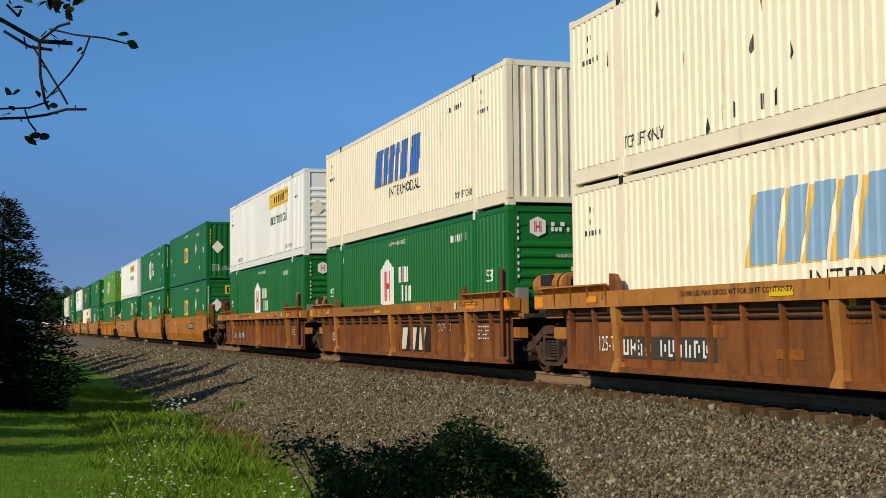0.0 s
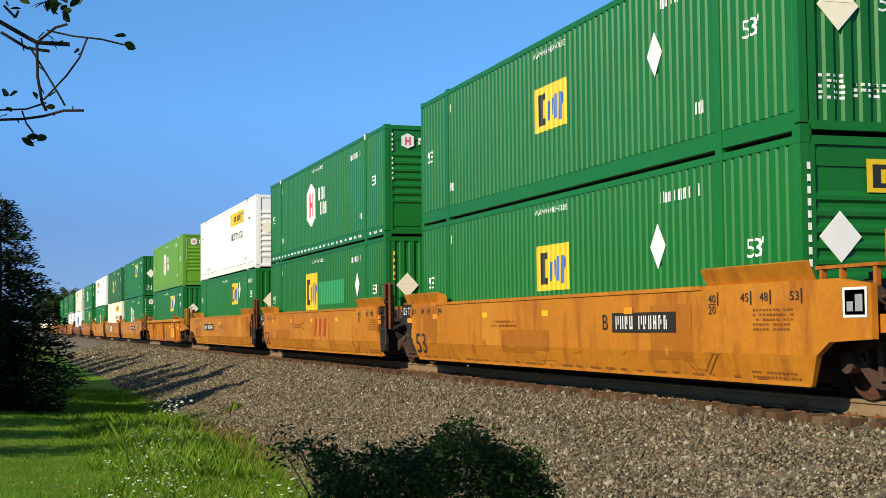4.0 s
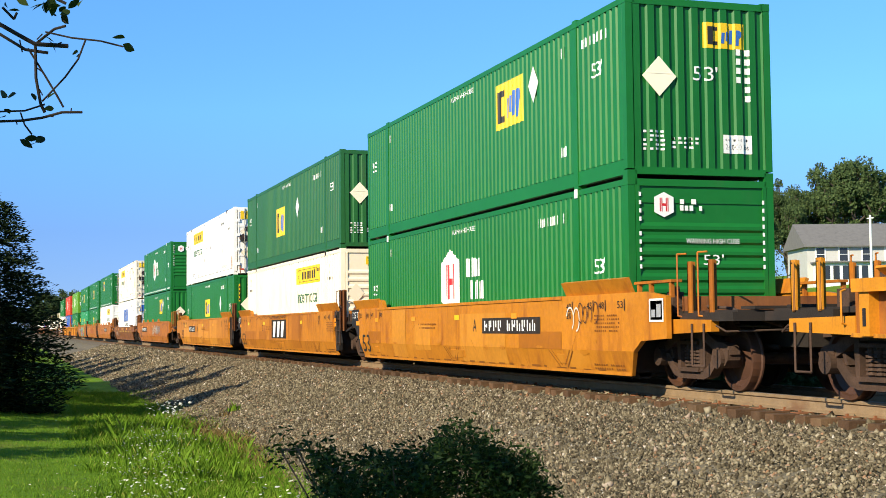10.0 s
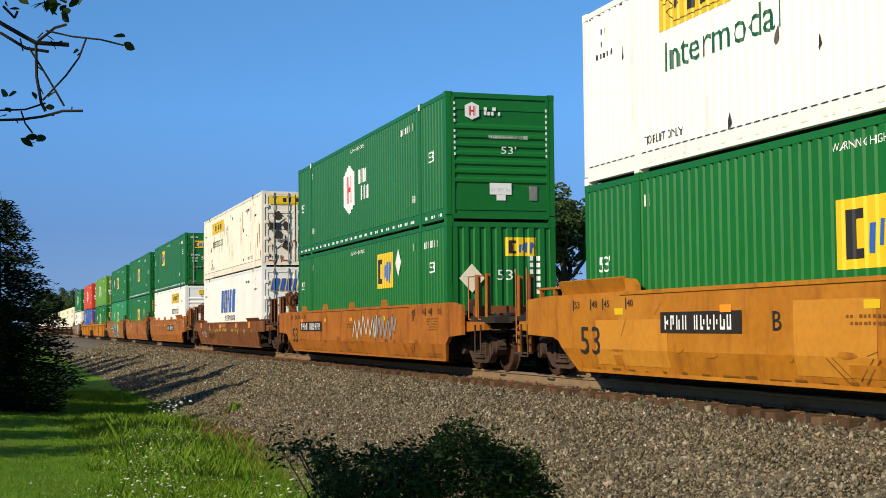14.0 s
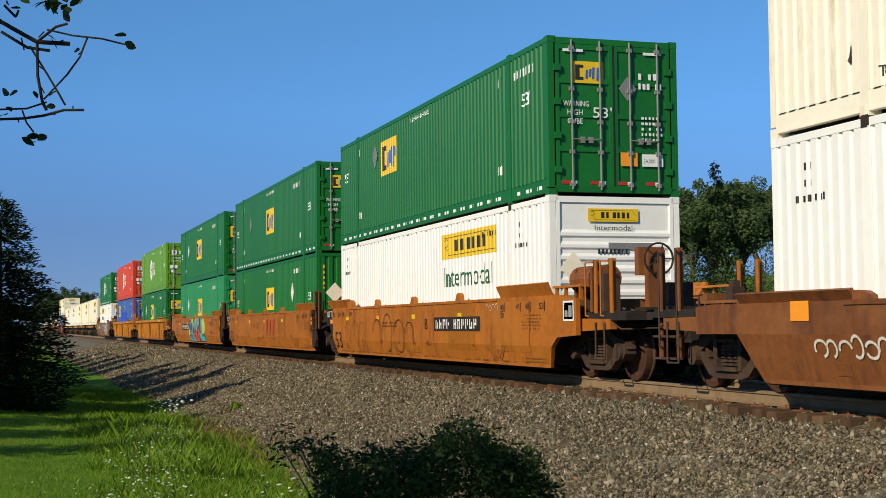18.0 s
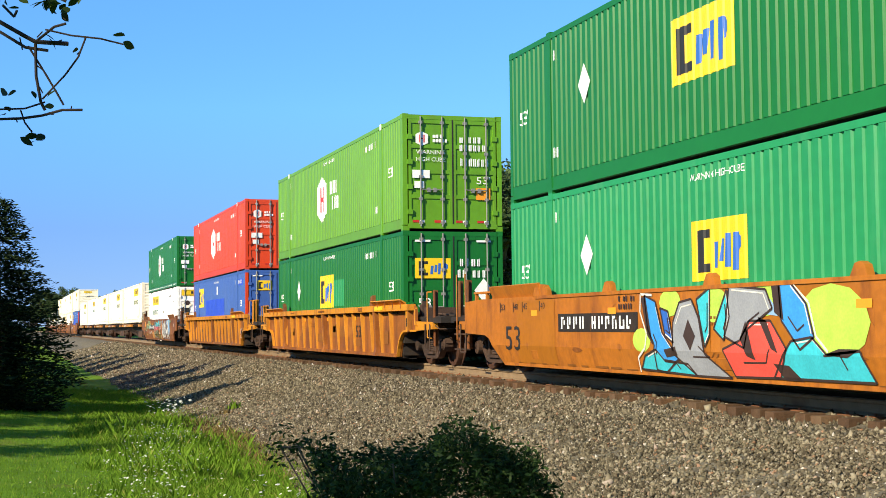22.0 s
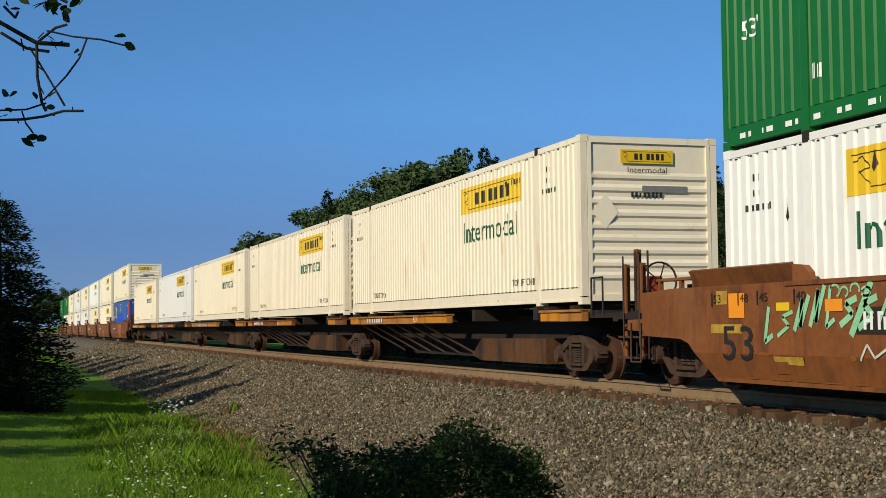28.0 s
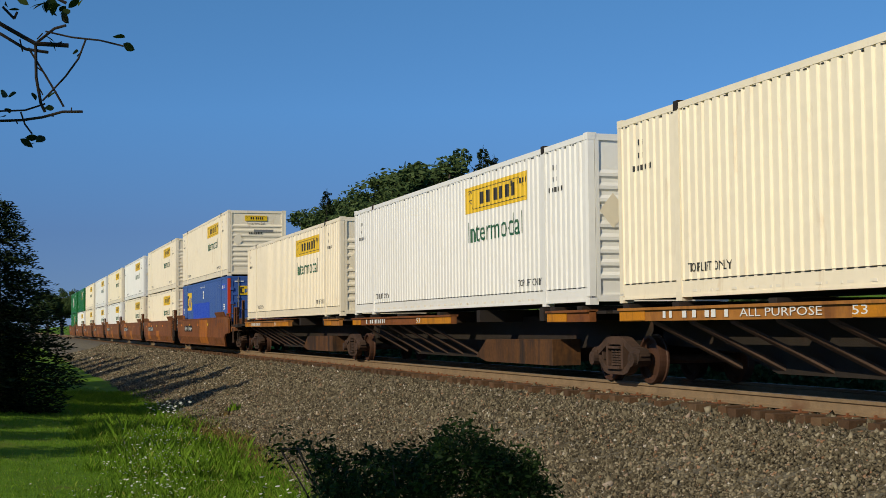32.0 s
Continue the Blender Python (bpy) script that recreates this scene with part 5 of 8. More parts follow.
                    part("guide_frame", Geo().box(*sorted((X(0.02), X(1.02))), *sorted((y * 1.30, y * 1.46)), TOP + 0.0, TOP + 0.05), M["brown"], root)
    part("well_floor", Geo().box(-u1 - 0.1, 0.1, -1.34, 1.34, FLOOR_Z - 0.03, FLOOR_Z + 0.02), M["grime"], root, "grimy well floor")
    part("floor_beam", Geo().box(-u1 - 0.1, 0.1, -1.2, -1.0, FLOOR_Z - 0.06, 0.34).box(-u1 - 0.1, 0.1, 1.0, 1.2, FLOOR_Z - 0.06, 0.34), M["grime"], root)
    for x in (0.12, -u1 - 0.12):
        part("bulkhead", Geo().box(x - 0.05, x + 0.05, -1.36, 1.36, 0.2, 1.25), M["grime"], root)


def leant(me, CREASE=CREASE):
    """Cuts marks at the crease of a smooth side and leans their lower part in with the plate."""
    bm = bmesh.new()
    bm.from_mesh(me)
    bmesh.ops.bisect_plane(bm, geom=bm.verts[:] + bm.edges[:] + bm.faces[:], plane_co=(0, 0, CREASE), plane_no=(0, 0, 1), dist=1e-5)
    for v in bm.verts:
        if v.co.z < CREASE:
            v.co.y += (CREASE - v.co.z) * LEAN
    bm.to_mesh(me)
    bm.free()
    return me


def stuck(root, flats, y=-YS, lean=None):
    for key, fl in flats.items():
        if fl.f:
            me = wrap(fl, lambda x: 0.0, [], "marking", LAYER.get(key, 1))
            if lean:
                me = leant(me, lean)
            part({"letter": "white_lettering", "black": "black_lettering", "logo_yellow": "yellow_reflector", "primer": "orange_patch", "grime": "number_board",
                  "car_red": "red_emblem", "board": "number_board", "faded_ink": "faded_lettering", "orange_pale": "faded_panel", "orange_deep": "repainted_panel"}.get(key, "paint_tag"), me, M[key], root, place=pose(0, y - 0.003, 0))


def car_marks(number_at=None, logo_at=None, logo="car_red", fifty=True, squares=True, letter_at=None, seed=1, ribbed=False, board=False, wide=3.1):
    fl = {k: Flat() for k in M}
    rnd = random.Random(seed)
    if fifty:
        fl["black"].text("53", -15.80, 0.45 if seed in (7, 11, 12, 16, 19) else 0.31, 0.45, 0.78)
    if number_at is not None:
        z0, z1 = (0.38, 0.72) if ribbed else (0.80, 1.10)
        fl["board" if ribbed else "grime"].rect(-number_at - wide, -number_at, z0, z1)
        step = (wide - 0.5) / 10.0
        for k in range(10):
            x = -number_at - wide + 0.14 + step * k + (0.9 * step if k > 3 else 0)
            w = step * rnd.uniform(0.55, 0.72)
            # one unreadable sign: two uprights and now and then a bar
            f = fl["letter"].rect(x, x + 0.2 * step, z0 + 0.05, z1 - 0.05).rect(x + w - 0.2 * step, x + w, z0 + 0.05 + rnd.choice((0, 0.07)), z1 - 0.05 - rnd.choice((0, 0.06)))
            if rnd.random() < 0.7:
                zb = rnd.choice((z0 + 0.05, z1 - 0.09, (z0 + z1) / 2 - 0.02))
                f.rect(x + 0.2 * step, x + w - 0.2 * step, zb, zb + 0.04)
    if letter_at is not None:
        fl["black"].text(letter_at[0], -letter_at[1], 0.84, 0.24, 0.2)
    if logo_at is not None:
        f = fl[logo]
        h0, h1 = (0.34, 0.86) if board == "low" else (0.64, 1.18)
        if board:
            fl["grime"].rect(-logo_at - 0.22, -logo_at + 2.4, h0 - 0.04, h1 + 0.06)
        for k, w in ((0.0, 0.30), (0.62, 0.30), (1.25, 0.36)) if not board else ((0.05, 0.46), (0.8, 0.46), (1.5, 0.5)):
            f.poly([(-logo_at + k, h0), (-logo_at + k + w * 0.8, h0), (-logo_at + k + w + 0.1, h1), (-logo_at + k + 0.1, h1)])
    if squares:
        for u in (14.3, 11.0, 7.8, 4.4):
            fl["logo_yellow" if rnd.random() < 0.6 else "primer"].rect(-u - 0.16, -u + 0.14, 1.08, 1.18)
    for z in (0.98, 0.90):
        fl["faded_ink"].bars(-10.6 if number_at is None or number_at < 8 else -8.3, z, 16, 0.085, 0.04, 0.25, seed + int(z * 50))
    if ribbed:
        if seed < 4:
            fl["letter"].text("125-T", -14.77, 0.48, 0.24, 0.60)
        elif seed == 4:
            fl["black"].text("A", -14.05, 0.62, 0.22, 0.2)
            fl["cream"].rect(-15.95, -15.78, 0.55, 0.80)
        elif seed == 8:
            fl["black"].rect(-14.15, -12.8, 0.80, 1.0)
            fl["letter"].bars(-14.08, 0.82, 9, 0.14, 0.15, 0.3, 5)
        fl["faded_ink"].text("53", -13.45, 0.46 if seed < 4 else 0.40, 0.30, 0.48)
        if seed < 5:
            fl["spray_white"].bars(-1.45, 0.86, 5, 0.14, 0.035, 0.2, seed).bars(-1.45, 0.78, 5, 0.14, 0.035, 0.2, seed + 1).bars(-1.45, 0.70, 5, 0.14, 0.035, 0.2, seed + 2).bars(-1.45, 0.62, 5, 0.14, 0.035, 0.2, seed + 3)
        for k in range(6):
            x, z = -14.0 + 2.2 * k + rnd.uniform(0, 0.9), rnd.uniform(0.32, 0.75)
            fl["faded_ink" if seed > 5 else "rusty_orange"].rect(x, x + rnd.uniform(0.3, 0.8), z, z + rnd.uniform(0.1, 0.25))
        return fl
    for u, n in ((1.90, "40"), (1.05, "45"), (0.58, "48"), (-0.12, "53")):
        fl["black"].text(n, -u, 1.20, 0.11, 0.2).rect(-u + 0.24, -u + 0.27, 1.16, 1.34)
        v = BOX_L - u - 0.25
        fl["black"].text(n, -v, 1.20, 0.11, 0.2).rect(-v - 0.06, -v - 0.03, 1.16, 1.34)
    fl["black"].rect(-1.9, -1.7, 1.175, 1.185).text("20", -1.9, 1.05, 0.11, 0.2)
    for k in range(5):
        fl["faded_ink"].bars(-0.75, 1.08 - 0.06 * k, 12, 0.08, 0.028, 0.25, seed + 8 + k)
    for z in (0.30, 0.24):
        fl["faded_ink"].bars(-0.9, z, 13, 0.09, 0.028, 0.25, seed + 20 + int(z * 100))
    for u in (8.2, 2.2):
        for s in (-1, 1):
            fl["faded_ink"].stroke([(-u + s * 0.52, 0.52), (-u + s * 0.16, 0.24)], 0.022).stroke([(-u + s * 0.40, 0.53), (-u + s * 0.06, 0.27)], 0.014)
    # plates of another orange, touched-up and faded, with rubbed spots along the crease
    x = -15.2
    while x < -0.5:
        w = rnd.uniform(0.9, 2.8)
        key = rnd.choice(("orange_pale", "orange_deep", "orange_deep", None, None)) if seed < 12 else rnd.choice((None, None, "old_orange", "orange_deep" if seed in (12, 14, 15, 16) else None))
        if key and x + w < 0.3:
            z0 = rnd.choice((FLOOR_Z + 0.06, 0.30, CREASE, 0.42))
            fl[key].rect(x, x + w, z0, rnd.choice((CREASE + 0.3, 1.0, 1.2, 1.36)))
        x += w + rnd.uniform(0.1, 1.2)
    for k in range(9):
        x, z = -15.0 + 1.62 * k + rnd.uniform(0, 1.0), CREASE + rnd.uniform(-0.05, 0.05)
        w, h = rnd.uniform(0.1, 0.5), rnd.uniform(0.02, 0.07)
        fl["orange" if seed < 12 else "rusty_orange"].poly([(x, z), (x + w * 0.3, z - h), (x + w * 0.7, z - h * 0.8), (x + w, z), (x + w * 0.75, z + h), (x + w * 0.2, z + h * 1.3)])
    for k in range(26):                      # rust along the bottom edge and scratches
        x = -15.3 + 0.58 * k
        fl["faded_ink"].rect(x, x + rnd.uniform(0.05, 0.5), FLOOR_Z + 0.05, FLOOR_Z + rnd.uniform(0.06, 0.09))
    for k in range(10):
        x, z = -rnd.uniform(0, 15), rnd.uniform(0.3, 1.3)
        fl["faded_ink"].stroke([(x, z), (x + rnd.uniform(-0.25, 0.25), z - rnd.uniform(0.05, 0.3))], 0.008)
    return fl


def well_car(style, colour, lead_coupler, rear_coupler, label, marks, bulkhead=True, brake=False, high=False, low=False):
    root = thing("well_car", label, "well car", "railcars of the train")
    paint = M[colour]
    crease = LOW_CREASE if low else CREASE
    well_body(root, style, paint, lead_coupler, rear_coupler, bulkhead, colour == "old_orange", LOW_TOP if low else TOP, crease, 0.12 if low else 0.22)
    (coupled_end(root, paint, 1, 0.0, brake, high, style == "ribbed") if lead_coupler else joint_end(root, paint, 1, 0.0, False, style == "ribbed"))
    (coupled_end(root, paint, -1, -BOX_L, False, high, style == "ribbed") if rear_coupler else joint_end(root, paint, -1, -BOX_L, True, style == "ribbed"))
    bogie(root, 1.55 if lead_coupler else 1.62)
    if rear_coupler:
        bogie(root, -BOX_L - 1.6)
    stuck(root, marks, -YS + (0.0 if style == "smooth" else 0.138), crease if style == "smooth" else None)
    if style == "ribbed":
        chord = {k: Flat() for k in M}
        if colour == "brown":
            chord["black"].text("53,900 LBS MAX GROSS WT FOR 20 FT CONTAINER", -11.6, 1.28, 0.085, 2.9)
            chord["logo_yellow"].rect(-9.25, -8.7, 1.24, 1.34)
            chord["primer"].rect(-5.4, -4.95, 1.25, 1.35).rect(-1.75, -1.2, 1.24, 1.37).rect(-14.9, -14.5, 1.26, 1.36)
            chord["spray_white"].stroke([(-4.35, 1.40), (-4.3, 1.28), (-4.22, 1.20)], 0.03).rect(-2.55, -2.4, 1.24, 1.38)
            chord["faded_ink"].bars(-2.2, 1.36, 12, 0.1, 0.03, 0.2, 4).bars(-2.2, 1.31, 12, 0.1, 0.03, 0.2, 5).rect(-3.9, -3.5, 1.23, 1.31)
        else:
            chord["faded_ink"].bars(-8.3, 1.33, 9, 0.09, 0.06, 0.3, 6).bars(-12.5, 1.33, 7, 0.08, 0.05, 0.3, 7).rect(-3.4, -3.0, 1.31, 1.40)
            chord["logo_yellow"].rect(-1.7, -0.9, 1.31, 1.41)
        for u in (14.3, 7.95, 3.0):
            chord["faded_ink"].rect(-u, -u + 0.02, 1.29, 1.425)
        stuck(root, chord, -1.586)
    return root


def spine_car(lead_coupler, rear_coupler, label, seed):
    """One unit of an articulated spine car: a deep centre sill, side rails and braces."""
    root = thing("spine_car", label, "spine car", "railcars of the train")
    u1, DZ = BOX_L, 1.275
    part("centre_sill", Geo().slab([(0.9, 0.62), (0.9, 1.12), (-u1 - 0.6, 1.12), (-u1 - 0.6, 0.62), (-u1 + 2.2, 0.52), (-u1 + 3.2, 0.24), (-3.4, 0.24), (-2.4, 0.52)], -0.42, 0.42), M["grime"], root, "dark grimy centre sill")
    # added box, browner than the sill: shows the sill's sunlit lower part
    part("side_box", Geo().slab([(-6.75, 0.30), (-6.1, 0.66), (-2.45, 0.68), (-2.45, 0.20), (-6.1, 0.20)], -0.98, -0.42), M["underbox"], root, "rust-brown box standing in for the sunlit lower sill")
    for y in (-1, 1):
        for u0, u2 in ((-0.25, 1.6), (7.1, u1 - 0.25)):
            part("side_rail", Geo().box(-u2, -u0, *sorted((y * 1.30, y * 1.42)), 0.99, 1.17).box(-u2, -u0, *sorted((y * 1.26, y * 1.46)), 1.15, 1.19), M["brown" if seed % 2 else "tan"], root)
            part("rail_cap", Geo().box(-u2 + 0.02, -u2 + 0.9, *sorted((y * 1.425, y * 1.432)), 1.0, 1.15), M["yellow_rail"], root, "yellow painted rail end")
            if u0 > 5:
                part("rail_cap", Geo().box(-u0 - 2.6, -u0 - 0.02, *sorted((y * 1.425, y * 1.432)), 1.0, 1.15), M["yellow_rail"], root, "yellow painted rail end")
        for k in range(6):
            u = 9.0 + k * 1.15
            part("brace", Geo().add([(-u, y * 1.38, 1.0), (-u - 0.14, y * 1.38, 1.0), (-u + 0.85, y * 0.42, 0.36), (-u + 0.71, y * 0.42, 0.36),
                                     (-u, y * 1.34, 0.94), (-u - 0.14, y * 1.34, 0.94), (-u + 0.85, y * 0.42, 0.28), (-u + 0.71, y * 0.42, 0.28)],
                                    [(0, 1, 3, 2), (4, 6, 7, 5), (0, 4, 5, 1), (0, 2, 6, 4), (1, 5, 7, 3)]), M["dusty"], root)
    for u in (0.3, 1.5, 2.02, 5.5, 8.2, 11.5, POSTS[1], 15.8):
        part("cross_arm", Geo().box(-u - 0.1, -u + 0.1, -1.36, 1.36, 1.02, 1.26), M["grime"], root)
    part("end_deck", Geo().box(-1.6, 0.6, -1.28, 1.28, 1.12, 1.17).box(-u1 - 0.3, -u1 + 1.7, -1.28, 1.28, 1.12, 1.17), M["grime"], root)
    bogie(root, -0.78 if lead_coupler else 0.48, 0.84)
    if lead_coupler or rear_coupler:
        s, x0 = (1, 0.0) if lead_coupler else (-1, -u1)
        a, b = sorted((x0 + s * 0.3, x0 + s * 2.6))
        part("end_platform", Geo().box(a, b, -1.3, 1.3, 1.04, 1.12), M["grime"], root)
        part("draft_sill", Geo().box(a, b, -0.4, 0.4, 0.6, 1.04), M["grime"], root)
        part("coupler", Geo().slab([(x0 + s * 2.5, 0.72), (x0 + s * 2.95, 0.72), (x0 + s * 2.95, 1.0), (x0 + s * 2.5, 0.96)], -0.13, 0.13), M["dusty"], root, "rusty knuckle coupler")
        for y in (-1, 1):
            part("guide_stake", stake(Geo(), x0 + s * 1.9, y * 1.2, 1.1, 2.1), M["brown"], root)
            part("side_ladder", ladder(Geo(), x0 + s * 2.3, y * 1.3, 0.4, 2.05, 0.42), M["grime"], root)
            part("hand_rail", Geo().path([(x0 + s * 0.5, y * 1.35, 1.1), (x0 + s * 0.5, y * 1.35, 1.7), (x0 + s * 0.95, y * 1.35, 1.7), (x0 + s * 0.95, y * 1.35, 1.1)], 0.016), M["grime"], root)
        part("brake_stand", Geo().box(*sorted((x0 + s * 1.2, x0 + s * 1.4)), -0.75, -0.5, 1.1, 1.7), M["car_red"], root)
        part("brake_wheel", brake_wheel(x0 + s * 1.5, -0.6, 1.62, 0.3), M["grime"], root, "spoked hand brake wheel")
    if rear_coupler:
        bogie(root, -u1 + 0.78, 0.84)
    fl = {k: Flat() for k in M}
    fl["letter"].bars(-14.4, 1.03, 4, 0.2, 0.11, 0.3, seed).bars(-13.5, 1.03, 6, 0.18, 0.11, 0.3, seed + 1)
    fl["letter"].text("53", -9.7, 1.03, 0.11, 0.3)
    if seed == 4:
        fl["letter"].text("ALL PURPOSE", -12.2, 1.03, 0.11, 1.9)
    stuck(root, fl, -1.424)
    return root


# ---------------------------------------------------------------- the train
YC = 10.56
UPPER_Z, LOWER_Z, SINGLE_Z = 3.257, 0.361, 1.275
MOVERS = []                      # (thing, leading end at 16 s, height)
BUILT = {}


def place_box(spec, lead, z):
    key = spec[0]
    if key not in BUILT:
        BUILT[key] = BOXES[key]()
        ob = BUILT[key]
    else:
        ob = copy_thing(BUILT[key], Matrix())
    if len(spec) > 1:
        ob["label"] = spec[1]
    MOVERS.append((ob, lead, z))


BOXES = {
    "green_yellow_ribs": lambda: container("green", "yellow", "ribs", "dark green corrugated container with a yellow logo panel"),
    "green_yellow_dash": lambda: container("green", "yellow", "door", "dark green container, white dashes along its bottom rail", True),
    "deep_yellow_ribs": lambda: container("deep_green", "yellow", "ribs", "dull green corrugated container with a yellow logo panel", logo=(9.95, 0.95, 1.45, 1.0), diamond=6.2),
    "mint_yellow_door": lambda: container("mint", "yellow", "door", "faded green container with a yellow logo panel", logo=(8.88, 1.15, 1.5, 0.85), diamond=3.6),
    "patched_yellow_ribs": lambda: container("green", "yellow", "ribs", "green container with a fresh green repainted patch", False, False, ("mint", -8.0, -4.6, 1.25, 1.95), (9.87, 1.1, 1.72, 1.17), 3.0),
    "green_centre_ribs": lambda: container("green", "yellow", "ribs", "dark green corrugated container with a central yellow panel", logo=(8.85, 1.18, 1.5, 0.82), diamond=3.9),
    "green_centre_slats": lambda: container("green", "yellow", "slats", "dark green container, central yellow panel, slatted end wall", logo=(8.85, 1.18, 1.5, 0.82), diamond=3.9),
    "green_centre_dash": lambda: container("green", "yellow", "door", "dark green container, central yellow panel, white rail dashes", True, logo=(8.85, 1.12, 1.5, 0.92), diamond=3.9),
    "green_centre_door": lambda: container("green", "yellow", "door", "dark green container with central yellow panel and barred doors", logo=(9.4, 1.12, 1.8, 0.98), diamond=3.6),
    "green_patch_door": lambda: container("green", "yellow", "door", "dark green container, yellow panel beside a fresh green patch", False, False, ("mint", -7.55, -6.3, 1.15, 1.92), (9.4, 1.12, 1.8, 0.98), 3.6),
    "green_hex_slats": lambda: container("green", "hexagon", "slats", "dark green container with a white hexagon emblem"),
    "green_hex_slats_dash": lambda: container("green", "hexagon", "slats", "green container with hexagon emblem and white rail dashes", True),
    "green_hex_door": lambda: container("green", "hexagon", "door", "dark green container with hexagon emblem and door rods", True),
    "lime_hex_slats": lambda: container("lime", "hexagon", "slats", "light green container with a white hexagon emblem"),
    "lime_hex_door": lambda: container("lime", "hexagon", "door", "light green container with barred double doors"),
    "red_hex_door": lambda: container("red", "hexagon", "door", "bright red container with a white hexagon emblem"),
    "blue_yellow_door": lambda: container("blue", "yellow", "door", "blue container with a darker repainted rectangle", False, False, ("blue_patch", -11.65, -5.7, 1.0, 1.85), (14.2, 1.54, 1.9, 0.92), 2.2),
    "white_banner_slats": lambda: container("white", "banner", "slats", "white corrugated container with a yellow banner"),
    "white_banner_door": lambda: container("white", "banner", "door", "white container with rust marks and barred doors", False, True),
    "worn_banner_door": lambda: container("worn_white", "banner", "door", "rust-streaked white container with barred doors", False, True),
    "cream_banner_slats": lambda: container("cream", "banner", "slats", "cream corrugated container with a yellow banner"),
    "cream_swoosh_ribs": lambda: container("cream", "swoosh", "ribs", "cream corrugated container with blue and amber emblem"),
    "cream_pale_swoosh": lambda: container("cream", "pale_swoosh", "ribs", "cream container with large pale blue emblem"),
    "cream_plain": lambda: container("cream", "plain", "ribs", "plain cream container with worn corrugated walls", False, True),
    "white_blue_swoosh": lambda: container("white", "blue_swoosh", "door", "white container with a blue emblem and barred doors"),
}

# number: upper box, lower box
STACKS = {
    0: ("cream_plain", "cream_pale_swoosh"), 1: ("cream_swoosh_ribs", "green_hex_slats"), 2: ("white_banner_slats", "green_hex_slats"),
    3: ("green_centre_ribs", "green_centre_slats"), 4: ("green_hex_slats_dash", "patched_yellow_ribs"), 5: ("white_banner_slats", "green_yellow_ribs"),
    6: ("lime_hex_slats", "green_yellow_ribs"), 7: ("green_yellow_ribs", "green_hex_slats"), 8: ("deep_yellow_ribs", "cream_banner_slats"),
    9: ("white_banner_door", "green_centre_ribs"), 10: ("green_hex_slats_dash", "green_yellow_ribs"), 11: ("worn_banner_door", "white_blue_swoosh"),
    12: ("green_yellow_dash", "white_banner_slats"), 13: ("green_centre_dash", "green_centre_ribs"), 14: ("green_centre_door", "mint_yellow_door"),
    15: ("lime_hex_door", "green_patch_door"), 16: ("red_hex_door", "blue_yellow_door"), 17: ("green_hex_door", "white_banner_door"),
    18: ("cream_banner_slats",), 19: ("cream_banner_slats",), 20: ("cream_banner_slats",), 21: ("white_banner_slats",), 22: ("cream_banner_slats",),
    23: ("cream_banner_slats", "blue_yellow_door"), 24: ("cream_banner_slats", "cream_banner_slats"), 25: ("white_banner_slats", "cream_banner_slats"),
    26: ("cream_banner_slats", "white_banner_slats"), 27: ("white_banner_slats", "white_banner_slats"), 28: ("cream_banner_slats", "cream_banner_slats"),
    29: ("green_yellow_ribs", "white_banner_slats"), 30: ("green_hex_slats", "green_yellow_ribs"),
}
for i in range(25, 31):
    LEAD[i] = LEAD[24] - 19.4 * (i - 24)

for i, boxes in STACKS.items():
    if len(boxes) == 1:
        place_box((boxes[0],), LEAD[i], SINGLE_Z)
    else:
        place_box((boxes[0],), LEAD[i], UPPER_Z)
        place_box((boxes[1],), LEAD[i], LOWER_Z)


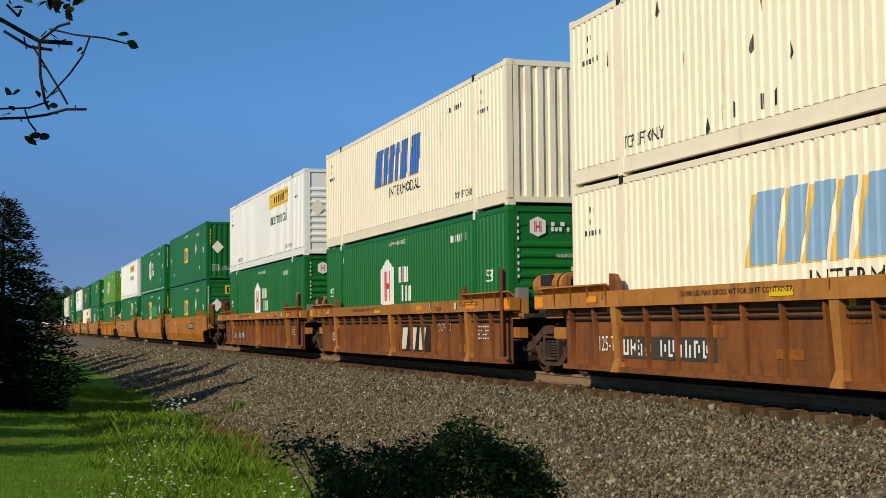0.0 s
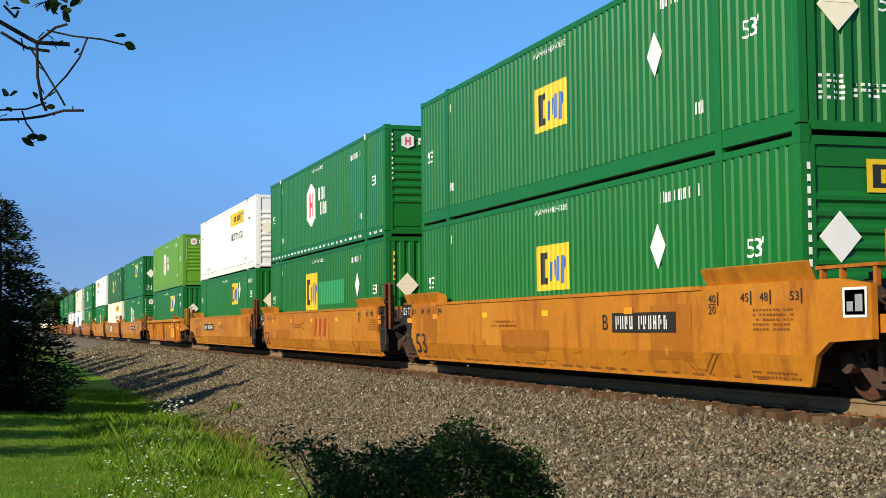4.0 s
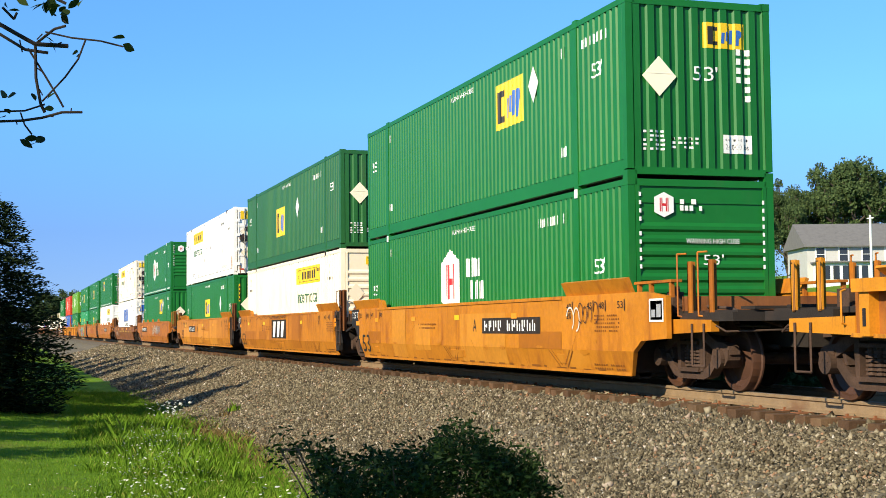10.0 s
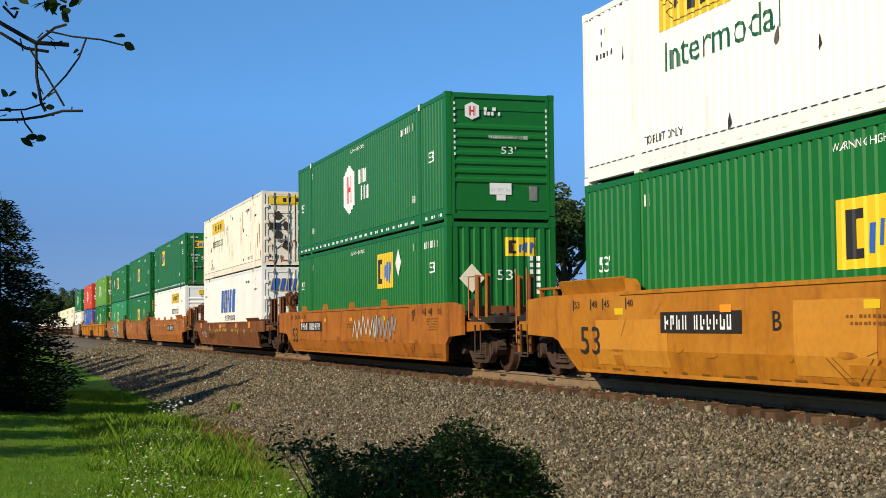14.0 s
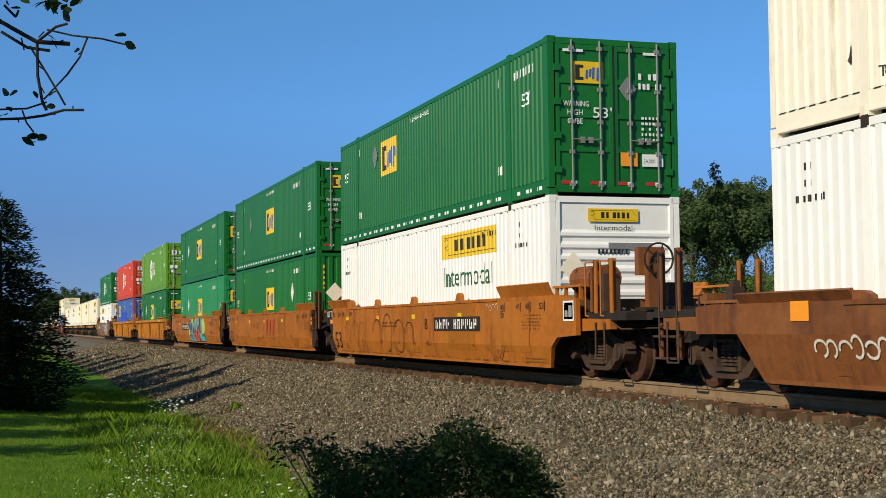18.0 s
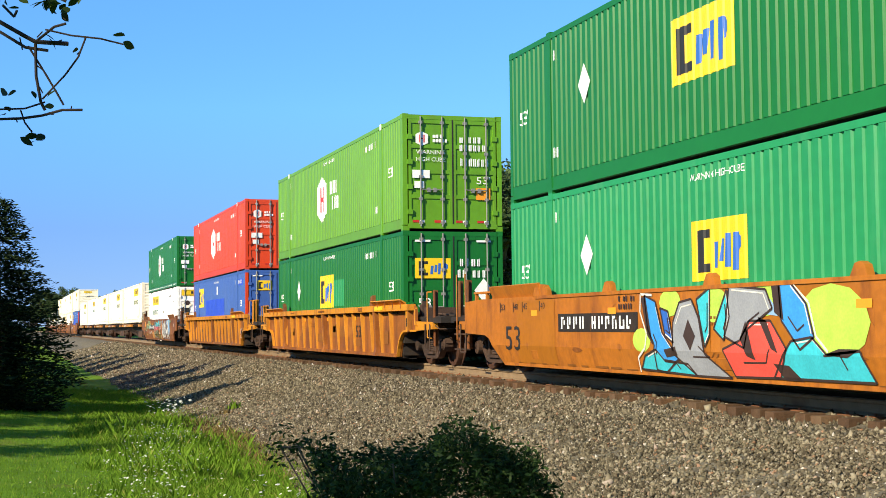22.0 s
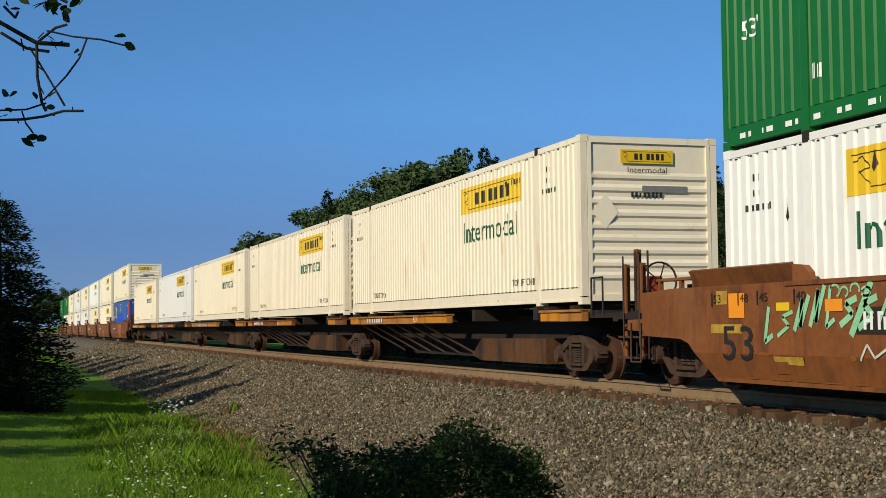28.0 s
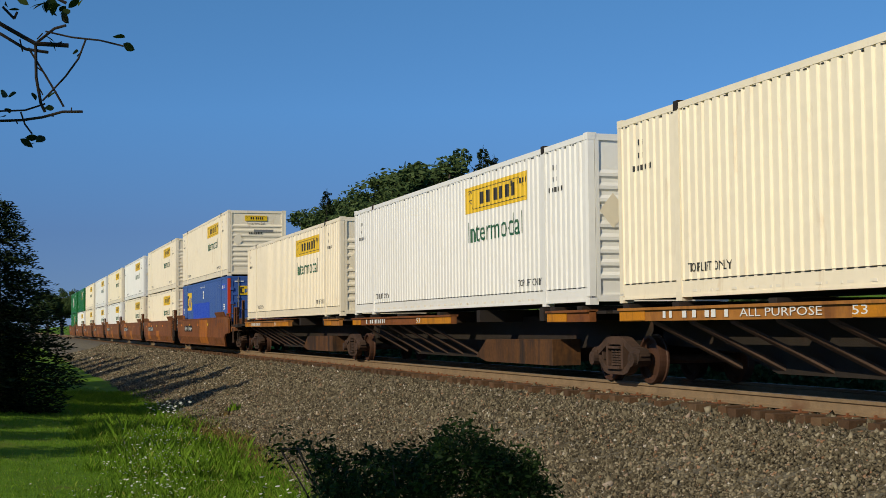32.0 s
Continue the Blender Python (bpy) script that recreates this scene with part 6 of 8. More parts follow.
def graffiti_big(fl):
    """Layered wild-style painting: lime clouds, sharp blue, grey and coral shapes, black wedges, white edges."""
    for x, z, r in ((-9.98, 0.68, 0.20), (-9.05, 1.22, 0.22), (-7.75, 1.16, 0.26), (-6.45, 1.22, 0.24), (-5.05, 0.92, 0.50)):
        fl["spray_lime"].poly([(x + r * 1.5 * math.cos(a * 0.52), min(1.42, z + r * 0.9 * math.sin(a * 0.52))) for a in range(12)])
    forms = (
        ("spray_cyan", [(-10.1, 0.25), (-9.9, 0.45), (-9.5, 0.55), (-9.3, 0.40), (-8.6, 0.36), (-8.4, 0.20)]),
        ("spray_blue", [(-9.85, 1.34), (-9.5, 1.25), (-9.3, 0.80), (-8.95, 0.55), (-8.85, 0.42), (-9.3, 0.22), (-9.6, 0.25), (-9.55, 0.62), (-9.75, 0.85)]),
        ("logo_blue", [(-9.35, 1.15), (-9.1, 1.1), (-8.95, 0.65), (-9.2, 0.75)]),
        ("spray_grey", [(-8.98, 0.5), (-8.95, 0.95), (-8.75, 1.22), (-8.4, 1.26), (-8.2, 1.0), (-8.05, 0.5), (-7.45, 0.2), (-8.4, 0.2)]),
        ("spray_cyan", [(-8.25, 1.25), (-7.87, 1.4), (-7.9, 0.75), (-8.03, 0.6)]),
        ("spray_grey", [(-7.5, 0.75), (-7.35, 1.41), (-6.45, 1.34), (-6.3, 1.1), (-6.9, 0.85), (-7.0, 0.6)]),
        ("spray_cyan", [(-7.78, 0.85), (-7.42, 1.36), (-7.36, 1.0), (-7.52, 0.7)]),
        ("spray_coral", [(-7.55, 0.58), (-7.1, 0.7), (-6.85, 0.95), (-6.35, 0.95), (-6.0, 0.6), (-6.25, 0.24), (-7.35, 0.22)]),
        ("spray_cyan", [(-6.4, 0.24), (-5.9, 0.7), (-5.45, 0.75), (-5.15, 0.55), (-4.5, 0.6), (-4.3, 0.25)]),
        ("spray_blue", [(-6.15, 1.42), (-5.9, 1.42), (-5.55, 1.15), (-5.4, 0.75), (-5.7, 0.6), (-6.1, 0.95)]))
    for key, pts in forms:
        fl[key].poly(pts)
        mx, mz = sum(p[0] for p in pts) / len(pts), sum(p[1] for p in pts) / len(pts)
        fl["spray_dark"].stroke(pts + pts[:1], 0.030)
        fl["spray_white"].stroke([(p[0] * 0.86 + mx * 0.14, p[1] * 0.86 + mz * 0.14) for p in pts[1:4]], 0.020)
        fl["spray_dark"].stroke([((p[0] + mx) / 2, (p[1] + mz) / 2) for p in pts[-3:]], 0.022)
    fl["logo_pale"].poly([(-6.7, 1.2), (-6.35, 1.22), (-6.12, 1.0), (-6.6, 1.04)])
    d = fl["spray_dark"]
    for pts in ([(-9.96, 1.3), (-9.82, 1.34), (-9.6, 0.62), (-9.76, 0.75)], [(-6.32, 1.42), (-6.12, 1.42), (-6.05, 0.95), (-6.25, 1.05)],
                [(-7.1, 0.72), (-6.95, 0.95), (-6.75, 0.45), (-6.95, 0.5)], [(-6.65, 1.0), (-6.35, 0.6), (-6.2, 0.55), (-6.45, 0.95)],
                [(-8.65, 0.75), (-8.5, 0.98), (-8.3, 0.75), (-8.45, 0.55)], [(-6.35, 0.42), (-6.0, 0.4), (-5.75, 0.22), (-6.15, 0.22)],
                [(-9.25, 0.55), (-8.9, 0.6), (-8.85, 0.48), (-9.2, 0.44)], [(-5.2, 0.55), (-4.9, 0.62), (-4.5, 0.62), (-4.75, 0.52)]):
        d.poly(pts)
    fl["spray_white"].stroke([(-10.16, 0.2), (-10.14, 0.42), (-9.86, 0.56), (-9.8, 0.78), (-10.0, 1.1), (-9.98, 1.36), (-9.6, 1.34)], 0.035)
    fl["spray_white"].stroke([(-6.3, 1.42), (-5.86, 1.40), (-5.5, 1.16), (-5.36, 0.76), (-5.12, 0.58)], 0.035)
    d.bars(-2.9, 1.0, 6, 0.17, 0.2, 0.5, 3).bars(-2.5, 0.6, 7, 0.14, 0.14, 0.5, 4)
    d.bars(-10.75, 1.27, 7, 0.085, 0.09, 0.4, 5).bars(-10.75, 1.15, 6, 0.085, 0.09, 0.4, 6)


def fat_stroke(fl, pts, w):
    """A wide sprayed line, pale halo and navy edge, its colour turning from teal over coral to olive downwards."""
    fl["cream"].stroke(pts, w + 0.24)
    fl["spray_navy"].stroke(pts, w + 0.17)
    for (ax, az), (bx, bz) in zip(pts, pts[1:]):
        for k in range(8):
            q = [(ax + (bx - ax) * u / 8, az + (bz - az) * u / 8) for u in (k, k + 1)]
            z = (q[0][1] + q[1][1]) / 2 - 0.03 * math.sin(q[0][0] * 5)
            fl["spray_cyan" if z > 0.98 else "spray_coral" if z > 0.78 else "spray_olive"].stroke(q, w)


def graffiti_wide(fl):
    """Fat banded strokes behind the number board, then jagged white strokes with navy edges."""
    for pts in ([(-9.45, 0.30), (-9.3, 1.26), (-8.8, 0.36), (-8.6, 1.26)], [(-8.25, 1.26), (-8.2, 0.52), (-7.8, 0.36), (-7.65, 1.2)],
                [(-6.95, 1.26), (-7.35, 1.16), (-7.3, 0.84), (-6.95, 0.74), (-7.25, 0.60), (-7.15, 0.34), (-6.75, 0.34)],
                [(-6.05, 1.22), (-6.5, 1.16), (-6.35, 0.84), (-5.95, 0.60), (-6.15, 0.32), (-6.5, 0.36)]):
        fat_stroke(fl, pts, 0.22)
    fl["logo_pale"].poly([(-2.9, 1.2), (-2.5, 1.38), (-1.3, 1.38), (-1.15, 0.7), (-1.5, 0.4), (-2.0, 0.9)]).poly([(-5.4, 1.3), (-4.9, 1.38), (-5.1, 1.1)])
    for pts in ([(-5.05, 1.2), (-4.85, 0.4), (-4.5, 0.45), (-4.35, 1.2)], [(-4.05, 0.28), (-3.75, 1.26), (-3.35, 0.9), (-3.45, 0.28)],
                [(-2.95, 1.3), (-2.95, 0.75), (-2.45, 0.6), (-2.5, 0.25)], [(-2.15, 1.3), (-2.3, 0.95), (-1.95, 0.65), (-1.7, 0.3)]):
        fl["spray_navy"].stroke(pts, 0.42)
        fl["spray_white"].stroke(pts, 0.26)
    fl["primer"].rect(-12.1, -11.7, 1.2, 1.32)
    fl["tan"].rect(-10.9, -9.6, 0.25, 0.66).rect(-5.7, -5.3, 0.9, 1.2).rect(-6.1, -5.5, 0.22, 0.5)


def scrawl(fl, key, x, z, w, h, seed, width=0.05):
    rnd = random.Random(seed)
    pts = [(x + w * k / 11 + rnd.uniform(-0.06, 0.06), z + h * (0.5 + (0.5 if k % 2 else -0.5) * rnd.uniform(0.5, 1))) for k in range(12)]
    fl[key].stroke(pts, width)


OW, OB = "orange smooth-sided well car with black and white markings", "weathered orange ribbed well car with end ladders"
cars = {
    0: ("ribbed", "brown", False, False, "rust-brown ribbed well car under cream containers", car_marks(10.9, None, ribbed=True, seed=2, fifty=False), False),
    1: ("ribbed", "brown", False, False, "rust-brown ribbed well car with white blocks", car_marks(None, 7.25, "spray_white", ribbed=True, seed=3, fifty=False, board="low"), False),
    2: ("ribbed", "brown", False, True, "rust-brown ribbed well car behind a coupler gap", car_marks(11.0, None, ribbed=True, seed=4, fifty=False), False),
    3: ("smooth", "orange", True, False, OW, car_marks(2.85, None, letter_at=("B", 5.35), seed=5, wide=2.15), True),
    4: ("smooth", "orange", False, False, "orange smooth-sided well car with red emblem", car_marks(None, 7.4, letter_at=("C", 9.1), seed=6), True),
    5: ("smooth", "orange", False, True, OW, car_marks(9.75, None, letter_at=("A", 9.3), seed=7), True),
    6: ("ribbed", "rusty_orange", True, True, OB, car_marks(None, None, ribbed=True, seed=8, fifty=False), False),
    7: ("smooth", "orange", True, False, OW, car_marks(3.1, None, letter_at=("A", 6.75), seed=9), True),
    8: ("smooth", "orange", False, False, "orange smooth-sided well car with black emblem", car_marks(None, 9.28, "letter", letter_at=("C", 11.35), seed=10, board=True), True),
    9: ("smooth", "orange", False, True, OW, car_marks(10.6, None, letter_at=("B", 9.85), seed=11, wide=2.3), True),
    10: ("smooth", "old_orange", True, True, "weathered orange well car with sprayed scribbles", car_marks(11.5, None, seed=12), False),
    11: ("smooth", "brown", True, True, "low rust-brown well car with white sprayed scrawl", {k: Flat() for k in M}, True),
    12: ("smooth", "old_orange", True, False, "weathered orange well car with black number board", car_marks(3.1, None, letter_at=("B", 6.9), seed=14), True),
    13: ("smooth", "old_orange", False, False, "weathered orange well car with red emblem", car_marks(None, 7.5, letter_at=("C", 9.2), seed=15), True),
    14: ("smooth", "old_orange", False, True, "orange well car with turquoise and grey graffiti", car_marks(10.1, None, seed=16), True),
    15: ("ribbed", "rusty_orange", True, True, OB, car_marks(None, None, ribbed=True, seed=17, fifty=False), False),
    16: ("ribbed", "worn_orange", True, True, "worn brown-orange ribbed well car under a red container", car_marks(None, None, ribbed=True, seed=18, fifty=False), False),
    17: ("smooth", "brown", True, True, "rust-brown well car with green and white graffiti", car_marks(9.7, None, seed=19), True),
}
g14, g17, g11, g10, g12 = cars[14][5], cars[17][5], cars[11][5], cars[10][5], cars[12][5]
graffiti_big(g14)
graffiti_wide(g17)
scrawl(g17, "spray_white", -12.7, 0.5, 1.6, 0.2, 8, 0.03)
scrawl(g10, "spray_white", -7.6, 0.55, 2.6, 0.7, 10, 0.06)
scrawl(g10, "spray_grey", -5.4, 0.6, 2.2, 0.7, 11, 0.08)
g15, g16 = cars[15][5], cars[16][5]
g15["faded_ink"].rect(-7.1, -6.35, 0.62, 0.92).rect(-6.2, -5.45, 0.62, 0.92).rect(-1.35, -0.95, 0.46, 0.80).rect(-13.2, -12.7, 0.64, 0.86)
g15["black"].text("53", -4.3, 0.62, 0.32, 0.55)
g16["board"].rect(-12.0, -11.7, 0.70, 0.84)
g16["faded_ink"].rect(-5.2, -4.6, 0.55, 0.9).rect(-4.2, -3.7, 0.55, 0.85)
g16["spray_white"].stroke([(-0.36, 0.50), (0.02, 0.50), (0.02, 0.84), (-0.36, 0.84), (-0.36, 0.50)], 0.025)
g16["black"].rect(-0.28, -0.06, 0.56, 0.78)
g5, g6, g7, g8 = (cars[k][5] for k in (5, 6, 7, 8))


def loops(fl, key, x, z, w, h, n, seed, width=0.02):
    """A sprayed line of round strokes that form no word."""
    rnd = random.Random(seed)
    for k in range(n):
        a, b = x + w * k / n, w / n * rnd.uniform(0.8, 1.15)
        top, turn = h * rnd.uniform(0.6, 1.0), rnd.uniform(-0.5, 0.5)
        fl[key].stroke([(a + b * (0.5 - 0.46 * math.cos(q * 0.55 + turn)), z + top * (0.5 + 0.5 * math.sin(q * 0.55 + turn))) for q in range(rnd.randint(7, 11))], width)


loops(g12, "spray_dark", -11.6, 0.28, 4.0, 0.95, 4, 12, 0.022)
loops(g12, "faded_ink", -14.6, 0.3, 2.3, 0.9, 3, 13, 0.018)
loops(g12, "spray_white", -2.7, 1.2, 0.7, 0.14, 4, 14, 0.012)
tag = random.Random(26)
x = -14.75
for k in range(8):                           # slanting sprayed strokes, bold at the root
    h, w = tag.uniform(0.30, 0.48), tag.uniform(0.16, 0.26)
    z = 0.72 + 0.03 * k + tag.uniform(-0.04, 0.04)
    form = (((0.0, 1.0), (0.1, 0.0), (1.0, 0.2)), ((0.0, 0.1), (0.4, 1.0), (0.55, 0.2), (1.0, 1.1)), ((1.0, 0.95), (0.1, 0.75), (0.9, 0.4), (0.0, 0.0)))[(k * 5 + k // 3) % 3]
    g17["spray_green"].stroke([(x + w * u + 0.12 * v, z + h * v) for u, v in form], tag.uniform(0.05, 0.08))
    x += w + 0.13
g17["spray_green"].stroke([(-12.9, 0.78), (-12.5, 1.38)], 0.10)
loops(g17, "spray_green", -13.3, 1.22, 0.8, 0.16, 4, 27, 0.03)
loops(g17, "spray_green", -1.4, 1.15, 1.1, 0.2, 5, 28, 0.035)
g17["primer"].rect(-15.62, -15.22, 1.00, 1.32).rect(-13.4, -13.05, 1.06, 1.2)
g17["overspray"].rect(-15.95, -15.66, 1.18, 1.36).rect(-14.55, -13.9, 0.42, 0.52).rect(-16.1, -15.3, 0.80, 0.92)
g17["spray_white"].rect(0.85, 1.0, 0.98, 1.14)
loops(g5, "faded_ink", -9.0, 0.3, 3.6, 0.85, 5, 15, 0.02)
loops(g5, "faded_ink", -4.9, 0.7, 1.9, 0.6, 4, 16, 0.02)
scrawl(g8, "spray_dark", -12.6, 1.26, 5.6, 0.15, 17, 0.02)
scrawl(g8, "spray_dark", -9.4, 1.27, 2.6, 0.15, 18, 0.025)
loops(g7, "spray_dark", -1.4, 0.98, 0.8, 0.36, 4, 19, 0.02)
loops(g7, "spray_white", -1.9, 0.85, 0.6, 0.45, 2, 20, 0.03)
loops(cars[1][5], "spray_white", -4.2, 0.78, 0.9, 0.2, 5, 21, 0.018)
loops(g11, "spray_white", -14.9, 0.52, 1.5, 0.30, 6, 22, 0.035)
for u, z in ((15.15, 0.94), (12.3, 0.92), (9.0, 0.90), (4.6, 0.94), (1.35, 0.92)):
    g11["primer"].rect(-u - 0.2, -u + 0.2, z, z + (0.17 if 2 < u < 14 else 0.24))
spray = random.Random(23)
x = -12.2
while x < -0.8:
    w, z = spray.uniform(0.06, 0.34), 0.80 + spray.uniform(-0.03, 0.07)
    g11["overspray"].poly([(x + w * math.cos(q * 0.449), z + spray.uniform(0.02, 0.13) * math.sin(q * 0.449)) for q in range(14)])
    x += 2 * w + spray.choice((0.05, 0.3, 1.2))
g11["tan"].poly([(-9.6, 1.155), (-9.3, 0.96), (-7.6, 0.96), (-7.2, 1.155)])
loops(g11, "spray_dark", -12.9, 0.86, 1.7, 0.26, 7, 24, 0.03)
scrawl(g11, "spray_dark", -12.7, 0.42, 1.6, 0.3, 25, 0.05)
g11["faded_ink"].bars(-3.9, 0.96, 9, 0.11, 0.10, 0.3, 26)
g6["logo_yellow"].rect(-4.8, -2.95, 0.40, 1.10)
g6["car_red"].rect(-4.2, -3.2, 0.92, 1.02).rect(-4.0, -3.9, 0.55, 0.92).rect(-3.6, -3.5, 0.55, 0.92)
g6["black"].text("53", -2.39, 0.78, 0.36, 0.38).rect(-0.08, 0.26, 0.48, 0.82)
g6["letter"].rect(-1.5, -1.0, 0.88, 0.98).rect(-0.12, 0.30, 0.45, 0.85).rect(-5.5, -5.1, 0.96, 1.04)
for k in (3, 7, 12):
    cars[k][5]["letter"].rect(1.22, 1.68, 0.98, 1.32)
    cars[k][5]["black"].rect(1.26, 1.64, 1.01, 1.29)
    cars[k][5]["spray_grey"].rect(1.30, 1.42, 1.05, 1.16).rect(1.46, 1.60, 1.05, 1.24)
for i, (style, colour, a, b, label, marks, flare) in cars.items():
    MOVERS.append((well_car(style, colour, a, b, label, marks, flare, brake={12: "drum", 3: "wheel", 11: "wheel", 15: "short"}.get(i), low=i == 11, high=i in (3, 6, 10, 11, 12, 15, 16)), LEAD[i], 0.0))
for k, i in enumerate(range(18, 23)):
    MOVERS.append((spine_car(i == 18, i == 22, "low rust-stained spine car carrying a single container", k + 2), LEAD[i], 0.0))
far_car = well_car("smooth", "brown", False, False, "rust-brown smooth well car carrying white containers", car_marks(10.0, None, seed=21), True)
MOVERS.append((well_car("smooth", "brown", True, False, "rust-brown smooth well car carrying a blue container", car_marks(10.0, None, seed=22), True), LEAD[23], 0.0))
MOVERS.append((far_car, LEAD[24], 0.0))
for i in range(25, 31):
    MOVERS.append((copy_thing(far_car, Matrix()), LEAD[i], 0.0))


for ob in scene.objects:
    if ob.parent and ob.parent.name.startswith("container") and ob.name.startswith("corner_post") and ob.data.materials[0] is M["blue"]:
        ob.data.materials[0] = M["red"]


# ---------------------------------------------------------------- ground and track
def ground_z(x, y):
    """Height of the land without the ballast: lawn, a shallow ditch, and a bank that climbs beyond the line."""
    ys = [-3000, -60, -8, -2, 1.5, 3.6, 4.8, 9.0, 12.5, 16.5, 20, 60, 110, 400, 3000]
    zs = [4.0, 1.0, -0.75, -0.98, -1.25, -1.42, -1.36, -0.55, -0.40, -0.40, -0.25, 2.6, 8.0, 16, 30]
    return np.interp(y, ys, zs)


def sheet(name, xs, ys, height):
    xs, ys = np.asarray(xs, float), np.asarray(ys, float)
    X, Y = np.meshgrid(xs, ys, indexing="ij")
    Z = height(X, Y)
    n, m = X.shape
    me = bpy.data.meshes.new(name)
    idx = np.arange(n * m).reshape(n, m)
    q = np.stack([idx[:-1, :-1], idx[1:, :-1], idx[1:, 1:], idx[:-1, 1:]], -1).reshape(-1, 4)
    me.from_pydata(np.stack([X, Y, Z], -1).reshape(-1, 3).tolist(), [], q.tolist())
    me.update()
    for p in me.polygons:
        p.use_smooth = True
    return me


def ripple(X, Y, size, amount, seed):
    rnd = np.random.RandomState(seed)
    out = np.zeros_like(X)
    for k in range(9):
        a, f, ph = rnd.uniform(0, math.pi), rnd.uniform(0.6, 2.2) / size, rnd.uniform(0, 6.28)
        out += np.sin((X * math.cos(a) + Y * math.sin(a)) * f * 6.28 + ph)
    return out * amount / 3


gx = np.concatenate([[-3000, -1500, -800, -400, -250, -160], np.arange(-120, 12, 0.6), [20, 40, 80, 200, 600]])
gy = np.concatenate([[-2000, -600, -200, -80, -30, -15], np.arange(-9, 6.4, 0.3), [8, 10, 12.5, 14, 17, 20, 26, 35, 50, 70, 90, 110, 160, 250, 400, 900, 3000]])
M["grass"] = mat("mown_grass", (0.105, 0.200, 0.013), 0.9, vary=0.35, scale=1.4, dirt=(0.14, 0.12, 0.035), dirt_amount=0.4, bump=0.6, bump_scale=30, dirt_scale=0.7, spec=0.08)
ground = part("ground", sheet("ground", gx, gy, lambda X, Y: ground_z(X, Y) + ripple(X, Y, 5, 0.03, 3) * (np.abs(X) < 150)), M["grass"])
tagged(ground, "mown green lawn sloping gently to the tracks", "lawn", kind="structure")

M["gravel"] = mat("ballast_bed", (0.120, 0.103, 0.072), 0.95, vary=0.5, scale=6, dirt=(0.070, 0.058, 0.038), dirt_amount=0.5, bump=1.0, bump_scale=26, dirt_scale=9)


def ballast_z(X, Y):
    """The ballast's profile across the line: long near shoulder, top just under the sleepers' tops."""
    Y2 = Y - ripple(X, X * 0, 6, 0.10, 5)
    ys = [3.9, 4.5, 6.42, 6.80, 7.85, 8.75, 9.25, 9.55, 11.8, 12.3, 14.5, 16.2]
    zs = [-1.50, -1.36, -0.875, -0.85, -0.46, -0.345, -0.305, -0.225, -0.225, -0.28, -0.36, -0.46]
    return np.interp(Y2, ys, zs)


bx_ = np.concatenate([[-900, -500, -300, -200, -140], np.arange(-110, 14, 0.25), [20, 60, 200]])
by_ = np.concatenate([np.arange(3.9, 9.4, 0.15), np.arange(9.4, 12.4, 0.3), [13, 14, 15, 16.2]])
ballast = part("ballast_bed", sheet("ballast_bed", bx_, by_, lambda X, Y: ballast_z(X, Y) + ripple(X, Y, 1.3, 0.012, 7)), M["gravel"])
M["under_train_shade"] = mat("shade_darkened_ballast", (0.030, 0.025, 0.020), 0.9, vary=0.5, scale=6, dirt=(0.06, 0.048, 0.034), dirt_amount=0.4, bump=1.0, bump_scale=26, dirt_scale=9)
ballast.data.materials.append(M["under_train_shade"])
for p in ballast.data.polygons:              # the shade under the cars is put into the stone's colour
    if YC - 0.7 < p.center.y < YC + 1.6:
        p.material_index = 1
tagged(ballast, "grey-brown crushed stone ballast shoulder along the track", "ballast", kind="structure")


def rail_mesh():
    prof = [(-0.075, -0.185), (0.075, -0.185), (0.075, -0.172), (0.012, -0.15), (0.009, -0.055), (0.036, -0.04), (0.037, -0.006), (0.028, 0.0), (-0.028, 0.0), (-0.037, -0.006), (-0.036, -0.04), (-0.009, -0.055), (-0.012, -0.15), (-0.075, -0.172)]
    g, n = Geo(), len(prof)
    x0, x1 = -900, 200
    g.add([(x, y, z) for x in (x0, x1) for y, z in prof], [(i, i + n, (i + 1) % n + n, (i + 1) % n) for i in range(n)])
    return g.mesh("rail")


rails = shared("rail", rail_mesh)
for y in (YC - 0.755, YC + 0.755):
    r = part("rail", rails, M["rail"], place=pose(0, y, 0))
    tagged(r, "dusty brown steel rail on timber sleepers", "rail", "running rails", "structure")
    part("rail_head", Geo().box(-900, 200, -0.03, 0.03, 0.001, 0.003), M["shine"], r, "worn bright running surface")

TIES = thing("sleepers", "weathered brown timber sleepers set in ballast", "railway sleepers")
TIES["kind"] = "structure"
tie_mesh = Geo().slab([(-0.112, -0.36), (0.112, -0.36), (0.112, -0.192), (0.10, -0.186), (-0.10, -0.186), (-0.112, -0.192)], -1.3, 1.3).mesh("sleeper")
plate_mesh = Geo().box(-0.095, 0.095, -0.19, 0.19, -0.188, -0.176).box(-0.03, 0.0, -0.115, -0.085, -0.18, -0.145).box(0.03, 0.06, 0.085, 0.115, -0.18, -0.145).mesh("tie_plate")
rnd = random.Random(4)
for k in range(150):
    x = -7.0 - k * 0.52 + rnd.uniform(-0.04, 0.04)
    t = part("sleeper", tie_mesh, M["tie"], TIES, place=pose(x, YC + rnd.uniform(-0.10, 0.10), rnd.uniform(-0.012, 0.0), 0, 0, rnd.uniform(-1.2, 1.2)))
    for y in (-0.755, 0.755):
        part("tie_plate", plate_mesh, M["plate"], t, place=pose(0, y, 0))
rest = Geo()
